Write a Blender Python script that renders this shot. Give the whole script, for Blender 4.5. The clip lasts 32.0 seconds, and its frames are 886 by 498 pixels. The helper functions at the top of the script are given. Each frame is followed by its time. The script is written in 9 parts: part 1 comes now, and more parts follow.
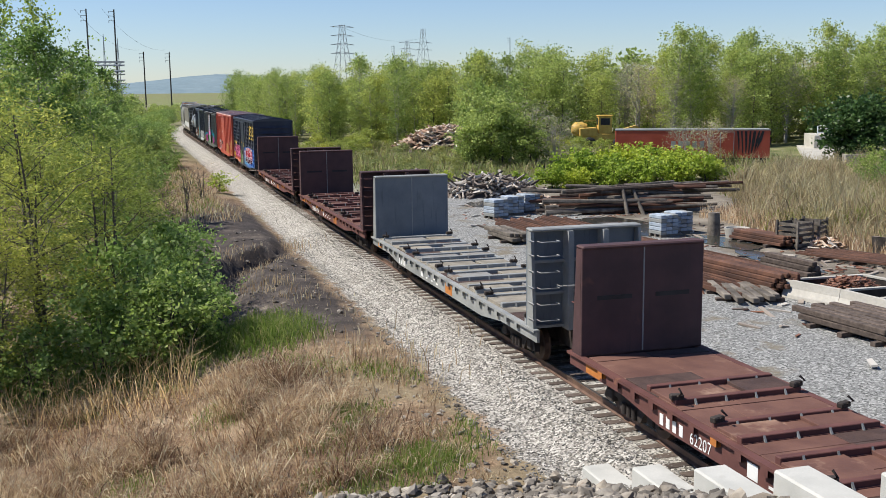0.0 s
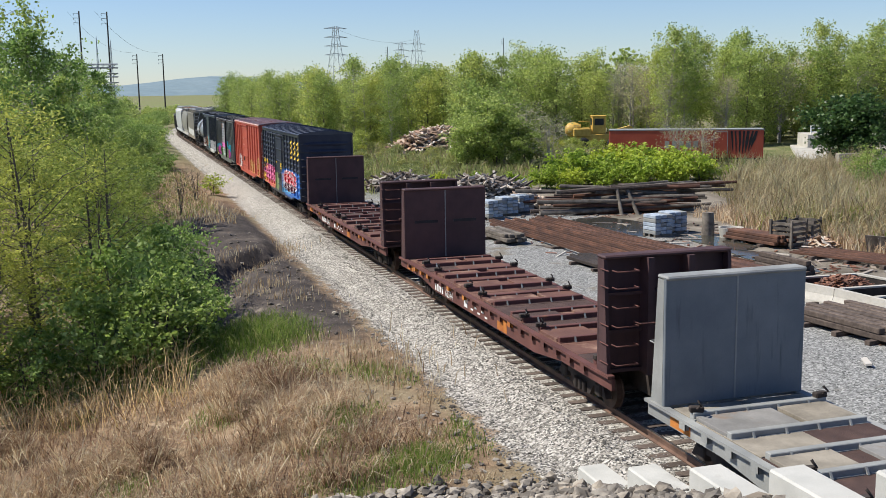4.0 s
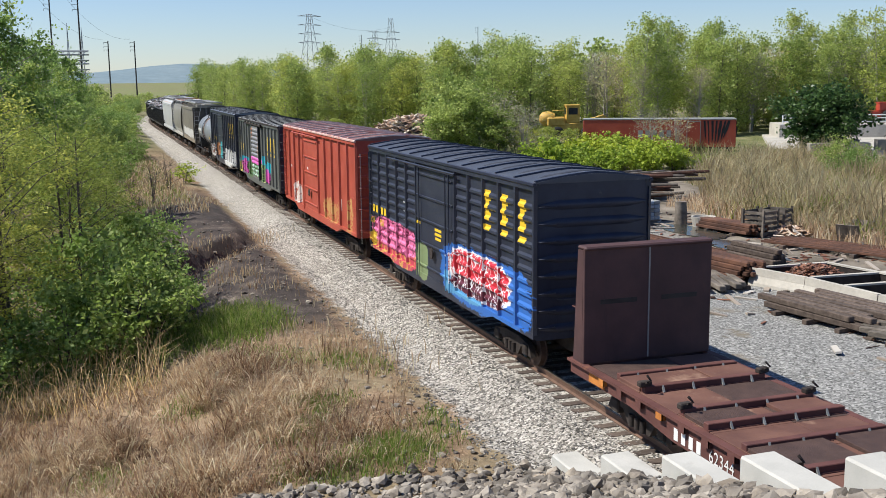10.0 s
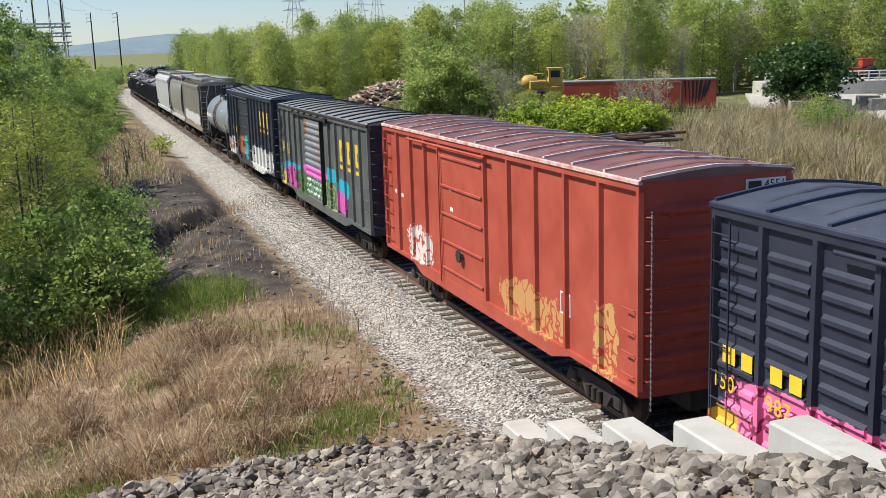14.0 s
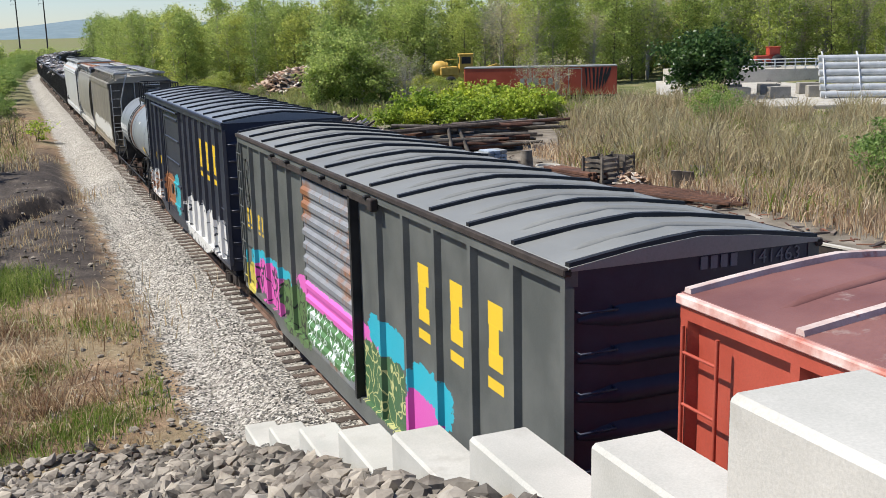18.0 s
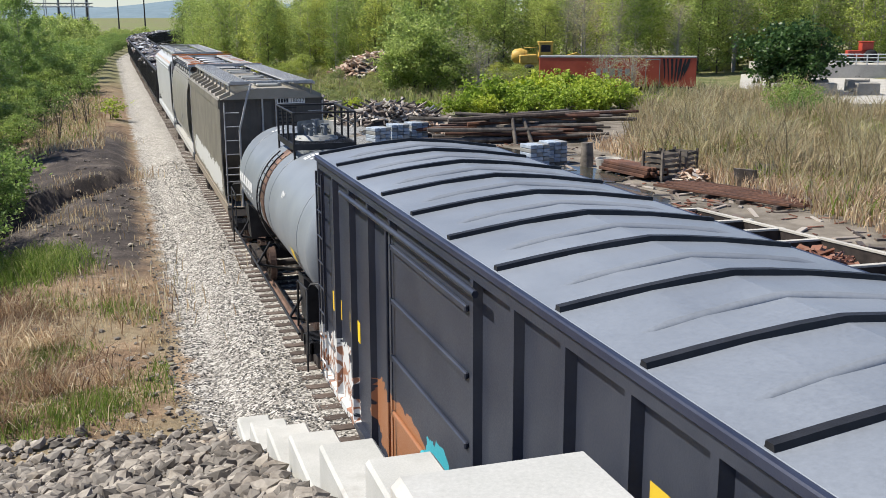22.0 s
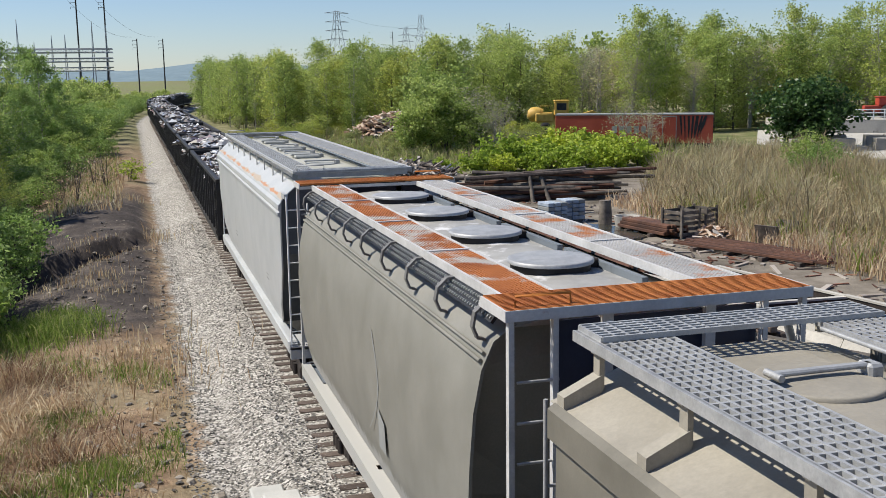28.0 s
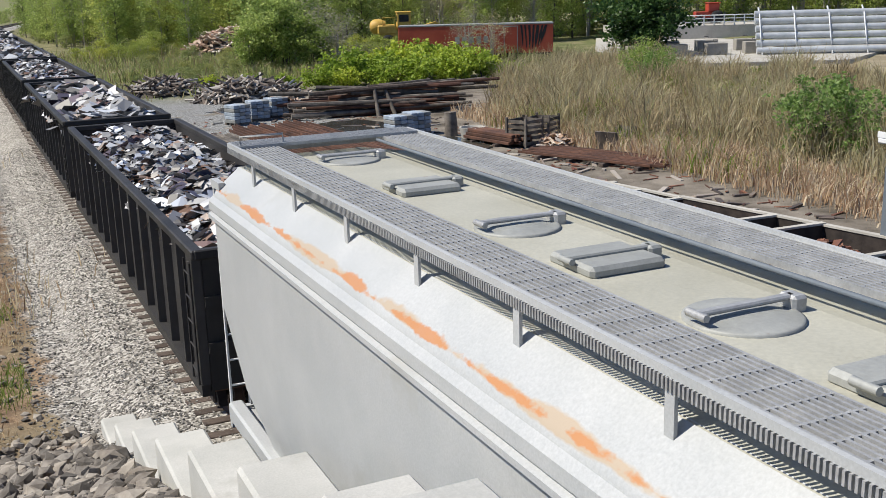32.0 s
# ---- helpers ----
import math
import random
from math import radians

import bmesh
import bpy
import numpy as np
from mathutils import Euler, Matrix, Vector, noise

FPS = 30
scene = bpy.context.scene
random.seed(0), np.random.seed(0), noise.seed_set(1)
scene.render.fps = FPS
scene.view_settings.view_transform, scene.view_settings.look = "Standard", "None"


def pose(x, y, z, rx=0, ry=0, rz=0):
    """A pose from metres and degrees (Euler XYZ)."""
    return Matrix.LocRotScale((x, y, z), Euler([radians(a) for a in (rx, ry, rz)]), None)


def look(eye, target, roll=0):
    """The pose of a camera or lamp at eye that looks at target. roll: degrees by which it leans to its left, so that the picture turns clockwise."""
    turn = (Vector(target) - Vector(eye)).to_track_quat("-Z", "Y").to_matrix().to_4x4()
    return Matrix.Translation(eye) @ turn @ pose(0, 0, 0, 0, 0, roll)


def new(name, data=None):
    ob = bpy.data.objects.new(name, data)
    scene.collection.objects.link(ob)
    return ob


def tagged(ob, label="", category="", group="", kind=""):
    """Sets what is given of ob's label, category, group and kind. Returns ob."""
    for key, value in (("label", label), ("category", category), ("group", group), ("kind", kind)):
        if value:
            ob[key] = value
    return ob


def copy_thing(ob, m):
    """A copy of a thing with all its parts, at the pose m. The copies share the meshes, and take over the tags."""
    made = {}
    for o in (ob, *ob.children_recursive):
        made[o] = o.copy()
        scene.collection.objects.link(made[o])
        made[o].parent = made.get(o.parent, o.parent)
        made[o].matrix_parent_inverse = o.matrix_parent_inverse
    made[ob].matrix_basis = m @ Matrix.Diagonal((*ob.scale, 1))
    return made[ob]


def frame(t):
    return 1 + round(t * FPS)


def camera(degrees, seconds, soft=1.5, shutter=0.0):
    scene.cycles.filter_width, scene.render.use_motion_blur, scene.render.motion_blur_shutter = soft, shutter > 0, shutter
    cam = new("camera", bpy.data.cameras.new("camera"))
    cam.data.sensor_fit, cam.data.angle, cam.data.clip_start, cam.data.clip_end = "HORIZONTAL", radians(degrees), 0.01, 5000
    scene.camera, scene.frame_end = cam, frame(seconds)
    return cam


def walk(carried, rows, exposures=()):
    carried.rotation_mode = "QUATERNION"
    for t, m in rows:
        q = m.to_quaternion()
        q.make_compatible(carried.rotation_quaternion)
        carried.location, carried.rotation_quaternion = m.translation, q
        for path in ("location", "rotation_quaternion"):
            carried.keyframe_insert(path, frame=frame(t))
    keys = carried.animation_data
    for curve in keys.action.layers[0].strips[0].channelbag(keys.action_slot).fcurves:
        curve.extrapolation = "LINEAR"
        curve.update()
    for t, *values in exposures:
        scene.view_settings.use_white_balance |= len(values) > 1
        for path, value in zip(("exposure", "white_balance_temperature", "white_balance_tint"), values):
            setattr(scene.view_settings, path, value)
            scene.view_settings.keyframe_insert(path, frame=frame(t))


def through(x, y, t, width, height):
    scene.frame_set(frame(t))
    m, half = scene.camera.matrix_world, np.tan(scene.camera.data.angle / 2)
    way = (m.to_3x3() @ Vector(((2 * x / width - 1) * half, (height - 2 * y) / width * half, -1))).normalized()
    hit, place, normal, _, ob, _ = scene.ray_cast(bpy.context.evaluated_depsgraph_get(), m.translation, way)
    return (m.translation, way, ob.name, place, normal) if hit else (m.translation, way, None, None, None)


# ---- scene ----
cam = camera(46.3, 32.0, soft=0.75)

PATH = [
    (0, (-10.893, -0.488, 7.028), (-10.316, 1.401, 6.72), -0.6),
    (0.5, (-10.893, -0.488, 7.028), (-10.316, 1.401, 6.719), -0.6),
    (1, (-10.893, -0.488, 7.028), (-10.316, 1.401, 6.717), -0.6),
    (1.5, (-10.893, -0.488, 7.028), (-10.313, 1.4, 6.715), -0.6),
    (2, (-10.893, -0.488, 7.028), (-10.309, 1.398, 6.714), -0.5),
    (2.5, (-10.893, -0.488, 7.028), (-10.308, 1.398, 6.715), -0.6),
    (3, (-10.893, -0.488, 7.028), (-10.308, 1.398, 6.716), -0.7),
    (3.5, (-10.893, -0.488, 7.028), (-10.308, 1.399, 6.719), -0.8),
    (5.5, (-10.893, -0.488, 7.028), (-10.29, 1.394, 6.725), -0.9),
    (6, (-10.893, -0.488, 7.028), (-10.282, 1.391, 6.722), -0.9),
    (6.5, (-10.893, -0.488, 7.028), (-10.276, 1.388, 6.717), -0.8),
    (7, (-10.893, -0.488, 7.028), (-10.269, 1.385, 6.709), -0.7),
    (7.5, (-10.893, -0.488, 7.028), (-10.265, 1.383, 6.703), -0.6),
    (8, (-10.893, -0.488, 7.028), (-10.263, 1.381, 6.7), -0.5),
    (8.5, (-10.893, -0.488, 7.028), (-10.263, 1.381, 6.699), -0.6),
    (9, (-10.893, -0.488, 7.028), (-10.263, 1.381, 6.699), -0.6),
    (9.5, (-10.893, -0.488, 7.028), (-10.262, 1.381, 6.699), -0.6),
    (10, (-10.893, -0.488, 7.028), (-10.26, 1.38, 6.7), -0.6),
    (10.5, (-10.893, -0.488, 7.028), (-10.259, 1.38, 6.701), -0.5),
    (11, (-10.893, -0.488, 7.028), (-10.257, 1.379, 6.701), -0.4),
    (11.5, (-10.893, -0.488, 7.028), (-10.256, 1.379, 6.699), -0.6),
    (12, (-10.893, -0.488, 7.028), (-10.251, 1.376, 6.694), -0.7),
    (12.5, (-10.783, -0.58, 7.06), (-10.142, 1.283, 6.716), -1.1),
    (13, (-10.578, -0.596, 7.055), (-9.936, 1.264, 6.698), -1.2),
    (13.5, (-10.305, -0.581, 7.041), (-9.665, 1.277, 6.666), -1.7),
    (14, (-9.967, -0.554, 7.016), (-9.325, 1.299, 6.623), -1.8),
    (14.5, (-9.555, -0.45, 6.936), (-8.893, 1.394, 6.533), -1.6),
    (15, (-9.091, -0.293, 6.809), (-8.406, 1.543, 6.407), -1.5),
    (15.5, (-8.615, -0.1, 6.68), (-7.911, 1.731, 6.288), -1.7),
    (17.5, (-6.681, -0.633, 6.777), (-5.946, 1.182, 6.373), -1.6),
    (18, (-6.106, -0.741, 6.754), (-5.362, 1.068, 6.334), -1.3),
    (18.5, (-5.579, -0.827, 6.715), (-4.846, 0.982, 6.28), -1.1),
    (19, (-5.108, -0.829, 6.699), (-4.397, 0.988, 6.258), -0.6),
    (19.5, (-4.744, -0.772, 6.706), (-4.06, 1.054, 6.263), -0.2),
    (20, (-4.542, -0.704, 6.716), (-3.895, 1.136, 6.273), -0.1),
    (20.5, (-4.477, -0.67, 6.727), (-3.863, 1.18, 6.282), -0.1),
    (21, (-4.471, -0.671, 6.749), (-3.881, 1.186, 6.301), -0.3),
    (21.5, (-4.479, -0.672, 6.771), (-3.895, 1.188, 6.321), -0.3),
    (22, (-4.474, -0.603, 6.772), (-3.885, 1.257, 6.329), -0.2),
    (22.5, (-4.431, -0.475, 6.759), (-3.818, 1.38, 6.33), 0.1),
    (23, (-4.392, -0.332, 6.746), (-3.752, 1.518, 6.335), 0.1),
    (23.5, (-4.371, -0.222, 6.744), (-3.705, 1.622, 6.349), -0.1),
    (24, (-4.363, -0.198, 6.752), (-3.689, 1.646, 6.372), -0.3),
    (24.5, (-4.357, -0.193, 6.754), (-3.7, 1.66, 6.387), -0.5),
    (25, (-4.362, -0.19, 6.74), (-3.744, 1.679, 6.386), -0.8),
    (25.5, (-4.367, -0.185, 6.725), (-3.793, 1.7, 6.386), -0.9),
    (27.5, (-4.337, -0.177, 6.756), (-3.793, 1.719, 6.429), -0.9),
    (28, (-4.341, -0.161, 6.749), (-3.777, 1.729, 6.416), -0.8),
    (28.5, (-4.335, -0.154, 6.748), (-3.744, 1.726, 6.405), -0.8),
    (29, (-4.323, -0.146, 6.737), (-3.702, 1.722, 6.38), -0.8),
    (29.5, (-4.316, -0.131, 6.71), (-3.663, 1.721, 6.335), -1.0),
    (30, (-4.315, -0.136, 6.707), (-3.629, 1.7, 6.307), -1.4),
    (30.5, (-4.31, -0.155, 6.725), (-3.588, 1.662, 6.301), -1.6),
    (31, (-4.302, -0.162, 6.74), (-3.546, 1.634, 6.291), -1.7),
    (31.5, (-4.294, -0.151, 6.744), (-3.505, 1.624, 6.27), -1.7),
    (32, (-4.294, -0.14, 6.742), (-3.477, 1.616, 6.243), -1.6),
]
walk(cam, [(t, look(eye, target, roll)) for t, eye, target, roll in PATH], exposures=[(0, 0.44), (14, 0.44), (19, 0.48), (23, 0.54), (24.5, 0.50), (27, 0.34), (30, 0.27), (32, 0.26)])

# ---- light ----
SUN_FROM = Vector((-0.74, 0.30, 1.0)).normalized()
world = bpy.data.worlds.new("sky")
scene.world = world
world.use_nodes = True
wn = world.node_tree
sky = wn.nodes.new("ShaderNodeTexSky")
sky.sky_type, sky.sun_disc = "NISHITA", False
sky.sun_elevation = math.asin(SUN_FROM.z)
sky.sun_rotation = math.atan2(SUN_FROM.x, SUN_FROM.y)
sky.air_density, sky.dust_density, sky.ozone_density, sky.altitude = 1.0, 0.05, 1.8, 0
tint = wn.nodes.new("ShaderNodeMix")
tint.data_type, tint.blend_type = "RGBA", "MULTIPLY"
tint.inputs[0].default_value, tint.inputs[7].default_value = 1.0, (0.95, 1.08, 1.38, 1)
wn.links.new(sky.outputs[0], tint.inputs[6])
wn.links.new(tint.outputs[2], wn.nodes["Background"].inputs[0])
wn.nodes["Background"].inputs[1].default_value = 0.066
sun = new("sun", bpy.data.lights.new("sun", "SUN"))
sun.data.energy, sun.data.angle, sun.data.color = 5.0, radians(0.55), (1.0, 0.95, 0.86)
sun.matrix_world = look(SUN_FROM * 60, (0, 0, 0))

# ---- helpers for meshes ----


class Geo:
    """Collects vertices and faces of one mesh."""

    def __init__(self):
        self.v, self.f, self.smooth, self.mi = [], [], [], []

    def add(self, verts, faces, smooth=False, mi=0):
        n = len(self.v)
        self.v += [tuple(p) for p in verts]
        self.f += [tuple(n + i for i in q) for q in faces]
        self.smooth += [smooth] * len(faces)
        self.mi += [mi] * len(faces)
        return self

    def box(self, x0, x1, y0, y1, z0, z1, m=None, mi=0):
        p = [(x, y, z) for z in (z0, z1) for y in (y0, y1) for x in (x0, x1)]
        if m is not None:
            p = [m @ Vector(q) for q in p]
        return self.add(p, [(0, 2, 3, 1), (4, 5, 7, 6), (0, 1, 5, 4), (2, 6, 7, 3), (0, 4, 6, 2), (1, 3, 7, 5)], mi=mi)

    def bev(self, x0, x1, y0, y1, z0, z1, b=0.02, m=None):
        """A box whose edges are chamfered by b."""
        p = []
        for sx in (0, 1):
            for sy in (0, 1):
                for sz in (0, 1):
                    c = ((x0, x1)[sx], (y0, y1)[sy], (z0, z1)[sz])
                    d = (b if not sx else -b, b if not sy else -b, b if not sz else -b)
                    p += [(c[0], c[1] + d[1], c[2] + d[2]), (c[0] + d[0], c[1], c[2] + d[2]), (c[0] + d[0], c[1] + d[1], c[2])]
        if m is not None:
            p = [m @ Vector(q) for q in p]
        i = lambda sx, sy, sz, a: (sx * 4 + sy * 2 + sz) * 3 + a  # noqa: E731
        f = []
        for a in range(3):
            for s in (0, 1):
                o = [(0, 0), (1, 0), (1, 1), (0, 1)]
                q = []
                for u, w in o:
                    k = [0, 0, 0]
                    k[a], k[(a + 1) % 3], k[(a + 2) % 3] = s, u, w
                    q.append(i(*k, a))
                f.append(tuple(q) if s else tuple(reversed(q)))
        for a in range(3):
            b1, b2 = (a + 1) % 3, (a + 2) % 3
            for u in (0, 1):
                for w in (0, 1):
                    k0, k1 = [0, 0, 0], [0, 0, 0]
                    k0[b1] = k1[b1] = u
                    k0[b2] = k1[b2] = w
                    k1[a] = 1
                    q = (i(*k0, b1), i(*k1, b1), i(*k1, b2), i(*k0, b2))
                    f.append(q if (u + w) % 2 else tuple(reversed(q)))
        for sx in (0, 1):
            for sy in (0, 1):
                for sz in (0, 1):
                    q = (i(sx, sy, sz, 0), i(sx, sy, sz, 1), i(sx, sy, sz, 2))
                    f.append(q if (sx + sy + sz) % 2 else tuple(reversed(q)))
        return self.add(p, f)

    def tube(self, pts, r, n=6, r2=None, caps=True, smooth=True):
        """A round bar through points, tapering from r to r2."""
        pts = [Vector(p) for p in pts]
        r2 = r if r2 is None else r2
        rings = []
        for k, p in enumerate(pts):
            d = (pts[min(k + 1, len(pts) - 1)] - pts[max(k - 1, 0)]).normalized()
            a = d.cross(Vector((0, 0, 1)) if abs(d.z) < 0.9 else Vector((1, 0, 0))).normalized()
            b = d.cross(a)
            w = r + (r2 - r) * k / max(1, len(pts) - 1)
            rings.append([p + w * (a * math.cos(2 * math.pi * j / n) + b * math.sin(2 * math.pi * j / n)) for j in range(n)])
        v = [q for ring in rings for q in ring]
        f = [(k * n + j, k * n + (j + 1) % n, (k + 1) * n + (j + 1) % n, (k + 1) * n + j) for k in range(len(pts) - 1) for j in range(n)]
        self.add(v, f, smooth)
        if caps:
            self.add(rings[0], [tuple(range(n))]).add(rings[-1], [tuple(reversed(range(n)))])
        return self

    def prism(self, poly, a, b, axis="y", smooth=False):
        """A polygon swept from a to b along an axis; poly is in the other two axes, in order."""
        n = len(poly)
        put = {"y": lambda u, w, t: (u, t, w), "x": lambda u, w, t: (t, u, w), "z": lambda u, w, t: (u, w, t)}[axis]
        v = [put(u, w, a) for u, w in poly] + [put(u, w, b) for u, w in poly]
        self.add(v, [(j, (j + 1) % n, n + (j + 1) % n, n + j) for j in range(n)], smooth)
        return self.add(v[:n], [tuple(reversed(range(n)))]).add(v[n:], [tuple(range(n))])

    def loft(self, rings, smooth=True, closed=True, caps=True):
        n = len(rings[0])
        v = [q for ring in rings for q in ring]
        m = n if closed else n - 1
        self.add(v, [(k * n + j, k * n + (j + 1) % n, (k + 1) * n + (j + 1) % n, (k + 1) * n + j) for k in range(len(rings) - 1) for j in range(m)], smooth)
        if caps:
            self.add(rings[0], [tuple(reversed(range(n)))]).add(rings[-1], [tuple(range(n))])
        return self

    def mesh(self, name, mats):
        me = bpy.data.meshes.new(name)
        me.from_pydata(self.v, [], self.f)
        for m in mats if isinstance(mats, (list, tuple)) else [mats]:
            me.materials.append(m)
        me.polygons.foreach_set("use_smooth", self.smooth)
        me.polygons.foreach_set("material_index", self.mi)
        bm = bmesh.new()
        bm.from_mesh(me)
        bmesh.ops.recalc_face_normals(bm, faces=bm.faces)
        bm.to_mesh(me)
        bm.free()
        return me


def raw_mesh(name, verts, faces, mat):
    me = bpy.data.meshes.new(name)
    me.from_pydata(verts, [], faces)
    me.materials.append(mat)
    return me


def part(name, geo, mat, parent=None, label="", at=None):
    ob = new(name, geo.mesh(name, mat) if isinstance(geo, Geo) else geo)
    if parent is not None:
        ob.parent = parent
    if at is not None:
        ob.matrix_local = at if isinstance(at, Matrix) else Matrix.Translation(at)
    if label:
        tagged(ob, label)
    return ob


def empty(name, at=(0, 0, 0)):
    ob = new(name)
    ob.empty_display_size = 0.3
    ob.matrix_world = at if isinstance(at, Matrix) else Matrix.Translation(at)
    return ob


# ---- materials ----
def ramp(nt, fac, stops):
    r = nt.nodes.new("ShaderNodeValToRGB")
    while len(r.color_ramp.elements) < len(stops):
        r.color_ramp.elements.new(0.5)
    for e, (p, c) in zip(r.color_ramp.elements, stops):
        e.position, e.color = p, (*c, 1) if len(c) == 3 else c
    nt.links.new(fac, r.inputs[0])
    return r.outputs[0]


def noise_of(nt, vec, scale, detail=5.0, rough=0.6, dist=0.0):
    n = nt.nodes.new("ShaderNodeTexNoise")
    n.inputs["Scale"].default_value, n.inputs["Detail"].default_value = scale, detail
    n.inputs["Roughness"].default_value, n.inputs["Distortion"].default_value = rough, dist
    nt.links.new(vec, n.inputs["Vector"])
    return n.outputs["Fac"]


def mixed(nt, fac, a, b, kind="MIX"):
    m = nt.nodes.new("ShaderNodeMix")
    m.data_type, m.blend_type = "RGBA", kind
    for s, v in ((0, fac), (6, a), (7, b)):
        if isinstance(v, bpy.types.NodeSocket):
            nt.links.new(v, m.inputs[s])
        else:
            m.inputs[s].default_value = (*v, 1) if isinstance(v, tuple) else v
    return m.outputs[2]


def stretch(nt, vec, x, y, z):
    m = nt.nodes.new("ShaderNodeMapping")
    m.inputs["Scale"].default_value = (x, y, z)
    nt.links.new(vec, m.inputs["Vector"])
    return m.outputs[0]


def mat(name, c1, c2, scale=3.0, rough=0.7, metal=0.0, bump=0.2, fine=40.0, stain=None, streak=None, per=0.0, spec=0.4, isl=0.0):
    """Two colours mixed by broad noise, a finer grain, optional stain (colour, threshold, scale) and
    streak (colour, threshold) that runs down, and per: how far objects differ."""
    m = bpy.data.materials.new(name)
    m.use_nodes = True
    nt = m.node_tree
    b = nt.nodes["Principled BSDF"]
    co = nt.nodes.new("ShaderNodeTexCoord").outputs["Object"]
    col = ramp(nt, noise_of(nt, co, scale), [(0.35, c1), (0.68, c2)])
    grain = noise_of(nt, co, fine, 4.0, 0.7)
    col = mixed(nt, 0.35, col, ramp(nt, grain, [(0.3, (0.35, 0.35, 0.35)), (0.7, (0.65, 0.65, 0.65))]), "OVERLAY")
    if stain:
        s = ramp(nt, noise_of(nt, co, stain[2], 6.0, 0.65), [(stain[1], (0, 0, 0)), (stain[1] + 0.1, (1, 1, 1))])
        col = mixed(nt, s, col, stain[0])
    if streak:
        s = ramp(nt, noise_of(nt, stretch(nt, co, 3.0, 3.0, 0.25), 2.5, 6.0, 0.7), [(streak[1], (0, 0, 0)), (streak[1] + 0.18, (0.8, 0.8, 0.8))])
        col = mixed(nt, s, col, streak[0])
    if per:
        oi = nt.nodes.new("ShaderNodeObjectInfo")
        col = mixed(nt, 1.0, col, ramp(nt, oi.outputs["Random"], [(0.0, (1 - per,) * 3), (1.0, (1, 1, 1))]), "MULTIPLY")
    if isl:
        ge = nt.nodes.new("ShaderNodeNewGeometry")
        col = mixed(nt, 1.0, col, ramp(nt, ge.outputs["Random Per Island"], [(0.0, (1 - isl,) * 3), (0.7, (1, 1, 1)), (1.0, (1.12, 1.1, 1.05))]), "MULTIPLY")
    nt.links.new(col, b.inputs["Base Color"])
    b.inputs["Metallic"].default_value = metal
    b.inputs["Specular IOR Level"].default_value = spec
    rg = ramp(nt, grain, [(0.2, (max(rough - 0.12, 0.05),) * 3), (0.8, (min(rough + 0.12, 1.0),) * 3)])
    nt.links.new(rg, b.inputs["Roughness"])
    if bump:
        bp = nt.nodes.new("ShaderNodeBump")
        bp.inputs["Strength"].default_value, bp.inputs["Distance"].default_value = bump, 0.02
        nt.links.new(grain, bp.inputs["Height"])
        nt.links.new(bp.outputs[0], b.inputs["Normal"])
    return m


# freight brown darkened for the bulkheads, their shade painted into the base colour
M_BULK = mat("shaded_bulkhead_brown", (0.052, 0.027, 0.028), (0.085, 0.042, 0.042), 1.1, 0.7, bump=0.12, stain=((0.11, 0.05, 0.04), 0.64, 1.2), streak=((0.04, 0.024, 0.026), 0.58))


def leaf_mat(name, stops, rough=0.55, through=0.45):
    """Leaves: a colour for each island, and some light through."""
    m = bpy.data.materials.new(name)
    m.use_nodes = True
    nt = m.node_tree
    b = nt.nodes["Principled BSDF"]
    g = nt.nodes.new("ShaderNodeNewGeometry")
    col = ramp(nt, g.outputs["Random Per Island"], stops)
    oi = nt.nodes.new("ShaderNodeObjectInfo")
    col = mixed(nt, 1.0, col, ramp(nt, oi.outputs["Random"], [(0.0, (0.72, 0.78, 0.7)), (0.5, (1, 1, 1)), (1.0, (1.2, 1.08, 0.9))]), "MULTIPLY")
    nt.links.new(col, b.inputs["Base Color"])
    b.inputs["Roughness"].default_value = rough
    b.inputs["Specular IOR Level"].default_value = 0.3
    t = nt.nodes.new("ShaderNodeBsdfTranslucent")
    nt.links.new(col, t.inputs[0])
    mx = nt.nodes.new("ShaderNodeMixShader")
    mx.inputs[0].default_value = through
    nt.links.new(b.outputs[0], mx.inputs[1])
    nt.links.new(t.outputs[0], mx.inputs[2])
    nt.links.new(mx.outputs[0], nt.nodes["Material Output"].inputs[0])
    return m


M_STONE = mat("ballast_stone", (0.20, 0.19, 0.17), (0.42, 0.40, 0.37), 3.0, 0.9, bump=0.4, fine=30, isl=0.7)
M_TIE = mat("tie_wood", (0.075, 0.055, 0.045), (0.17, 0.13, 0.105), 6, 0.9, bump=0.5, fine=30, per=0.45)
M_RAIL = mat("rail_steel", (0.10, 0.06, 0.045), (0.20, 0.12, 0.085), 3, 0.6, 0.3, 0.2)
M_RAILTOP = mat("rail_head", (0.35, 0.33, 0.31), (0.5, 0.47, 0.44), 3, 0.3, 0.9, 0.05)
M_CONC = mat("concrete", (0.40, 0.395, 0.362), (0.50, 0.49, 0.452), 1.1, 0.85, bump=0.1, fine=60, stain=((0.36, 0.345, 0.31), 0.58, 0.9), streak=((0.42, 0.40, 0.37), 0.62))
M_ROCK = mat("riprap", (0.19, 0.16, 0.13), (0.52, 0.47, 0.40), 1.8, 0.9, bump=0.8, fine=9, per=0.45, isl=0.65, stain=((0.30, 0.20, 0.12), 0.62, 0.7))
M_DIRT = mat("dark_soil", (0.055, 0.048, 0.042), (0.12, 0.10, 0.085), 0.8, 0.95, bump=0.8, fine=9)
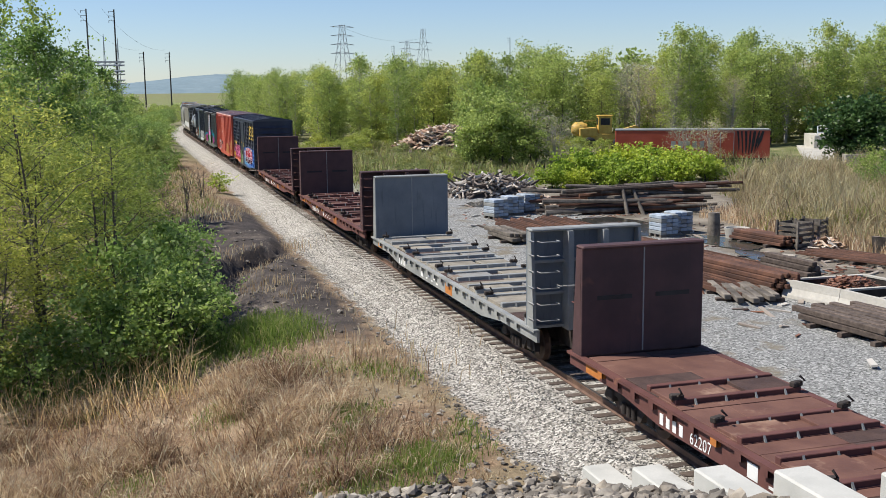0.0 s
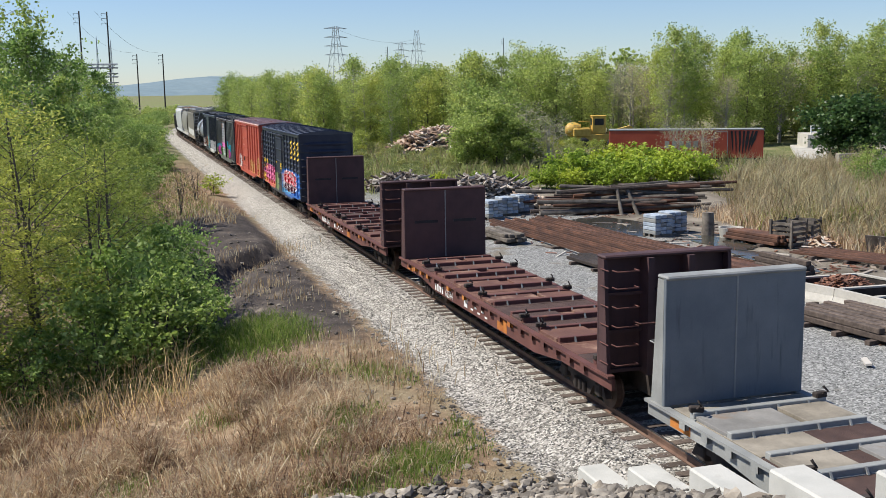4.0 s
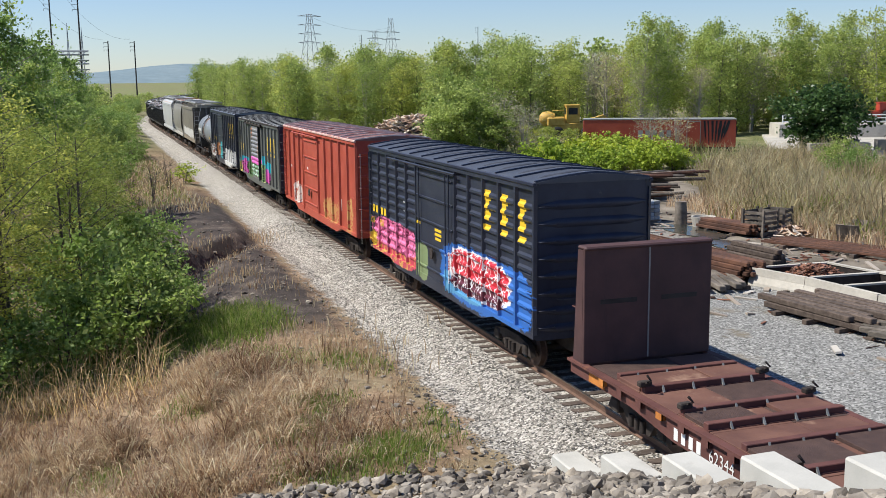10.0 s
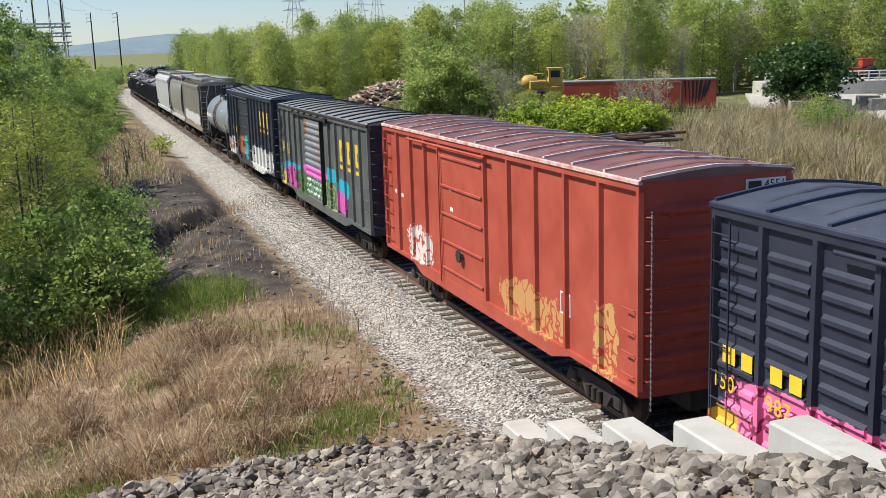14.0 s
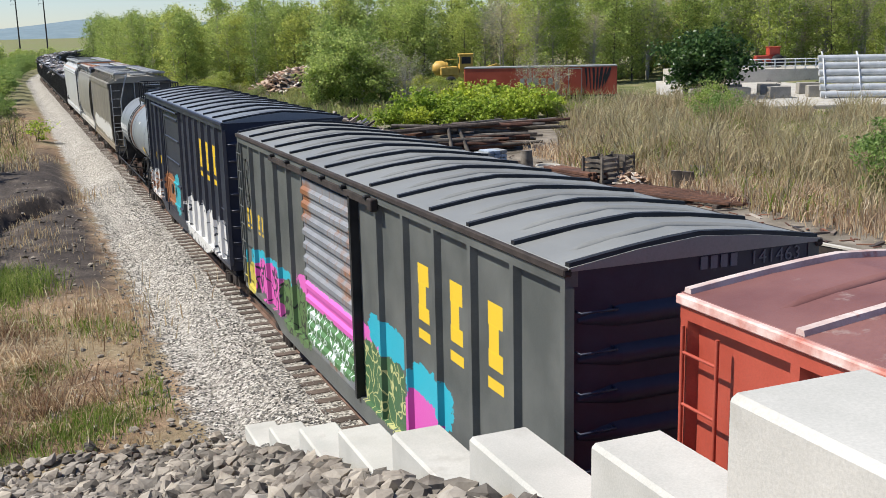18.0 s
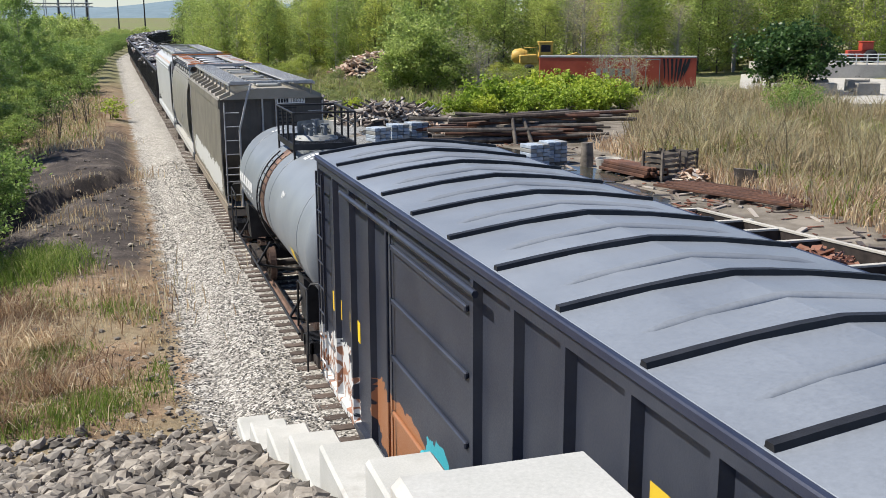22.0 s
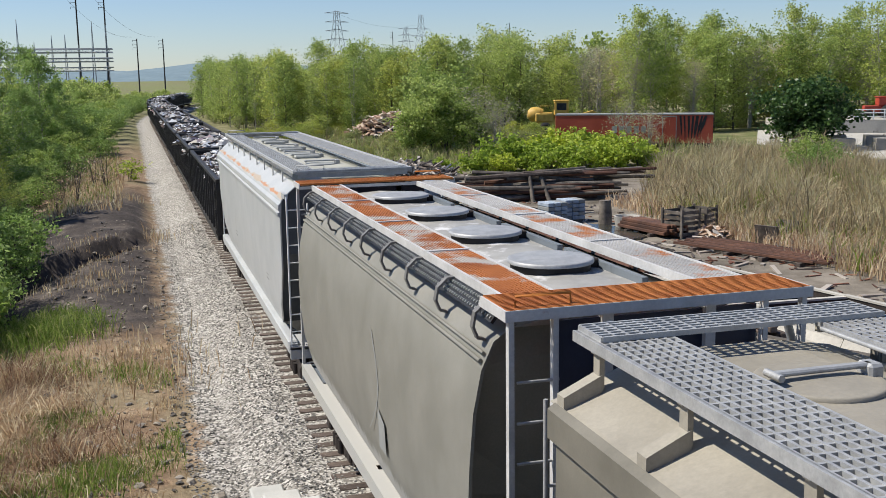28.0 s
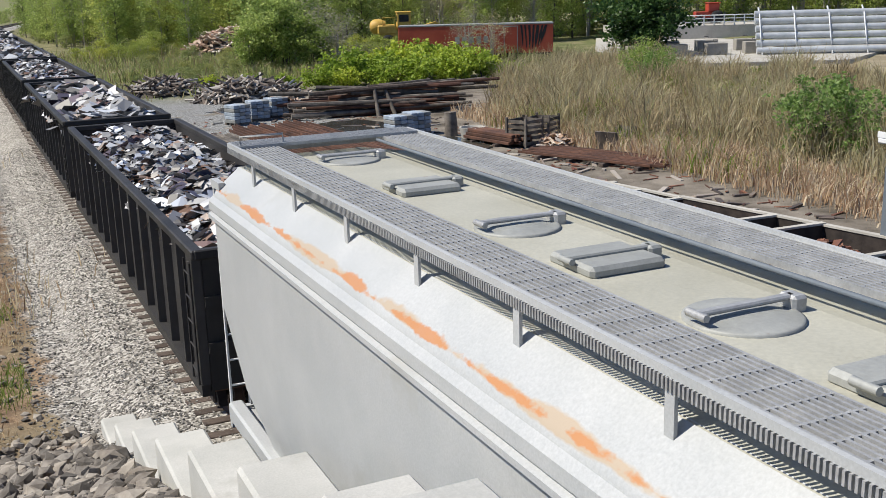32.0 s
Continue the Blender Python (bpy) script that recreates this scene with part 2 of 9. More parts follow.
M_BROWN = mat("freight_brown", (0.085, 0.032, 0.027), (0.135, 0.054, 0.044), 1.3, 0.75, bump=0.15, stain=((0.20, 0.085, 0.05), 0.62, 1.6), streak=((0.075, 0.04, 0.035), 0.6))
M_GREYCAR = mat("grey_paint", (0.20, 0.205, 0.198), (0.31, 0.315, 0.30), 1.0, 0.6, bump=0.1, streak=((0.20, 0.17, 0.15), 0.6))
M_NAVY = mat("navy_paint", (0.018, 0.022, 0.042), (0.034, 0.04, 0.065), 1.2, 0.45, bump=0.08, stain=((0.07, 0.072, 0.08), 0.66, 2.0))

# ---- ground ----
def smooth01(a, b, x):
    t = min(1.0, max(0.0, (x - a) / (b - a)))
    return t * t * (3 - 2 * t)


CURVE_AT, CURVE_R = 170.0, 405.0


def track_x(y):
    """The track runs straight and then bends away to the right."""
    return max(0.0, y - CURVE_AT) ** 2 / (2 * CURVE_R)


def ground_z(x, y):
    """Height of the natural ground and the ballast bed."""
    x = x - track_x(y) * (1 - smooth01(60, 400, abs(x)))
    n = noise.noise(Vector((x * 0.12, y * 0.12, 0))) * 0.25 + noise.noise(Vector((x * 0.5, y * 0.5, 3))) * 0.08
    left = -0.55 - 1.6 * smooth01(-5.5, -14, x) * smooth01(14, 24, y) + n * smooth01(-3.6, -6, x)
    right = -0.55 + n * 0.35 * smooth01(3, 9, x)
    z = left if x < 0 else right
    # dark spoil beside the track
    lip = 48.8 + 1.75 * (x + 3.8) + 1.3 * noise.noise(Vector((x * 0.7, y * 0.25, 12)))
    side = smooth01(-3.3, -4.8, x) * (1 - smooth01(-8.2, -11.5, x))
    z += side * (0.62 * smooth01(lip - 0.7, lip + 0.15, y) * (1 - 0.6 * smooth01(54, 72, y)) + 0.3 * smooth01(29, 37, y) * (1 - smooth01(lip - 4, lip, y)))
    z -= side * 0.22 * math.exp(-((y - lip + 1.6) / 1.1) ** 2)
    z += side * 0.10 * noise.noise(Vector((x * 1.1, y * 1.1, 8))) * smooth01(30, 36, y)
    # gentle rise under the red box, shaped to fit its base in the camera's view
    z += 0.85 * math.exp(-((x - 40) / 13) ** 2 - ((y - 82) / 9) ** 2)
    # far rise of the woods
    z += 2.0 * smooth01(60, 120, x) * smooth01(40, 90, y)
    # bridge bank
    bank = min(5.5, -0.78 + 0.335 * (17.4 - y + 0.12 * (x + 4)))
    if x < -2.45:
        z = max(z, bank)
    # ballast shoulders
    d = abs(x)
    bed = -0.19 if d < 1.9 else -0.19 - (d - 1.9) * 0.42
    return max(z, bed) if bed > -0.75 else z


def sheet(xs, ys):
    v = [(x, y, ground_z(x, y)) for y in ys for x in xs]
    n = len(xs)
    f = [(j * n + i, j * n + i + 1, (j + 1) * n + i + 1, (j + 1) * n + i) for j in range(len(ys) - 1) for i in range(n - 1)]
    return v, f


def steps_of(*spans):
    out = []
    for a, b, s in spans:
        k = max(1, round((b - a) / s))
        out += [a + (b - a) * i / k for i in range(k)]
    return out + [spans[-1][1]]


gx = steps_of((-3000, -400, 300), (-400, -60, 20), (-60, -16, 2), (-16, 4, 0.4), (4, 34, 1.0), (34, 110, 2.5), (110, 400, 20), (400, 3000, 300))
gy = steps_of((-60, -4, 7), (-4, 18, 0.5), (18, 60, 0.4), (60, 140, 2.0), (140, 440, 4), (440, 4200, 200))
M_GROUND = bpy.data.materials.new("ground")


def ground_material(m):
    """Gravel bed, dark spoil, dry grass soil and yard gravel by place in the plan."""
    m.use_nodes = True
    nt = m.node_tree
    b = nt.nodes["Principled BSDF"]
    co = nt.nodes.new("ShaderNodeTexCoord").outputs["Object"]
    sep = nt.nodes.new("ShaderNodeSeparateXYZ")
    nt.links.new(co, sep.inputs[0])
    px, py = sep.outputs[0], sep.outputs[1]

    def calc(op, a, c, d=None):
        n = nt.nodes.new("ShaderNodeMath")
        n.operation = op
        for s, v in enumerate((a, c) if d is None else (a, c, d)):
            if isinstance(v, bpy.types.NodeSocket):
                nt.links.new(v, n.inputs[s])
            else:
                n.inputs[s].default_value = v
        return n.outputs[0]

    def band(value, lo, hi):
        n = nt.nodes.new("ShaderNodeMapRange")
        n.inputs["From Min"].default_value, n.inputs["From Max"].default_value = lo, hi
        nt.links.new(value, n.inputs["Value"])
        return n.outputs[0]

    bend = calc("MULTIPLY", calc("POWER", calc("MAXIMUM", calc("SUBTRACT", py, CURVE_AT), 0.0), 2.0), 0.5 / CURVE_R)
    rx = calc("SUBTRACT", px, bend)
    wob = calc("MULTIPLY", calc("SUBTRACT", noise_of(nt, co, 0.35, 4), 0.5), 5.0)
    wob2 = calc("MULTIPLY", calc("SUBTRACT", noise_of(nt, co, 1.6, 5), 0.5), 1.4)
    x = calc("ADD", rx, wob2)
    xw = calc("ADD", calc("ADD", px, wob), wob2)
    yw = calc("ADD", calc("ADD", py, wob), wob2)
    g1, g2 = noise_of(nt, co, 0.5, 6), noise_of(nt, co, 16, 4, 0.75)
    vor = nt.nodes.new("ShaderNodeTexVoronoi")
    vor.inputs["Scale"].default_value = 19.0
    nt.links.new(co, vor.inputs["Vector"])
    vs = nt.nodes.new("ShaderNodeSeparateColor")
    nt.links.new(vor.outputs["Color"], vs.inputs[0])
    cell = vs.outputs[0]
    soil = ramp(nt, noise_of(nt, co, 0.9, 7, 0.7), [(0.3, (0.10, 0.066, 0.042)), (0.46, (0.20, 0.135, 0.085)), (0.6, (0.31, 0.225, 0.145)), (0.72, (0.48, 0.39, 0.28))])
    soil = mixed(nt, 0.55, soil, ramp(nt, cell, [(0.0, (0.3, 0.3, 0.3)), (0.8, (0.52, 0.51, 0.5)), (1.0, (0.8, 0.79, 0.77))]), "OVERLAY")
    green = ramp(nt, noise_of(nt, co, 6, 4), [(0.3, (0.15, 0.115, 0.07)), (0.7, (0.29, 0.23, 0.145))])
    soil = mixed(nt, band(noise_of(nt, co, 0.22, 4), 0.50, 0.60), soil, green)
    dark = ramp(nt, noise_of(nt, co, 0.7, 8, 0.7), [(0.3, (0.030, 0.026, 0.025)), (0.5, (0.068, 0.057, 0.052)), (0.62, (0.12, 0.10, 0.086)), (0.72, (0.33, 0.28, 0.22))])
    dark = mixed(nt, 0.5, dark, ramp(nt, cell, [(0.0, (0.28, 0.28, 0.28)), (0.9, (0.55, 0.54, 0.53)), (1.0, (0.9, 0.88, 0.85))]), "OVERLAY")
    grav = ramp(nt, cell, [(0.0, (0.08, 0.075, 0.068)), (0.3, (0.24, 0.225, 0.20)), (0.6, (0.37, 0.35, 0.32)), (1.0, (0.57, 0.55, 0.51))])
    grav = mixed(nt, 0.6, grav, ramp(nt, noise_of(nt, co, 0.8, 6, 0.7), [(0.3, (0.34, 0.33, 0.31)), (0.7, (0.62, 0.61, 0.59))]), "OVERLAY")
    yard = ramp(nt, cell, [(0.0, (0.08, 0.08, 0.076)), (0.3, (0.185, 0.186, 0.178)), (0.7, (0.27, 0.27, 0.26)), (1.0, (0.44, 0.435, 0.415))])
    yard = mixed(nt, band(noise_of(nt, co, 0.45, 5, 0.65), 0.56, 0.66), yard, (0.19, 0.165, 0.125))
    yard = mixed(nt, 0.5, yard, ramp(nt, g2, [(0.3, (0.25, 0.25, 0.25)), (0.7, (0.75, 0.75, 0.75))]), "OVERLAY")
    wood = ramp(nt, g1, [(0.3, (0.10, 0.11, 0.045)), (0.7, (0.26, 0.23, 0.13))])
    field = mixed(nt, band(noise_of(nt, co, 0.02, 3), 0.45, 0.55), wood, (0.17, 0.19, 0.07))
    xg = calc("ADD", rx, calc("MULTIPLY", wob2, 0.9))
    col = mixed(nt, band(xg, -3.15, -3.4), grav, soil)
    # dark spoil strip
    spoil = calc("MULTIPLY", calc("MULTIPLY", band(xw, -14.5, -12.5), band(xg, -3.5, -4.1)), calc("MULTIPLY", band(yw, 29.0, 31.5), band(yw, 72, 60)))
    col = mixed(nt, spoil, col, dark)
    col = mixed(nt, band(x, 2.6, 3.2), col, yard)
    mudz = calc("MULTIPLY", band(xw, 14.0, 16.0), band(yw, 90, 70))
    col = mixed(nt, mudz, col, ramp(nt, g1, [(0.35, (0.10, 0.085, 0.065)), (0.65, (0.27, 0.235, 0.19))]))
    col = mixed(nt, band(xw, 30, 34), col, ramp(nt, g1, [(0.3, (0.20, 0.165, 0.10)), (0.7, (0.36, 0.31, 0.22))]))
    weedy = calc("MULTIPLY", band(yw, 69, 77), band(xw, 4.5, 8))
    col = mixed(nt, weedy, col, ramp(nt, noise_of(nt, co, 0.35, 6, 0.65), [(0.3, (0.07, 0.085, 0.028)), (0.5, (0.13, 0.145, 0.055)), (0.66, (0.25, 0.215, 0.12))]))
    col = mixed(nt, band(yw, 100, 130), col, wood)
    gfar = calc("MULTIPLY", band(calc("ABSOLUTE", xg, 0.0), 3.5, 3.2), band(py, 440, 430))
    col = mixed(nt, gfar, col, grav)
    col = mixed(nt, band(py, 440, 700), col, field)
    nt.links.new(col, b.inputs["Base Color"])
    b.inputs["Roughness"].default_value = 0.95
    b.inputs["Specular IOR Level"].default_value = 0.2
    bp = nt.nodes.new("ShaderNodeBump")
    bp.inputs["Strength"].default_value, bp.inputs["Distance"].default_value = 0.7, 0.035
    nt.links.new(calc("ADD", g2, calc("MULTIPLY", cell, 0.6)), bp.inputs["Height"])
    nt.links.new(bp.outputs[0], b.inputs["Normal"])


ground_material(M_GROUND)
gv, gf = sheet(gx, gy)
ground = new("ground", raw_mesh("ground", gv, gf, M_GROUND))
tagged(ground, "gravel bed, dark spoil, dry soil and yard gravel", "ground", kind="structure")
for p in ground.data.polygons:
    p.use_smooth = True

# ---- track ----
track = tagged(empty("railway_track", (0, 0, -0.19)), "weathered wooden ties and rusty rails on pale ballast", "track", kind="structure")


def rail_profile(cx):
    return [(cx - 0.07, -0.17), (cx + 0.07, -0.17), (cx + 0.07, -0.155), (cx + 0.012, -0.13), (cx + 0.012, -0.045), (cx + 0.036, -0.035), (cx + 0.036, 0.0), (cx - 0.036, 0.0), (cx - 0.036, -0.035), (cx - 0.012, -0.045), (cx - 0.012, -0.13), (cx - 0.07, -0.155)]


for cx in (-0.754, 0.754):
    line = [-40.0] + [CURVE_AT + 7.0 * k for k in range(39)]
    g = Geo().loft([[(u + track_x(y), y, w + 0.19) for u, w in rail_profile(cx)] for y in line], smooth=False)
    r = part("rail", g, M_RAIL, track)
    g = Geo().loft([[(cx + u + track_x(y), y, w) for u, w in ((-0.03, 0.190), (0.03, 0.190), (0.03, 0.193), (-0.03, 0.193))] for y in line], smooth=False)
    part("rail_head", g, M_RAILTOP, r, "worn bright running surface")

# ---- rolling stock: shared paints ----
def paint(name, c1, c2, rough=0.55, metal=0.0, streak=None, stain=None, sprays=(), low=None, blocks=(), scale=1.1, spec=0.4, bump=0.08):
    """Wagon paint in the wagon's own space, with spray paint laid over: (colour, y, z, half length, half height, edge)."""
    m = mat(name, c1, c2, scale, rough, metal, bump, 45, stain, streak, 0.0, spec)
    nt = m.node_tree
    b = nt.nodes["Principled BSDF"]
    old = b.inputs["Base Color"].links[0].from_socket
    co = nt.nodes.new("ShaderNodeTexCoord").outputs["Object"]
    sep = nt.nodes.new("ShaderNodeSeparateXYZ")
    nt.links.new(co, sep.inputs[0])

    def calc(op, a, c):
        n = nt.nodes.new("ShaderNodeMath")
        n.operation = op
        for s, v in enumerate((a, c)):
            if isinstance(v, bpy.types.NodeSocket):
                nt.links.new(v, n.inputs[s])
            else:
                n.inputs[s].default_value = v
        return n.outputs[0]

    col = old
    if low:
        # rust and road dirt that climbs from the sill in uneven tongues
        tongue = calc("MULTIPLY", noise_of(nt, stretch(nt, co, 1, 5, 0.6), 1.6, 6, 0.7), low[2])
        s = ramp(nt, calc("SUBTRACT", calc("ADD", tongue, low[1]), sep.outputs[2]), [(0.0, (0, 0, 0)), (0.12, (0.85, 0.85, 0.85))])
        col = mixed(nt, s, col, low[0])
    left = calc("LESS_THAN", sep.outputs[0], -1.2)
    for k, (c, y, z, ry, rz, edge, *line) in enumerate(sprays):
        wob = calc("MULTIPLY", calc("SUBTRACT", noise_of(nt, stretch(nt, co, 0, 1.0, 1.3), 1.4 + 0.23 * k, 3, 0.55, 1.5), 0.5), edge)
        dy = calc("DIVIDE", calc("SUBTRACT", sep.outputs[1], y), ry)
        dz = calc("DIVIDE", calc("SUBTRACT", sep.outputs[2], z), rz)
        r = calc("ADD", calc("ADD", calc("POWER", calc("ABSOLUTE", dy, 0), 4.0), calc("POWER", calc("ABSOLUTE", dz, 0), 3.0)), wob)
        s = ramp(nt, r, [(0.80, (1, 1, 1)), (0.86, (0, 0, 0))])
        s = calc("MULTIPLY", s, left)
        col = mixed(nt, s, col, c)
        if line:
            vo = nt.nodes.new("ShaderNodeTexVoronoi")
            vo.feature = "DISTANCE_TO_EDGE"
            vo.inputs["Scale"].default_value = 1.5 + 0.2 * k
            wv = nt.nodes.new("ShaderNodeVectorMath")
            wv.operation = "ADD"
            nt.links.new(stretch(nt, co, 0, 1.1, 1.0), wv.inputs[0])
            nz = nt.nodes.new("ShaderNodeTexNoise")
            nz.inputs["Scale"].default_value = 2.0
            nt.links.new(co, nz.inputs["Vector"])
            nt.links.new(nz.outputs["Color"], wv.inputs[1])
            nt.links.new(wv.outputs[0], vo.inputs["Vector"])
            e = ramp(nt, vo.outputs["Distance"], [(0.035, (1, 1, 1)), (0.06, (0, 0, 0))])
            col = mixed(nt, calc("MULTIPLY", e, s), col, line[0])
    for c, y, z, ry, rz in blocks:
        s = calc("MULTIPLY", calc("LESS_THAN", calc("ABSOLUTE", calc("SUBTRACT", sep.outputs[1], y), 0), ry), calc("LESS_THAN", calc("ABSOLUTE", calc("SUBTRACT", sep.outputs[2], z), 0), rz))
        col = mixed(nt, calc("MULTIPLY", calc("MULTIPLY", s, left), 0.93), col, c)
    nt.links.new(col, b.inputs["Base Color"])
    return m


M_WHEEL = mat("wheel_steel", (0.05, 0.032, 0.026), (0.11, 0.07, 0.055), 4, 0.6, 0.5, 0.1)
M_TRUCK = mat("truck_iron", (0.025, 0.02, 0.018), (0.06, 0.047, 0.04), 3, 0.85, 0.2, 0.3)
M_BLACK = mat("black_steel", (0.012, 0.012, 0.013), (0.03, 0.03, 0.032), 3, 0.55, 0.2, 0.1)
M_GALV = mat("galvanised_steel", (0.32, 0.322, 0.318), (0.44, 0.44, 0.43), 5, 0.5, 0.3, 0.05)
M_WHITE = mat("white_paint", (0.66, 0.66, 0.64), (0.76, 0.76, 0.74), 1.0, 0.5, bump=0.05)
M_YELLOW = mat("yellow_paint", (0.72, 0.47, 0.02), (0.8, 0.55, 0.04), 2, 0.55, bump=0.05)
M_DECKPLATE = mat("deck_plate", (0.095, 0.042, 0.032), (0.165, 0.08, 0.057), 0.9, 0.85, bump=0.25, fine=25, stain=((0.27, 0.165, 0.115), 0.56, 0.8))
M_DECKGRID = mat("deck_grid", (0.05, 0.028, 0.024), (0.085, 0.05, 0.04), 3, 0.85, bump=1.0, fine=30)
M_ORANGERUST = mat("orange_rust", (0.32, 0.10, 0.02), (0.52, 0.20, 0.04), 1.5, 0.85, bump=0.2)
M_WOOD = mat("deck_wood", (0.165, 0.145, 0.115), (0.31, 0.275, 0.22), 1.5, 0.85, bump=0.3, streak=((0.14, 0.12, 0.1), 0.6))
M_DECKGREY = mat("deck_grey_plate", (0.16, 0.155, 0.145), (0.27, 0.26, 0.245), 1.2, 0.8, bump=0.3, fine=25, stain=((0.20, 0.15, 0.11), 0.56, 1.1))
M_GREYDARK = mat("bulkhead_blue_grey", (0.115, 0.135, 0.155), (0.17, 0.19, 0.205), 0.8, 0.65, bump=0.1, streak=((0.06, 0.07, 0.08), 0.58))

WHEELS = []
wheel_me = Geo()
ring = lambda x, r: [(x, r * math.cos(a * math.pi / 12), r * math.sin(a * math.pi / 12)) for a in range(24)]  # noqa: E731
wheel_me.loft([ring(-0.06, 0.30), ring(-0.07, 0.42), ring(0.05, 0.43), ring(0.06, 0.455), ring(0.085, 0.455), ring(0.085, 0.32), ring(0.03, 0.28), ring(0.03, 0.12), ring(0.09, 0.10)], smooth=False)
for a in range(4):
    wheel_me.box(-0.075, -0.055, -0.03, 0.03, 0.16, 0.27, Matrix.Rotation(a * math.pi / 2, 4, "X"))
wheel_mesh = wheel_me.mesh("wheel", M_WHEEL)
axle_mesh = Geo().tube([(-0.95, 0, 0), (0.95, 0, 0)], 0.08, 10).mesh("wheelset", M_TRUCK)
fg = Geo()
fg.prism([(-1.25, 0.30), (-1.1, 0.56), (-0.5, 0.66), (0.5, 0.66), (1.1, 0.56), (1.25, 0.30), (0.95, 0.28), (0.9, 0.42), (0.62, 0.44), (0.42, 0.18), (-0.42, 0.18), (-0.62, 0.44), (-0.9, 0.42), (-0.95, 0.28)], -0.07, 0.07, "x")
for sy in (-0.22, 0, 0.22):
    fg.tube([(-0.085, sy, 0.2), (-0.085, sy, 0.44)], 0.075, 8)
for sy in (-0.9, 0.9):
    fg.bev(-0.12, 0.12, sy - 0.14, sy + 0.14, 0.28, 0.56, 0.03)
frame_mesh = fg.mesh("side_frame", M_TRUCK)
bolster_mesh = Geo().bev(-1.05, 1.05, -0.2, 0.2, 0.36, 0.68, 0.04).box(-0.5, 0.5, -0.5, 0.5, 0.66, 0.8).mesh("bolster", M_TRUCK)
cg = Geo().bev(-0.11, 0.11, -0.62, 0.05, 0.72, 0.98, 0.03).bev(-0.17, 0.15, -0.95, -0.58, 0.70, 1.02, 0.05).box(-0.2, -0.09, -1.0, -0.8, 0.74, 0.98)
cg.tube([(0.25, 0.1, 0.8), (0.3, -0.35, 0.55), (0.24, -0.8, 0.5)], 0.025, 6)
coupler_mesh = cg.mesh("coupler", M_TRUCK)


def running_gear(car, length, inset=2.3):
    for yc in (inset, length - inset):
        b = part("bolster", bolster_mesh, None, car, at=(0, yc, 0))
        for sx in (-1, 1):
            part("side_frame", frame_mesh, None, b, at=Matrix.Translation((1.03 * sx, 0, 0)) @ Matrix.Rotation(0 if sx < 0 else math.pi, 4, "Z"))
        for dy in (-0.9, 0.9):
            w = part("wheelset", axle_mesh, None, car, at=(0, yc + dy, 0.42))
            WHEELS.append((w, yc + dy))
            for sx in (-1, 1):
                part("wheel", wheel_mesh, None, w, at=Matrix.Translation((0.79 * sx, 0, 0)) @ Matrix.Rotation(0 if sx < 0 else math.pi, 4, "Z"))
    part("coupler", coupler_mesh, None, car, at=(0, 0, 0))
    part("coupler", coupler_mesh, None, car, at=Matrix.Translation((0, length, 0)) @ Matrix.Rotation(math.pi, 4, "Z"))


def ladder(x, y, z0, z1, width, axis, n, mat_, car, r=0.014, name="ladder", posts=True):
    """Rungs on two stiles; axis: the way that the rungs run."""
    g = Geo()
    d = Vector((1, 0, 0)) if axis == "x" else Vector((0, 1, 0))
    a, b = Vector((x, y, 0)) - d * width / 2, Vector((x, y, 0)) + d * width / 2
    up = Vector((0, 0, 1))
    if posts:
        for p in (a, b):
            g.tube([p + up * z0, p + up * z1], r * 1.2, 5)
    for k in range(n):
        z = z0 + (z1 - z0) * (k + 0.5) / n
        g.tube([a + up * z, b + up * z], r, 5)
    return part(name, g, mat_, car)


def writing(text, size, at, mat_, car, name="number", squeeze=1.0):
    cu = bpy.data.curves.new(name, "FONT")
    cu.body, cu.size, cu.extrude, cu.space_character = text, size, 0.002, 1.08
    cu.materials.append(mat_)
    ob = new(name, cu)
    ob.parent = car
    ob.matrix_local = at @ Matrix.Diagonal((squeeze, 1, 1, 1))
    return ob


SIDE_L = Matrix(((0, 0, -1, 0), (-1, 0, 0, 0), (0, 1, 0, 0), (0, 0, 0, 1)))


def on_left(x, y, z):
    """For marks on the side that faces -x; they run towards -y."""
    return Matrix.Translation((x, y, z)) @ SIDE_L


def on_end(x, y, z):
    """For marks on the end that faces -y."""
    return Matrix.Translation((x, y, z)) @ Matrix.Rotation(math.pi / 2, 4, "X")


def bars(car, mat_, name, spots):
    """Unreadable or owner's marks as plain bars: each spot is x0, x1, y0, y1, z0, z1."""
    for s in spots:
        part(name, Geo().box(*s), mat_, car)


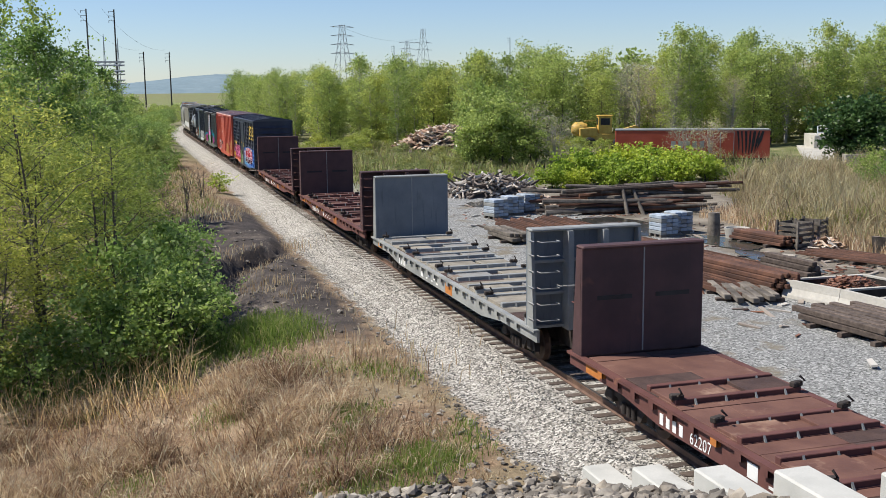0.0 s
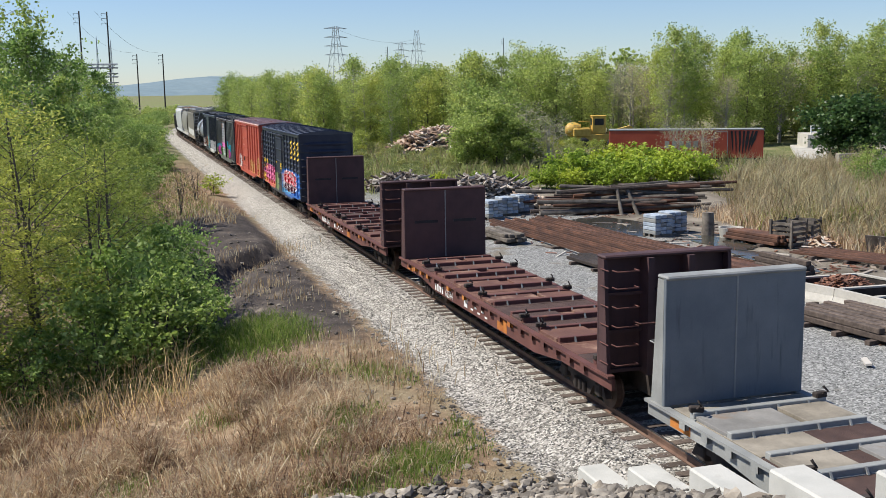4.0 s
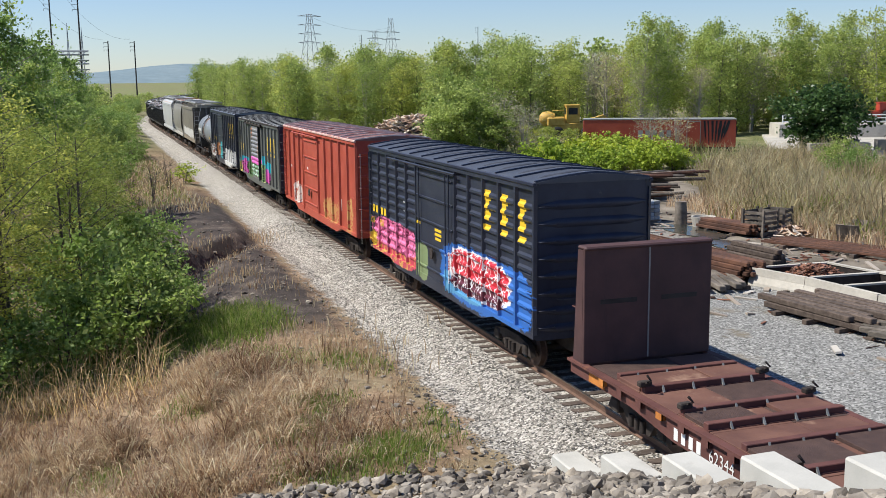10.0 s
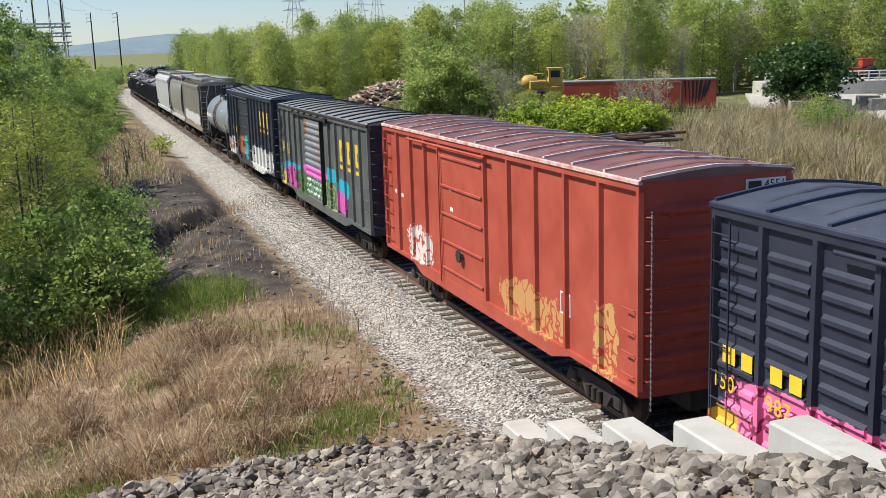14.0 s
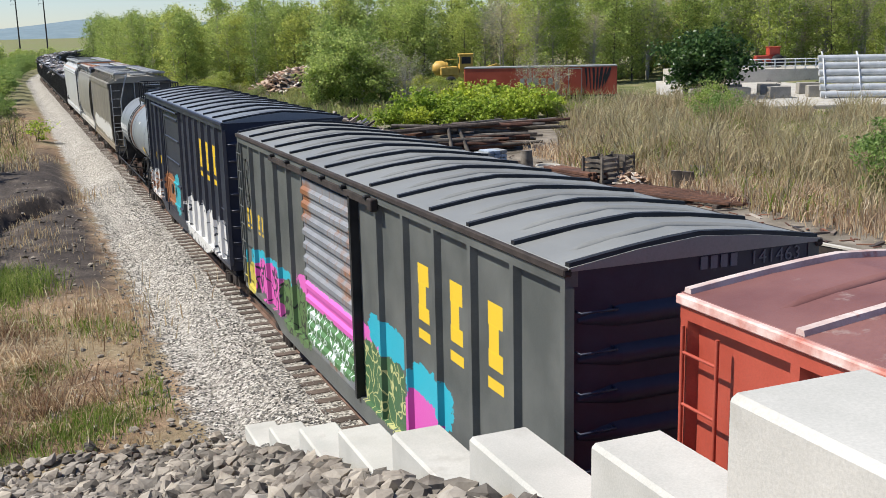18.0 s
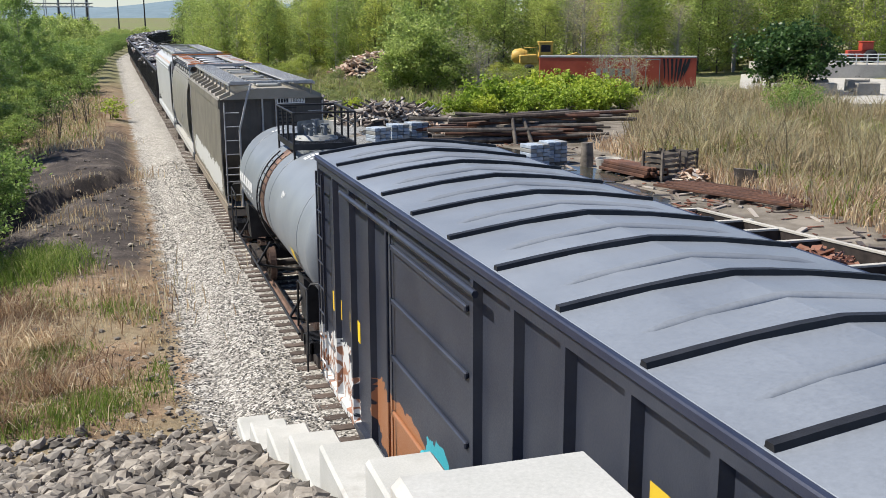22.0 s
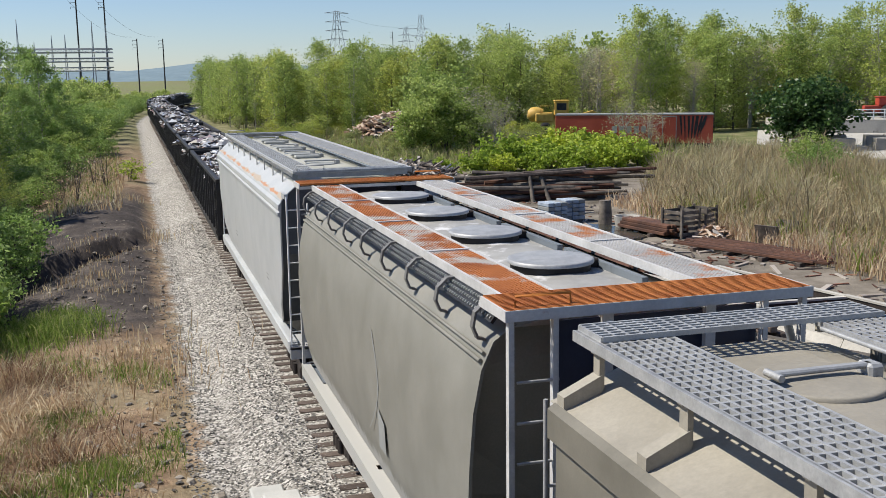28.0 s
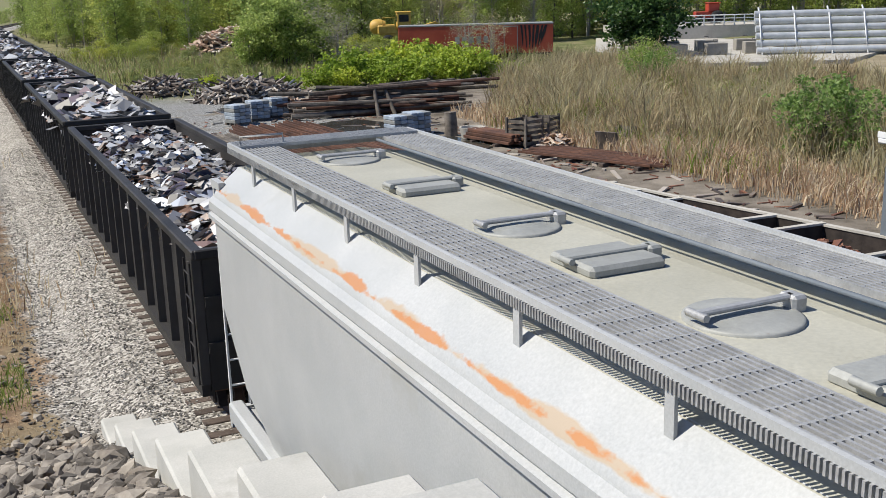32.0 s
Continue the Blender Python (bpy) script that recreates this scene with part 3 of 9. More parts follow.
# ---- bulkhead flat wagons ----
def flat_wagon(name, y0, length, body, deck, face, label, marks, wood=False, seed=1):
    car = tagged(empty(name, (0, y0, 0)), label, "flat wagon", "wagons of the train")
    R = random.Random(seed)
    L = length
    part("underframe", Geo().box(-0.32, 0.32, 0.3, L - 0.3, 0.45, 1.0).box(-0.5, 0.5, 3.5, L - 3.5, 0.40, 0.47), M_TRUCK, car)
    for sx in (-1, 1):
        g = Geo()
        lo, hi = sorted((1.40 * sx, 1.47 * sx))
        g.prism([(0.05, 0.80), (2.6, 0.80), (4.2, 0.62), (L - 4.2, 0.62), (L - 2.6, 0.80), (L - 0.05, 0.80), (L - 0.05, 1.08), (0.05, 1.08)], lo, hi, "x")
        lo, hi = sorted((1.40 * sx, 1.56 * sx))
        g.box(lo, hi, 0.05, L - 0.05, 1.06, 1.12)
        part("side_sill", g, body, car)
        y = 1.2
        while y < L - 1.2:
            a, b = sorted((1.47 * sx, 1.555 * sx))
            pk = Geo().box(a, b, y, y + 0.05, 0.93, 1.06).box(a, b, y + 0.15, y + 0.20, 0.93, 1.06)
            c, d = sorted((1.53 * sx, 1.56 * sx))
            pk.box(c, d, y, y + 0.2, 0.93, 1.06)
            part("stake_pocket", pk, M_ORANGERUST if R.random() < 0.35 and not wood else body, car)
            y += 0.74
    # deck plates
    y, k = 0.8, 0
    while y < L - 0.9:
        w = R.choice((0.9, 1.1, 1.35))
        y1 = min(y + w, L - 0.85)
        zt = 1.12 + R.uniform(0.0, 0.015)
        split = R.uniform(-0.5, 0.4)
        for a, b, kind in ((-1.38, split, 0), (split + 0.012, 1.38, 1)):
            grid = R.random() < 0.3
            part("deck_plank" if wood else "deck_plate", Geo().bev(a, b, y + 0.006, y1 - 0.006, 1.05, zt, 0.006), ((M_DECKGRID if grid else M_WOOD) if wood else (M_DECKGRID if grid else deck)), car)
        y = y1
        k += 1
    # low cross beams in pairs, a raised tray between the two, winches at the ends
    pairs = [1.0, 3.05, 5.3, 7.5, 9.7, 11.9, 14.1] if not wood else [1.0, 2.9, 4.9, 6.9, 8.9, 10.9, 12.9, 14.9]
    for n, ry in enumerate(pairs):
        if ry > L - 2.0:
            continue
        wide = (0.95, 1.15, 0.8)[n % 3]
        tray = n > 0
        for q, y in enumerate((ry, ry + wide) if tray else (ry,)):
            dx = R.uniform(0.0, 0.08)
            zt = 1.235 + R.uniform(0, 0.02)
            rs = part("cross_riser", Geo().bev(-1.40 + dx, 1.40 - dx, y - 0.075, y + 0.075, 1.10, zt, 0.012).box(-1.40 + dx, 1.40 - dx, y - 0.11, y - 0.07, 1.10, 1.14), body, car)
            for x in (-0.95, -0.3, 0.35, 1.0):
                part("gusset", Geo().prism([(y - 0.145, 1.13), (y - 0.075, 1.13), (y - 0.075, zt)], x - 0.02, x + 0.02, "x"), M_GREYCAR, rs, "pale scuffed gusset")
            if (n + q) % 2 == 0:
                for sx in (-1, 1):
                    m = Matrix.Translation((1.30 * sx, y, zt + 0.04)) @ Matrix.Rotation(R.uniform(-0.5, 0.5), 4, "Z")
                    g = Geo().bev(-0.13, 0.13, -0.07, 0.07, -0.05, 0.06, 0.02, m)
                    g.tube([m @ Vector((0, -0.06, 0.03)), m @ Vector((0.05, -0.16, 0.10)), m @ Vector((0.02, -0.06, 0.18))], 0.025, 5)
                    part("strap_winch", g, M_TRUCK, car)
        if tray:
            for a, b in ((-1.36, R.uniform(-0.3, 0.3)), (0.32, 1.36)):
                part("tray_plate", Geo().bev(a, b, ry + 0.08, ry + wide - 0.08, 1.12, 1.185 + R.uniform(0, 0.012), 0.008), (M_WOOD if R.random() < 0.5 else M_DECKGREY) if wood else (M_DECKGRID if R.random() < 0.25 else deck), car)
    # bulkheads
    for end in (0, 1):
        m = Matrix.Translation((0, 0 if not end else L, 0)) @ Matrix.Rotation(math.pi if end else 0, 4, "Z")
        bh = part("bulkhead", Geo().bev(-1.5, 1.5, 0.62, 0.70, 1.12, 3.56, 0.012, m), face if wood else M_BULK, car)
        g = Geo().bev(-1.5, 1.5, 0.36, 0.75, 3.50, 3.58, 0.03, m)
        for x in (-1.5, 1.42):
            g.prism([(0.20, 1.0), (0.62, 1.0), (0.62, 3.5), (0.40, 3.5)], x, x + 0.08, "x") if not end else g.prism([(L - 0.20, 1.0), (L - 0.62, 1.0), (L - 0.62, 3.5), (L - 0.40, 3.5)], x, x + 0.08, "x")
        for x in (-0.55, 0.40):
            g.box(x, x + 0.14, 0.25, 0.64, 1.0, 3.5, m)
        for z in (1.05, 1.9, 2.7):
            g.box(-1.42, 1.42, 0.50, 0.62, z, z + 0.07, m)
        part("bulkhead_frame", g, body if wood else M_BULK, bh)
        part("centre_joint", Geo().box(-0.016, 0.016, 0.699, 0.71, 1.15, 3.5, m), M_GREYCAR, bh)
        if not wood:
            for x in (-1.15, 0.28):
                part("rub_strip", Geo().box(x, x + 0.85, 0.699, 0.706, 2.36, 2.46, m), M_BLACK, bh)
        iron = M_GREYCAR if wood else M_BROWN
        for z in (1.35, 1.75, 2.15, 2.55, 2.95, 3.3):
            part("grab_iron", Geo().tube([m @ Vector((-1.40, 0.2, z)), m @ Vector((-1.40, -0.02, z)), m @ Vector((-0.9, -0.02, z)), m @ Vector((-0.9, 0.2, z))], 0.015, 5), iron, bh)
            part("grab_iron", Geo().tube([m @ Vector((-1.52, 0.12, z)), m @ Vector((-1.52, 0.5, z))], 0.015, 5), iron, bh)
        part("cross_rail", Geo().tube([m @ Vector((-0.9, 0.2, 2.2)), m @ Vector((-0.9, -0.05, 2.2)), m @ Vector((1.4, -0.05, 2.2)), m @ Vector((1.4, 0.2, 2.2))], 0.016, 5), iron, bh)
        g = Geo().tube([m @ Vector((0.1, 0.06, 1.75)), m @ Vector((0.1, 0.22, 1.75))], 0.24, 14)
        g.tube([m @ Vector((0.1, 0.1, 1.6)), m @ Vector((0.1, 0.1, 1.0))], 0.02, 5)
        part("brake_wheel", g, M_TRUCK, bh)
    running_gear(car, L)
    for mk in marks:
        mk(car)
    return car, y0


CARS = []
FB = ("long rust-brown bulkhead flat wagon, empty, with cross risers", M_BROWN)


def flat_marks(num, L):
    def put(car):
        bars(car, M_WHITE, "owner_mark", [(-1.477, -1.472, L - 4.2 - 0.24 * k - 0.13, L - 4.2 - 0.24 * k, 0.68, 0.9) for k in range(4)])
        if num:
            writing(num, 0.32, on_left(-1.478, L - 5.3, 0.67), M_WHITE, car, "number", 0.85)
        bars(car, M_WHITE, "data_panel", [(-1.477, -1.472, L - 7.4, L - 7.1, 0.70, 0.97)] + [(-1.477, -1.472, L - 7.9 - 0.3 * k, L - 7.7 - 0.3 * k, 0.72 + 0.1 * (k % 2), 0.77 + 0.1 * (k % 2)) for k in range(5)])
        bars(car, M_ORANGERUST, "rust_patch", [(-1.476, -1.471, L - 10.6, L - 9.9, 0.65, 0.98), (-1.476, -1.471, L - 1.6, L - 0.9, 0.82, 1.05)])
    return put


CARS.append(flat_wagon("flat_wagon", 2.0, 18.6, M_BROWN, M_DECKPLATE, M_BROWN, FB[0], [flat_marks("62207", 18.6)], seed=3))
CARS.append(flat_wagon("flat_wagon", 22.5, 17.55, M_GREYCAR, M_WOOD, M_GREYDARK, "pale grey bulkhead flat wagon with a plank deck, empty", [flat_marks("", 17.55)], wood=True, seed=4))
CARS.append(flat_wagon("flat_wagon", 41.5, 16.7, M_BROWN, M_DECKPLATE, M_BROWN, FB[0], [flat_marks("62344", 16.7)], seed=5))
CARS.append(flat_wagon("flat_wagon", 60.3, 16.95, M_BROWN, M_DECKPLATE, M_BROWN, FB[0], [flat_marks("62344", 16.95)], seed=6))


# ---- box wagons ----
def box_wagon(name, y0, L, eave, body, roofmat, endmat, seam, label, door, posts, louvres=False, eaverail=None, ribs=11, rise=0.2, marks=()):
    """door: (first, last, kind); posts: spacing of the side posts; seam: paint of the roof seams."""
    car = tagged(empty(name, (0, y0, 0)), label, "box wagon", "wagons of the train")
    part("underframe", Geo().box(-0.35, 0.35, 0.2, L - 0.2, 0.55, 1.0).box(-1.3, 1.3, 5.2, 5.6, 0.6, 1.0).box(-1.3, 1.3, L - 5.6, L - 5.2, 0.6, 1.0).box(-0.9, -0.4, L / 2 - 0.7, L / 2 + 0.7, 0.5, 0.95), M_TRUCK, car)
    d0, d1, kind = door
    for sx in (-1, 1):
        a, b = sorted((1.36 * sx, 1.42 * sx))
        part("side_panel", Geo().box(a, b, 0.06, L - 0.06, 0.98, eave - 0.1), body, car)
        a, b = sorted((1.36 * sx, 1.50 * sx))
        part("top_rail", Geo().box(a, b, 0.03, L - 0.03, eave - 0.16, eave), body, car)
        g = Geo().prism([(0.03, 1.02), (2.6, 1.02), (3.4, 0.80), (L - 3.4, 0.80), (L - 2.6, 1.02), (L - 0.03, 1.02), (L - 0.03, 1.12), (0.03, 1.12)], a, b, "x")
        part("side_sill", g, body, car)
        # posts
        ys = []
        for s, e in ((0.08, d0), (d1, L - 0.08)):
            n = max(2, round((e - s) / posts))
            ys += [s + (e - s) * k / n for k in range(n + 1)]
        for y in ys:
            a, b = sorted((1.42 * sx, 1.50 * sx))
            g = Geo().prism([(1.42 * sx, y - 0.085), (1.50 * sx, y - 0.045), (1.50 * sx, y + 0.045), (1.42 * sx, y + 0.085)], 1.12, eave - 0.16, "z")
            part("side_post", g, body, car)
        if louvres and sx < 0:
            for s, e in ((0.08, d0), (d1, L - 0.08)):
                n = max(2, round((e - s) / posts))
                for k in range(n):
                    u = s + (e - s) * (k + 0.5) / n
                    g = Geo()
                    for j in range(10):
                        z = 1.4 + j * (eave - 1.95) / 9
                        g.prism([(-1.42, z - 0.09), (-1.475, z - 0.04), (-1.47, z + 0.02), (-1.42, z + 0.07)], u - 0.42, u + 0.42, "y")
                    part("pressed_panel", g, body, car)
        # door
        a, b = sorted((1.42 * sx, 1.485 * sx))
        if kind == "corrugated":
            dm = M_DOORGREY
            dr = part("sliding_door", Geo().box(a, b, d0 + 0.03, d1 - 0.03, 1.1, eave - 0.3), dm, car, "rust-streaked bare grey corrugated door")
            g = Geo()
            z = 1.2
            while z < eave - 0.4:
                g.prism([(1.485 * sx, z), (1.535 * sx, z + 0.05), (1.535 * sx, z + 0.13), (1.485 * sx, z + 0.18)], d0 + 0.08, d1 - 0.08, "y")
                z += 0.245
            part("corrugation", g, dm, dr)
            part("door_post", Geo().box(*sorted((1.42 * sx, 1.56 * sx)), d0 - 0.09, d0, 1.1, eave - 0.2), M_BLACK, car)
            part("door_rail", Geo().box(*sorted((1.485 * sx, 1.56 * sx)), d0 - 1.2, d1 + 2.2, eave - 0.22, eave - 0.13), M_TRUCK, car)
            for k in range(6):
                y = d0 - 0.9 + 1.15 * k
                part("rail_bracket", Geo().bev(*sorted((1.50 * sx, 1.60 * sx)), y - 0.05, y + 0.05, eave - 0.13, eave - 0.07, 0.015), M_BLACK, car)
            y = d0 - 1.15
            part("rail_stop", Geo().bev(*sorted((1.50 * sx, 1.61 * sx)), y - 0.09, y + 0.09, eave - 0.26, eave - 0.08, 0.015), M_TRUCK, car)
        else:
            dr = part("plug_door", Geo().box(a, b, d0 + 0.05, d1 - 0.05, 1.1, eave - 0.3), body, car)
            g = Geo()
            for z in (1.35, 2.05, 2.75, 3.45, eave - 0.5):
                g.bev(*sorted((1.485 * sx, 1.53 * sx)), d0 + 0.1, d1 - 0.1, z, z + 0.07, 0.012)
            part("door_beam", g, body, dr)
            g = Geo()
            for y in (d0 + 0.25, d0 + 0.55, d1 - 0.55, d1 - 0.25) if kind == "plug" else (d1 - 0.12,):
                g.tube([(1.56 * sx, y, 1.0), (1.56 * sx, y, eave - 0.28)], 0.022, 5)
            g.tube([(1.57 * sx, d0 - 0.3, eave - 0.22), (1.57 * sx, d1 + (d1 - d0) * 0.8, eave - 0.22)], 0.035, 6)
            part("lock_rod", g, body, dr)
            part("door_crank", Geo().tube([(1.56 * sx, (d0 + d1) / 2, 1.9), (1.6 * sx, (d0 + d1) / 2, 1.9)], 0.16, 12), M_TRUCK, dr)
        ladder(1.53 * sx, 0.32, 1.15, 2.7 if sx < 0 else eave - 0.2, 0.42, "y", 4, body, car, 0.014, posts=False)
        ladder(1.53 * sx, L - 0.32, 1.15, eave - 0.2, 0.42, "y", 8, body, car, 0.014)
    # ends
    for end in (0, 1):
        m = Matrix.Translation((0, 0 if not end else L, 0)) @ Matrix.Rotation(math.pi if end else 0, 4, "Z")
        e = part("end_wall", Geo().prism([(-1.42, 0.98), (1.42, 0.98), (1.42, eave - 0.02), (0, eave + rise - 0.02), (-1.42, eave - 0.02)], 0.04, 0.12, "y") if not end else Geo().prism([(-1.42, 0.98), (1.42, 0.98), (1.42, eave - 0.02), (0, eave + rise - 0.02), (-1.42, eave - 0.02)], L - 0.12, L - 0.04, "y"), endmat, car)
        for k in range(8):
            z = 1.25 + k * (eave - 1.75) / 7
            pts = [(0.04, -0.11), (-0.03, -0.05), (-0.045, 0.0), (-0.03, 0.05), (0.04, 0.11)]
            g = Geo()
            for x0, x1, t0, t1 in ((-1.36, -0.9, 0.25, 1.0), (-0.9, 0.9, 1.0, 1.0), (0.9, 1.36, 1.0, 0.25)):
                r0 = [m @ Vector((x0, 0.04 + (u - 0.04) * t0, z + w * t0)) for u, w in pts]
                r1 = [m @ Vector((x1, 0.04 + (u - 0.04) * t1, z + w * t1)) for u, w in pts]
                g.loft([r0, r1], smooth=True, closed=False, caps=False)
            part("end_corrugation", g, endmat, e)
        for z in (1.3, 1.7, 2.1, 2.5, 2.9, 3.3, 3.7, 4.1):
            part("grab_iron", Geo().tube([m @ Vector((-1.38, 0.05, z)), m @ Vector((-1.38, -0.06, z)), m @ Vector((-0.98, -0.06, z)), m @ Vector((-0.98, 0.05, z))], 0.014, 5), endmat, e)
        part("cross_rail", Geo().tube([m @ Vector((-0.9, 0.05, 1.95)), m @ Vector((-0.9, -0.08, 1.95)), m @ Vector((1.35, -0.08, 1.95)), m @ Vector((1.35, 0.05, 1.95))], 0.016, 5), endmat, e)
    # roof
    n = ribs
    rf = part("roof", Geo().prism([(-1.5, eave), (-1.47, eave + 0.035), (-0.7, eave + rise * 0.72), (0, eave + rise), (0.7, eave + rise * 0.72), (1.47, eave + 0.035), (1.5, eave)], 0.0, L), roofmat, car)
    prof = lambda x: eave + 0.03 + (rise - 0.03) * (1 - (abs(x) / 1.47) ** 1.35)  # noqa: E731
    for k in range(n + 1):
        y = 0.06 + (L - 0.12) * k / n
        g = Geo()
        xs = [-1.46 + 2.92 * j / 8 for j in range(9)]
        g.loft([[(x, y - 0.05, prof(x) - 0.02), (x, y - 0.035, prof(x) + 0.045), (x, y + 0.035, prof(x) + 0.045), (x, y + 0.05, prof(x) - 0.02)] for x in xs], smooth=False)
        part("roof_seam", g, seam, rf)
        if k < n:
            ym = y + (L - 0.12) / n * 0.5
            g = Geo()
            xs = [-1.2 + 2.4 * j / 12 for j in range(13)]
            g.loft([[(x, ym - 0.09 - 0.10 * abs(x), prof(x) - 0.03), (x, ym - 0.10 * abs(x), prof(x) + 0.035 * min(1, (1.22 - abs(x)) * 5)), (x, ym + 0.09 - 0.10 * abs(x), prof(x) - 0.03)] for x in xs], smooth=True)
            part("roof_pressing", g, roofmat, rf)
    g = Geo()
    for sx in (-1, 1):
        a, b = sorted((1.44 * sx, 1.53 * sx))
        g.bev(a, b, 0, L, eave - 0.05, eave + 0.03, 0.012)
    part("eave_strip", g, eaverail or seam, rf)
    running_gear(car, L)
    for mk in marks:
        mk(car)
    return car, y0




def block_marks(ys, z, h):
    """Tall yellow owner's marks as plain shapes with a bar under each."""
    y_ = (0.74, 0.50, 0.03)
    out = []
    for y in ys:
        out += [(y_, y, z + h * 0.30, h * 0.22, h * 0.16), (y_, y + h * 0.05, z - h * 0.04, h * 0.15, h * 0.2), (y_, y, z - h * 0.32, h * 0.22, h * 0.12), (y_, y, z - h * 0.66, h * 0.24, h * 0.08)]
    return out


WHITE_ = (0.72, 0.72, 0.74)
P_BLUE = paint("box_navy", (0.020, 0.024, 0.040), (0.034, 0.040, 0.060), 0.42, sprays=[
    ((0.50, 0.06, 0.10), 11.8, 1.30, 2.9, 0.40, 1.6, (0.62, 0.40, 0.10)), ((0.70, 0.17, 0.34), 11.7, 1.80, 2.6, 0.52, 1.4, (0.22, 0.03, 0.08)), ((0.20, 0.26, 0.13), 8.4, 1.5, 0.55, 0.6, 1.2),
    ((0.03, 0.13, 0.42), 3.4, 1.70, 3.4, 0.85, 1.2), ((0.10, 0.30, 0.50), 4.9, 1.35, 1.6, 0.35, 1.8), (WHITE_, 3.75, 1.85, 2.35, 0.62, 1.0), ((0.50, 0.02, 0.035), 3.7, 1.88, 2.2, 0.52, 1.0, WHITE_), ((0.10, 0.015, 0.03), 3.9, 1.42, 2.0, 0.26, 1.2, WHITE_), ((0.60, 0.40, 0.05), 14.2, 1.4, 0.3, 0.3, 1.4)],
    blocks=block_marks((3.07, 1.94, 0.82), 3.80, 0.85))
P_BLUEROOF = mat("navy_roof", (0.045, 0.052, 0.07), (0.075, 0.082, 0.10), 1.0, 0.5, 0.0, 0.1, 40, ((0.16, 0.165, 0.175), 0.62, 1.2))
P_RED = paint("box_red", (0.34, 0.060, 0.036), (0.44, 0.090, 0.058), 0.5, streak=((0.24, 0.065, 0.05), 0.62), stain=((0.46, 0.15, 0.10), 0.68, 0.7), sprays=[((0.66, 0.60, 0.55), 11.9, 1.6, 1.1, 0.5, 3.6, (0.40, 0.062, 0.036)), ((0.50, 0.27, 0.10), 4.6, 1.55, 1.8, 0.45, 4.6, (0.42, 0.07, 0.045)), ((0.52, 0.30, 0.11), 1.3, 1.6, 0.45, 0.8, 4.2, (0.42, 0.07, 0.045))])
P_REDEND = mat("box_red_end", (0.36, 0.05, 0.03), (0.45, 0.075, 0.045), 1.0, 0.5, 0, 0.08, 40, None, ((0.25, 0.05, 0.035), 0.62))
P_REDROOF = mat("red_roof", (0.15, 0.062, 0.055), (0.24, 0.115, 0.10), 0.7, 0.55, 0.05, 0.1, 40, ((0.36, 0.30, 0.27), 0.62, 1.6), None)
P_REDSEAM = mat("pale_worn_seam", (0.42, 0.30, 0.27), (0.62, 0.56, 0.52), 2.2, 0.6, 0, 0.1, 40, ((0.36, 0.12, 0.09), 0.56, 2.6), None)
C3_SPRAY = [
    ((0.03, 0.36, 0.46), 12.4, 1.80, 2.2, 0.36, 2.2), ((0.60, 0.10, 0.38), 12.6, 1.55, 1.6, 0.45, 2.2, (0.03, 0.03, 0.05)), ((0.50, 0.42, 0.08), 14.3, 1.35, 0.5, 0.35, 1.4), ((0.09, 0.16, 0.06), 10.4, 1.50, 1.3, 0.55, 1.6, (0.02, 0.02, 0.02)),
    ((0.62, 0.12, 0.42), 7.9, 2.15, 2.6, 0.22, 1.4), ((0.07, 0.17, 0.06), 8.1, 1.60, 1.6, 0.42, 1.4, (0.55, 0.62, 0.60)), ((0.03, 0.36, 0.46), 5.4, 2.35, 0.9, 0.28, 2.0), ((0.06, 0.13, 0.06), 5.6, 1.60, 1.2, 0.55, 1.4, (0.45, 0.45, 0.2)),
    ((0.03, 0.38, 0.48), 3.7, 2.05, 0.75, 0.36, 1.8), ((0.60, 0.10, 0.40), 3.9, 1.55, 0.7, 0.42, 1.8)]
P_C3 = paint("box_charcoal", (0.075, 0.082, 0.078), (0.125, 0.132, 0.124), 0.5, sprays=C3_SPRAY, blocks=block_marks((3.89, 2.82, 1.73), 3.38, 0.85) + block_marks((14.62, 14.3, 13.55, 13.2), 2.72, 0.36))
M_DOORGREY = paint("bare_door", (0.17, 0.18, 0.195), (0.25, 0.26, 0.275), 0.55, 0.2, stain=((0.25, 0.11, 0.05), 0.53, 0.8), streak=((0.19, 0.09, 0.05), 0.54), sprays=C3_SPRAY)
P_C3ROOF = mat("galvanised_roof", (0.20, 0.205, 0.195), (0.26, 0.265, 0.25), 0.5, 0.5, 0.15, 0.06, 30, ((0.28, 0.20, 0.16), 0.66, 0.8), None)
P_C4 = paint("box_dark_navy", (0.022, 0.026, 0.040), (0.040, 0.045, 0.060), 0.42, sprays=[((0.30, 0.13, 0.06), 9.7, 1.75, 1.5, 0.5, 3.0), ((0.04, 0.34, 0.40), 8.2, 1.75, 0.55, 0.65, 2.6), ((0.60, 0.60, 0.58), 13.4, 1.45, 1.4, 0.5, 4.4, (0.30, 0.14, 0.08)), ((0.62, 0.62, 0.60), 4.3, 1.45, 2.6, 0.65, 4.6), ((0.58, 0.58, 0.57), 1.3, 1.6, 0.6, 0.5, 4.0)],
    blocks=block_marks((3.72, 2.72, 1.72), 3.52, 0.85))
P_C4ROOF = mat("dark_navy_roof", (0.165, 0.182, 0.205), (0.23, 0.25, 0.275), 0.5, 0.42, 0.0, 0.05, 30, ((0.20, 0.12, 0.10), 0.72, 1.4), None)
M_REDTRIM = mat("pale_red_trim", (0.46, 0.16, 0.12), (0.74, 0.62, 0.57), 2.6, 0.6, 0, 0.15)


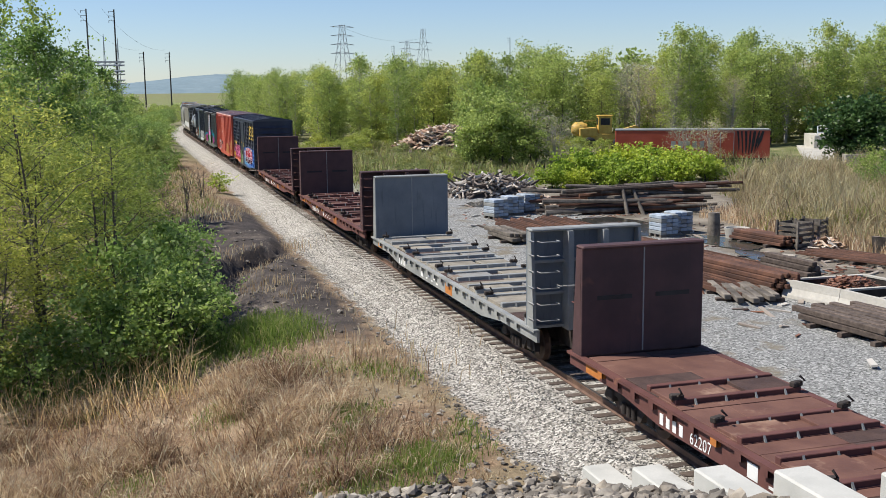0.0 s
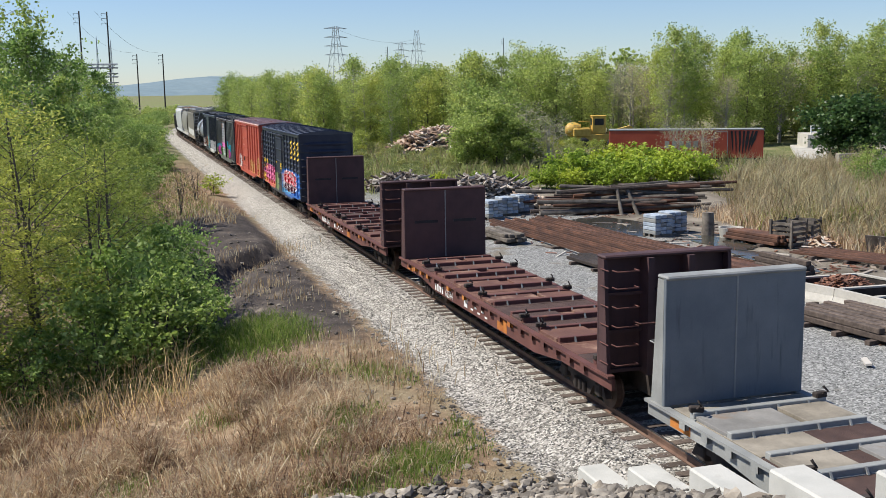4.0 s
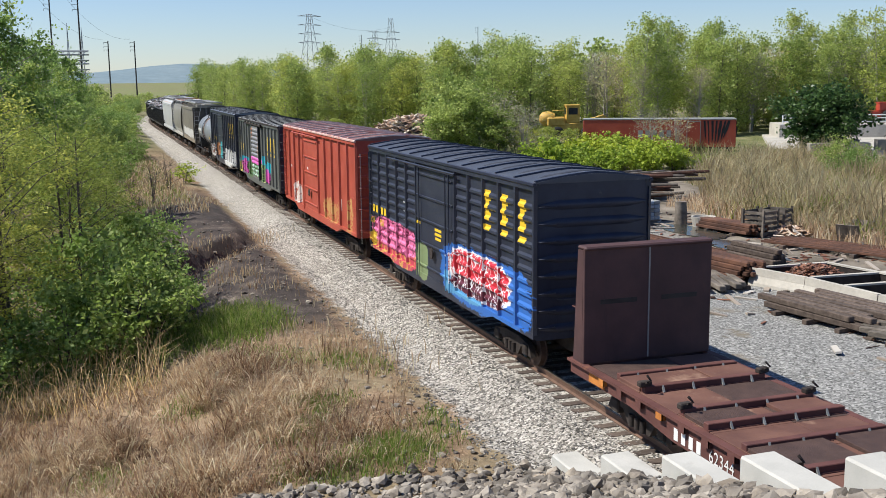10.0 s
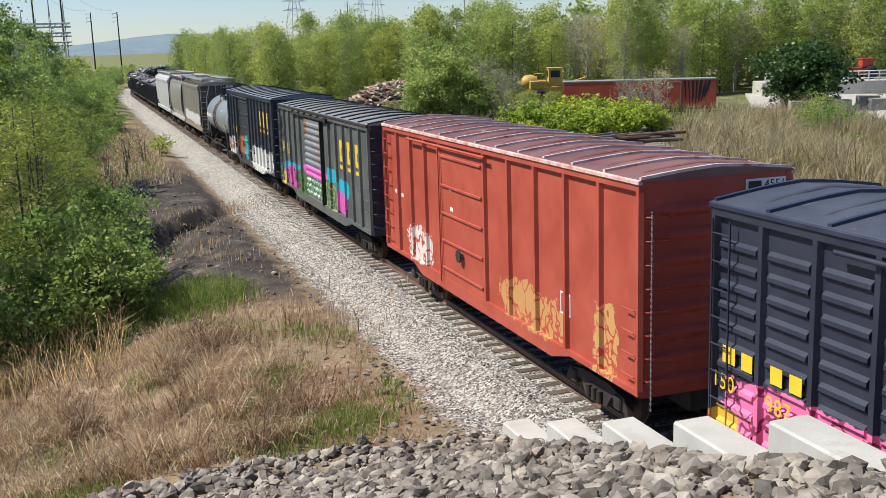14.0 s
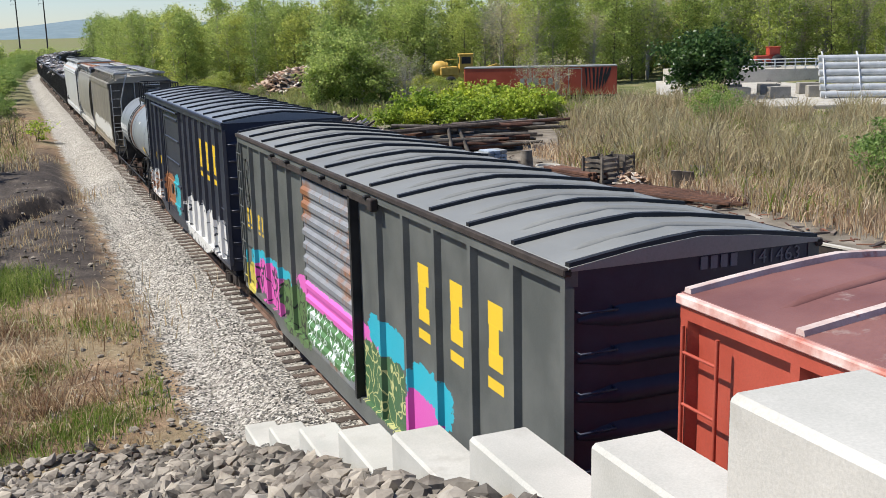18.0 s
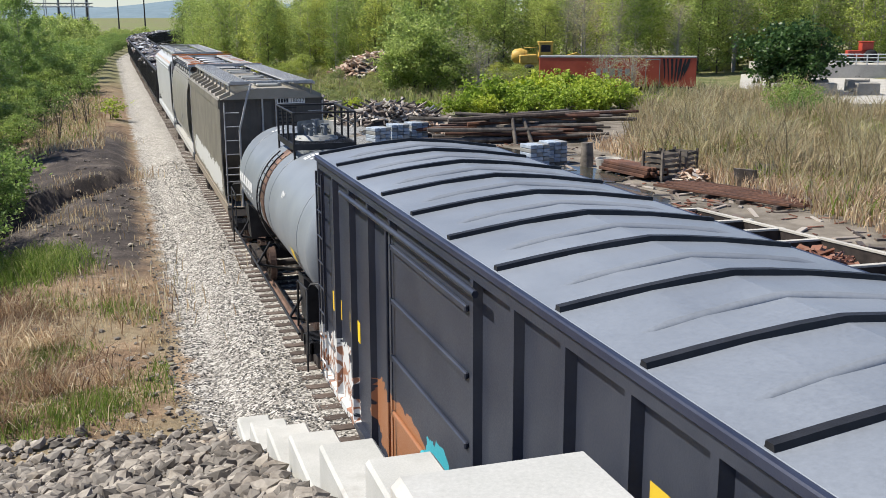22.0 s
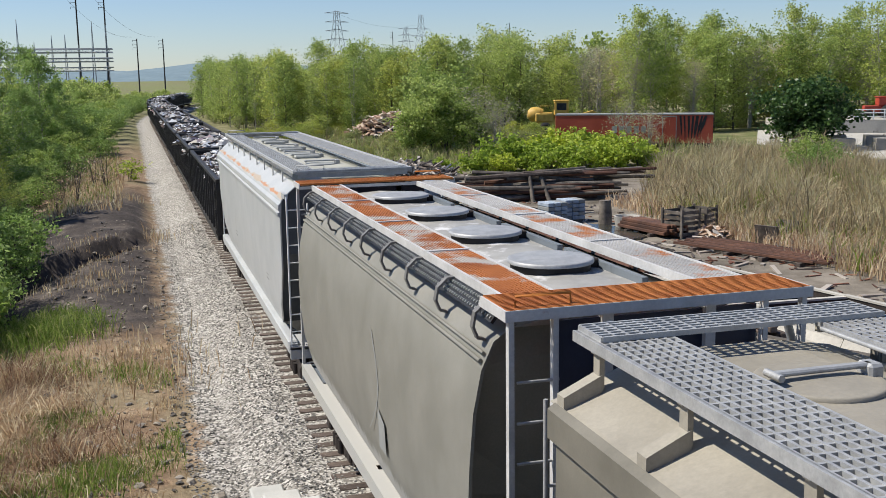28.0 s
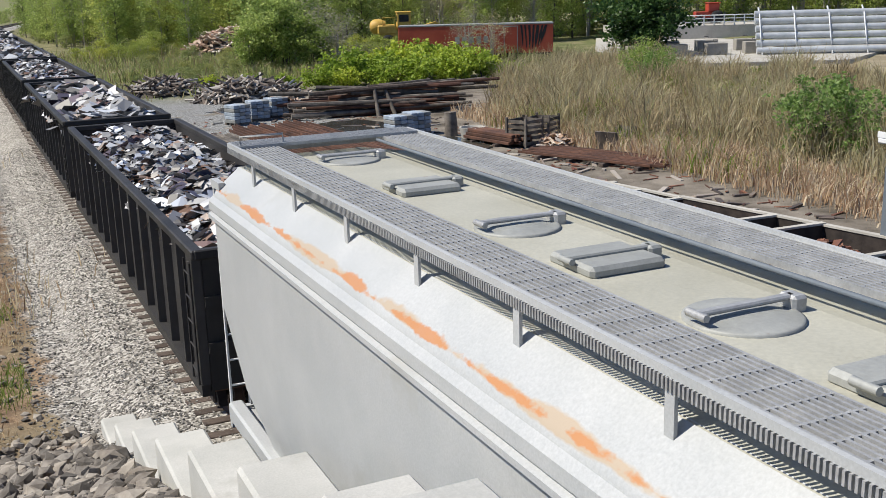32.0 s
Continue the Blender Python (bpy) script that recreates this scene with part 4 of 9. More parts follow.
def blue_marks(car):
    bars(car, M_YELLOW, "owner_mark", [(-1.48, -1.475, 13.95, 14.25, 2.35, 2.6), (-1.48, -1.475, 13.55, 13.8, 2.35, 2.6), (-1.48, -1.475, 12.9, 13.15, 2.35, 2.6), (-1.48, -1.475, 12.5, 12.75, 2.35, 2.6)])
    writing("150", 0.34, on_left(-1.508, 14.45, 1.95), M_YELLOW, car)
    writing("987", 0.34, on_left(-1.508, 13.2, 1.95), M_YELLOW, car)
    bars(car, M_WHITE, "data_panel", [(-1.425, -1.42, 10.25, 10.6, 2.2 + 0.28 * k, 2.32 + 0.28 * k) for k in range(4)])
    bars(car, M_YELLOW, "door_notice", [(-1.49, -1.486, 8.6, 9.0, 2.6, 2.68), (-1.49, -1.486, 6.6, 7.2, 2.45, 2.53), (-1.49, -1.486, 6.6, 7.2, 2.58, 2.66), (-1.49, -1.486, 6.65, 7.15, 2.32, 2.4), (-1.49, -1.486, 1.9, 2.2, 1.05, 1.1)])


CARS.append(box_wagon("box_wagon", 79.1, 14.6, 4.62, P_BLUE, P_BLUEROOF, M_NAVY, M_NAVY, "navy blue box wagon with ribbed sides and pink and red graffiti", (5.5, 9.05, "plug"), 1.15, louvres=True, ribs=12,
                      marks=[blue_marks]))


def red_marks(car):
    bars(car, M_WHITE, "end_plate", [(0.55, 1.35, 0.03, 0.036, 4.38, 4.58)])
    writing("4551", 0.2, on_end(0.92, 0.028, 4.41), M_BLACK, car)
    bars(car, M_BLACK, "owner_mark", [(0.6, 0.86, 0.026, 0.031, 4.42, 4.54)])
    bars(car, M_WHITE, "data_panel", [(-1.426, -1.42, 2.7, 2.73, 1.75, 2.2), (-1.426, -1.42, 3.1, 3.13, 1.75, 2.2), (-1.425, -1.421, 2.73, 3.1, 1.75, 1.79), (-1.425, -1.421, 2.73, 3.1, 2.16, 2.2)])
    bars(car, M_WHITE, "small_marks", [(-1.49, -1.486, 9.1, 9.25, 3.4, 3.45), (-1.49, -1.486, 9.0, 9.2, 2.9, 3.0), (-1.425, -1.42, 13.9, 14.1, 2.75, 2.85), (-1.425, -1.42, 13.3, 13.5, 2.7, 2.8)])
    g = Geo()
    for k in range(34):
        g.tube([(-1.32, -0.10, 4.2 - k * 0.10), (-1.34, -0.12, 4.15 - k * 0.10), (-1.32, -0.10, 4.1 - k * 0.10)], 0.018, 4)
    part("brake_chain", g, M_GALV, car)


CARS.append(box_wagon("box_wagon", 95.7, 14.95, 4.68, P_RED, P_REDROOF, P_REDEND, P_REDSEAM, "faded red box wagon with scratched pale roof and peeling graffiti", (6.95, 9.95, "slide"), 1.25, eaverail=M_REDTRIM, ribs=12, rise=0.16, marks=[red_marks]))
def c3_marks(car):
    ring = [(14.45 + 0.24 * math.cos(a * math.pi / 14), 3.45 + 0.55 * math.sin(a * math.pi / 14)) for a in range(29)]
    writing("141463", 0.2, on_end(0.62, 0.028, 4.34), M_GREYDARK, car)
    bars(car, M_GREYDARK, "owner_mark", [(0.02 + 0.12 * k, 0.10 + 0.12 * k, 0.024, 0.03, 4.35, 4.48) for k in range(4)])
    part("emblem_ring", Geo().tube([(-1.424, y, z) for y, z in ring], 0.014, 4), M_BLACK, car, "thin black oval emblem")
    part("emblem_stroke", Geo().tube([(-1.424, 14.52, 3.75), (-1.424, 14.40, 3.35), (-1.424, 14.32, 3.12), (-1.424, 14.44, 3.05)], 0.012, 4), M_BLACK, car)


CARS.append(box_wagon("box_wagon", 112.4, 15.0, 4.5, P_C3, P_C3ROOF, M_NAVY, M_BLACK, "charcoal box wagon with rusty corrugated door and cyan pink graffiti", (6.6, 9.55, "corrugated"), 1.1, eaverail=M_TRUCK, ribs=13,
                      marks=[c3_marks]))


def c4_marks(car):
    writing("143147", 0.2, on_end(0.62, 0.028, 4.42), M_GREYDARK, car)
    bars(car, M_GREYDARK, "owner_mark", [(0.02 + 0.12 * k, 0.10 + 0.12 * k, 0.024, 0.03, 4.43, 4.56) for k in range(4)])
    bars(car, M_YELLOW, "owner_mark", [(-1.424, -1.42, 13.6, 13.85, 2.3, 2.6), (-1.424, -1.42, 13.2, 13.45, 2.3, 2.6), (-1.424, -1.42, 12.4, 12.65, 2.3, 2.6), (-1.424, -1.42, 12.0, 12.25, 2.3, 2.6)])
    bars(car, M_WHITE, "data_panel", [(-1.425, -1.42, 9.3, 9.45, 2.6, 2.8), (-1.425, -1.42, 9.3, 9.45, 2.95, 3.1)])


CARS.append(box_wagon("box_wagon", 129.1, 14.5, 4.6, P_C4, P_C4ROOF, M_NAVY, M_BLACK, "dark navy box wagon with ribbed roof and washed-out graffiti", (7.1, 10.05, "slide"), 1.0, eaverail=M_NAVY, ribs=11, marks=[c4_marks]))

# ---- tank wagon ----
P_TANK = mat("tank_grey", (0.165, 0.183, 0.198), (0.215, 0.235, 0.25), 0.8, 0.42, 0.0, 0.04, 40, ((0.33, 0.30, 0.27), 0.70, 0.9), None)


def grating(g, x0, x1, y0, y1, z, along="y", pitch=0.07, t=0.012, cross=0.35, h=0.03):
    """A walkway of bars with cross ties."""
    if along == "y":
        n = max(2, round((x1 - x0) / pitch))
        for k in range(n + 1):
            x = x0 + (x1 - x0) * k / n
            g.box(x - t, x + t, y0, y1, z - h, z)
        n = max(2, round((y1 - y0) / cross))
        for k in range(n + 1):
            y = y0 + (y1 - y0) * k / n
            g.box(x0, x1, y - t, y + t, z - h, z - 0.004)
    else:
        n = max(2, round((y1 - y0) / pitch))
        for k in range(n + 1):
            y = y0 + (y1 - y0) * k / n
            g.box(x0, x1, y - t, y + t, z - h, z)
        n = max(2, round((x1 - x0) / cross))
        for k in range(n + 1):
            x = x0 + (x1 - x0) * k / n
            g.box(x - t, x + t, y0, y1, z - h, z - 0.004)
    return g


def tank_wagon(y0, L):
    car = tagged(empty("tank_wagon", (0, y0, 0)), "blue-grey tank wagon with a railed valve platform on top", "tank wagon", "wagons of the train")
    r, cz, pc = 1.30, 2.52, 6.6
    rings = []
    a0, a1 = 0.42, L - 0.42
    for s in [0.0, 0.12, 0.3, 0.5, 0.7, 0.85, 0.95, 1.0]:
        rr = r * math.sqrt(max(0.0004, 1 - (1 - s) ** 2))
        rings.append((a0 + 0.62 * s, rr))
    rings += [(a0 + 0.62 + (a1 - a0 - 1.24) * k / 6, r) for k in range(1, 6)]
    for s in [1.0, 0.95, 0.85, 0.7, 0.5, 0.3, 0.12, 0.0]:
        rings.append((a1 - 0.62 * s, r * math.sqrt(max(0.0004, 1 - (1 - s) ** 2))))
    g = Geo().loft([[(rr * math.cos(2 * math.pi * j / 48), y, cz + rr * math.sin(2 * math.pi * j / 48)) for j in range(48)] for y, rr in rings])
    part("tank_shell", g, P_TANK, car)
    for y in (2.0, pc - 1.0, pc + 1.0, L - 2.0):
        g = Geo().loft([[((r + d) * math.cos(2 * math.pi * j / 48), y + u, cz + (r + d) * math.sin(2 * math.pi * j / 48)) for j in range(48)] for u, d in ((-0.03, 0.0), (-0.03, 0.006), (0.03, 0.006), (0.03, 0.0))], caps=False)
        part("weld_seam", g, P_TANK, car)
    part("centre_sill", Geo().box(-0.3, 0.3, 0.1, L - 0.1, 0.72, 1.15), M_BLACK, car)
    for y in (1.9, L - 1.9):
        g = Geo().prism([(-1.2, 1.0), (1.2, 1.0), (1.25, 1.9), (0.7, 1.4), (0, 1.25), (-0.7, 1.4), (-1.25, 1.9)], y - 0.3, y + 0.3)
        part("saddle", g, M_BLACK, car)
    for y in (0.02, L - 0.67):
        g = grating(Geo(), -1.4, 1.4, y, y + 0.65, 1.12, "x")
        g.box(-1.45, 1.45, y, y + 0.05, 0.9, 1.1).box(-1.45, 1.45, y + 0.6, y + 0.65, 0.9, 1.1)
        for x in (-1.42, 1.38):
            g.box(x, x + 0.04, y, y + 0.65, 0.9, 1.12)
        part("end_platform", g, M_BLACK, car)
    # end rails and side sill rails
    for y, s in ((0.15, 1), (L - 0.15, -1)):
        g = Geo()
        g.tube([(-1.45, y, 0.85), (-1.45, y, 2.05), (-1.38, y, 2.15), (1.38, y, 2.15), (1.45, y, 2.05), (1.45, y, 0.85)], 0.022, 6)
        g.tube([(-1.45, y + 0.1 * s, 0.5), (-1.45, y + 0.1 * s, 1.1)], 0.02, 5)
        for x in (-1.45, 1.45):
            g.tube([(x, y, 2.05), (x, y + 0.9 * s, 2.0), (x, y + 1.0 * s, 1.1)], 0.022, 6)
        part("hand_rail", g, M_BLACK, car)
    for sx in (-1, 1):
        g = Geo().tube([(1.48 * sx, 0.9, 1.02), (1.48 * sx, L - 0.9, 1.02)], 0.03, 6)
        for y in (2.0, pc, L - 2.0):
            g.tube([(1.48 * sx, y, 1.02), (1.15 * sx, y, 1.55)], 0.03, 6).tube([(1.48 * sx, y, 1.02), (0.4 * sx, y, 0.8)], 0.03, 6)
        part("side_rail", g, M_BLACK, car)
        # curved ladder that leads up to the platform
        g = Geo()
        for yy in (pc - 0.22, pc + 0.22):
            g.tube([(sx * (r + 0.1) * math.cos(a), yy, cz + (r + 0.1) * math.sin(a)) for a in [radians(-62 + 9 * k) for k in range(14)]], 0.02, 5)
        for k in range(16):
            a = radians(-58 + 7.2 * k)
            g.tube([(sx * (r + 0.1) * math.cos(a), pc - 0.22, cz + (r + 0.1) * math.sin(a)), (sx * (r + 0.1) * math.cos(a), pc + 0.22, cz + (r + 0.1) * math.sin(a))], 0.014, 5)
        part("side_ladder", g, M_BLACK, car)
        g = Geo().loft([[((r + d) * math.cos(a), pc + u, cz + (r + d) * math.sin(a)) for u, d in ((-0.3, 0.012), (0.3, 0.012), (0.3, 0.0), (-0.3, 0.0))] for a in [radians(-60 + 10 * k) if sx > 0 else radians(240 - 10 * k) for k in range(15)]], smooth=True)
        part("wear_strip", g, M_RAIL, car, "rusty wear plate under the ladder")
    # platform
    px, py0, py1, pz = 0.70, pc - 1.1, pc + 1.1, 3.94
    pf = part("platform", grating(Geo(), -px, px, py0, py1, pz, "x", 0.06, 0.01, 0.3).box(-px, px, py0 - 0.02, py0 + 0.02, pz - 0.12, pz + 0.02).box(-px, px, py1 - 0.02, py1 + 0.02, pz - 0.12, pz + 0.02).box(-px - 0.02, -px + 0.02, py0, py1, pz - 0.12, pz + 0.02).box(px - 0.02, px + 0.02, py0, py1, pz - 0.12, pz + 0.02), M_BLACK, car)
    g = Geo()
    for x in (-px, px):
        for y in (py0, py1):
            g.tube([(x * 0.98, y, 3.45), (x, y, pz + 0.70)], 0.028, 6)
        g.tube([(x, py0, pz + 0.70), (x, py1, pz + 0.70)], 0.026, 6)
        g.tube([(x, py0, pz + 0.4), (x, py1, pz + 0.4)], 0.018, 5) if x > 0 else None
        for y in (pc - 0.35, pc + 0.35):
            g.tube([(x, y, pz), (x, y, pz + 0.70)], 0.026, 6)
    for y in (py0, py1):
        g.tube([(-px, y, pz + 0.70), (px, y, pz + 0.70)], 0.026, 6)
    part("guard_rail", g, M_BLACK, pf)
    hub = part("valve_housing", Geo().loft([[(rr * math.cos(2 * math.pi * j / 24), pc + rr * math.sin(2 * math.pi * j / 24), z) for j in range(24)] for rr, z in ((0.52, 3.70), (0.52, 3.97), (0.44, 3.97), (0.44, 4.02), (0.02, 4.03))]), M_GREYCAR, car)
    g = Geo()
    for j in range(9):
        a0_, a1_ = math.radians(-10 + 20 * j), math.radians(10 + 20 * j)
        p = [(0.42 * math.cos(a), pc + 0.42 * math.sin(a)) for a in (a0_, a1_)]
        g.add([(p[0][0], p[0][1], 4.01), (p[1][0], p[1][1], 4.01), (p[1][0], p[1][1], 4.33), (p[0][0], p[0][1], 4.33)], [(0, 1, 2, 3)])
    part("guard_shell", g, M_GREYCAR, hub)
    for x, y, hh in ((0.0, 0.0, 0.36), (-0.2, 0.12, 0.24), (0.2, -0.12, 0.26), (-0.15, -0.2, 0.18), (0.22, 0.2, 0.2)):
        g = Geo().tube([(x, pc + y, 4.01), (x, pc + y, 4.01 + hh)], 0.055, 8).tube([(x, pc + y, 4.05 + hh * 0.5), (x + 0.02, pc + y, 4.08 + hh * 0.5)], 0.10, 8)
        g.tube([(x - 0.1, pc + y, 4.02 + hh), (x + 0.1, pc + y, 4.02 + hh)], 0.02, 5)
        part("valve", g, M_GREYDARK, hub, "dull grey capped valve")
    for j in range(12):
        a = j * math.pi / 6
        part("bolt", Geo().tube([(0.48 * math.cos(a), pc + 0.48 * math.sin(a), 3.95), (0.48 * math.cos(a), pc + 0.48 * math.sin(a), 4.00)], 0.02, 6), M_GALV, hub)

    def shell_bars(name, mat_, spots):
        for y_, y2_, ang0, ang1 in spots:
            q = [[((r + 0.006) * math.cos(radians(a)), yy, cz + (r + 0.006) * math.sin(radians(a))) for a in (ang0, (ang0 + ang1) / 2, ang1)] for yy in (y_, y2_)]
            part(name, Geo().loft(q, closed=False, caps=False), mat_, car)

    y = L - 1.15
    shell_bars("owner_mark", M_WHITE, [(y - 0.42 * k - 0.30, y - 0.42 * k, 174, 185) for k in range(6)] + [(y - 0.42 * k - 0.26, y - 0.42 * k - 0.05, 190, 193) for k in range(6)])
    shell_bars("top_mark", M_WHITE, [(L - 1.85, L - 1.68, 112 - 4.4 * k, 109.4 - 4.4 * k) for k in range(4)] + [(pc - 1.75, pc - 1.5, 116 - 4 * k, 113.2 - 4 * k) for k in range(9)] + [(pc - 2.0, pc - 1.88, 112 - 4 * k, 109.2 - 4 * k) for k in range(6)])
    writing("10071", 0.22, Matrix.Translation((0.0, L - 1.86, cz + r + 0.03)) @ Matrix.Rotation(radians(10), 4, "Y"), M_WHITE, car)
    shell_bars("side_notice", M_WHITE, [(4.3 - 0.07 * k, 4.34 - 0.07 * k, 152, 156 + 2 * (k % 2)) for k in range(5)])
    shell_bars("hazard_panel", M_YELLOW, [(2.55, 2.95, 193, 205)])
    shell_bars("data_panel", M_TRUCK, [(1.95, 2.4, 192 + 2.6 * k, 193.6 + 2.6 * k) for k in range(6)])
    running_gear(car, L, 1.95)
    return car, y0


CARS.append(tank_wagon(145.0, 12.0))

# ---- covered hopper wagons ----
P_OLIVE = paint("hopper_olive", (0.125, 0.115, 0.09), (0.185, 0.17, 0.135), 0.65, streak=((0.09, 0.085, 0.07), 0.62), sprays=[((0.52, 0.52, 0.49), 8.2, 1.9, 2.9, 0.42, 4.2), ((0.52, 0.52, 0.49), 3.4, 1.85, 2.6, 0.45, 4.2)], low=((0.24, 0.20, 0.15), 1.25, 0.5))
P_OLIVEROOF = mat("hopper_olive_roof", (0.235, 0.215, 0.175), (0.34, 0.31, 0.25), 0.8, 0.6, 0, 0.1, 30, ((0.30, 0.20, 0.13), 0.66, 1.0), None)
# olive made darker for the end faces: their shade is in the colour
P_OLIVEEND = mat("hopper_shaded_end", (0.060, 0.055, 0.049), (0.105, 0.097, 0.083), 0.9, 0.75, 0, 0.1, 30, ((0.14, 0.125, 0.105), 0.62, 1.3), ((0.035, 0.032, 0.03), 0.56))
P_GREY2 = paint("hopper_grey", (0.185, 0.178, 0.15), (0.232, 0.222, 0.19), 0.55, stain=((0.34, 0.33, 0.30), 0.68, 0.5), low=((0.42, 0.41, 0.38), 1.55, 0.55))
P_WHITE3 = paint("hopper_white", (0.386, 0.396, 0.391), (0.446, 0.451, 0.442), 0.45, stain=((0.38, 0.38, 0.36), 0.62, 0.8), streak=((0.37, 0.36, 0.335), 0.64))
P_WHITEROOF = mat("hopper_white_roof", (0.36, 0.35, 0.285), (0.43, 0.42, 0.35), 0.9, 0.6, 0, 0.06, 30, ((0.44, 0.34, 0.22), 0.72, 1.6), None)
M_RUSTBOARD = mat("rusty_walkway", (0.26, 0.075, 0.02), (0.42, 0.145, 0.04), 1.1, 0.8, 0.1, 0.15, 30, ((0.42, 0.39, 0.36), 0.49, 1.5), None)
M_GREYBOARD = mat("greying_walkway", (0.34, 0.33, 0.32), (0.46, 0.45, 0.44), 1.1, 0.7, 0.2, 0.15, 30, ((0.40, 0.15, 0.05), 0.50, 1.2), None)
M_ROOFGREY = mat("scuffed_grey_roof", (0.27, 0.26, 0.235), (0.40, 0.39, 0.36), 1.4, 0.55, 0.1, 0.06, 30, ((0.66, 0.65, 0.63), 0.55, 2.2), None)
M_STRAP = mat("dull_steel_strap", (0.12, 0.115, 0.11), (0.19, 0.185, 0.175), 2, 0.6, 0.3, 0.08)
M_PALEEDGE = mat("pale_edge_angle", (0.44, 0.43, 0.41), (0.58, 0.57, 0.55), 2.5, 0.6, 0.1, 0.06, 30, ((0.34, 0.20, 0.12), 0.66, 2.0), None)
M_RUSTEND = mat("orange_walkway", (0.36, 0.11, 0.025), (0.52, 0.19, 0.045), 1.6, 0.8, 0.05, 0.15)
# dark tone for the white hopper's ends, shade painted as colour
M_ENDDARK = mat("shade_blue_grey", (0.05, 0.055, 0.062), (0.10, 0.108, 0.118), 1.0, 0.7, 0, 0.1, 30, None, ((0.03, 0.03, 0.032), 0.56))
P_HATCH = mat("hatch_grey", (0.27, 0.275, 0.255), (0.36, 0.365, 0.34), 2, 0.55, 0.1, 0.1, 30, ((0.22, 0.15, 0.10), 0.66, 2.0))


def bloom_paint(base):
    """The white paint with patches of rust breaking out along the shoulder's lower edge."""
    m = base.copy()
    m.name = "hopper_white_rusting"
    nt = m.node_tree
    b = nt.nodes["Principled BSDF"]
    old = b.inputs["Base Color"].links[0].from_socket
    co = nt.nodes.new("ShaderNodeTexCoord").outputs["Object"]
    sep = nt.nodes.new("ShaderNodeSeparateXYZ")
    nt.links.new(co, sep.inputs[0])
    mr = nt.nodes.new("ShaderNodeMapRange")
    mr.inputs["From Min"].default_value, mr.inputs["From Max"].default_value = 4.19, 4.52
    nt.links.new(sep.outputs[2], mr.inputs["Value"])
    up = ramp(nt, mr.outputs[0], [(0.0, (0.2, 0.2, 0.2)), (0.35, (1, 1, 1)), (0.75, (0.25, 0.25, 0.25)), (1.0, (0, 0, 0))])
    for sc, th, colr in ((0.5, 0.38, (0.42, 0.33, 0.23)), (0.8, 0.44, (0.46, 0.20, 0.07))):
        n = noise_of(nt, stretch(nt, co, 1, 0.8, 1.6), sc * 2, 5, 0.65)
        n = mixed(nt, 1.0, n, up, "MULTIPLY")
        old = mixed(nt, ramp(nt, n, [(th, (0, 0, 0)), (th + 0.06, (0.9, 0.9, 0.9))]), old, colr)
    nt.links.new(old, b.inputs["Base Color"])
    return m


P_BLOOM = bloom_paint(P_WHITE3)


def curved_side(car, prof, y0, y1, sx, mat_, name="side_sheet", cut=0.0):
    """Side sheet from its outline; cut pulls the lower corners in, in a curve."""
    g = Geo()
    zs = [z for _, z in prof]
    lo, hi = zs[0], zs[-1]
    inset = lambda z: cut * max(0.0, 1 - (z - lo) / (0.62 * (hi - lo))) ** 1.6  # noqa: E731
    outer = [[(sx * w, y + (inset(z) if s == 0 else -inset(z)), z) for w, z in prof] for s, y in ((0, y0), (1, y1))]
    inner = [[(sx * (w - 0.03), y + (inset(z) if s == 0 else -inset(z)), z) for w, z in prof] for s, y in ((0, y0), (1, y1))]
    g.loft([outer[0], outer[1]], closed=False, caps=False)
    g.loft([inner[0], inner[1]], closed=False, caps=False, smooth=True)
    g.loft([outer[0], inner[0]], closed=False, caps=False, smooth=False)
    g.loft([outer[1], inner[1]], closed=False, caps=False, smooth=False)
    return part(name, g, mat_, car)


def hopper_common(car, L, body, dark, n_chute=3):
    g = Geo().box(-0.35, 0.35, 0.1, L - 0.1, 0.75, 1.1)
    for sx in (-1, 1):
        a, b = sorted((1.30 * sx, 1.46 * sx))
        g.box(a, b, 0.05, L - 0.05, 1.08, 1.3)
    part("underframe", g, body, car)
    for k in range(n_chute):
        yc = 3.6 + (L - 7.2) * k / max(1, n_chute - 1)
        w = (L - 7.2) / max(1, n_chute - 1) * 0.48
        g = Geo().loft([[(-1.3, yc - w, 1.3), (1.3, yc - w, 1.3), (1.3, yc + w, 1.3), (-1.3, yc + w, 1.3)], [(-0.4, yc - 0.3, 0.45), (0.4, yc - 0.3, 0.45), (0.4, yc + 0.3, 0.45), (-0.4, yc + 0.3, 0.45)]], smooth=False)
        part("outlet_chute", g, body, car)
    # end platforms with bracing
    for end in (0, 1):
        m = Matrix.Translation((0, 0 if not end else L, 0)) @ Matrix.Rotation(math.pi if end else 0, 4, "Z")
        g = Geo().box(-1.45, 1.45, 0.02, 0.12, 0.98, 1.25, m).box(-1.45, 1.45, 0.02, 1.2, 1.18, 1.22, m)
        part("end_sill", g, dark, car)
    running_gear(car, L, 1.9)


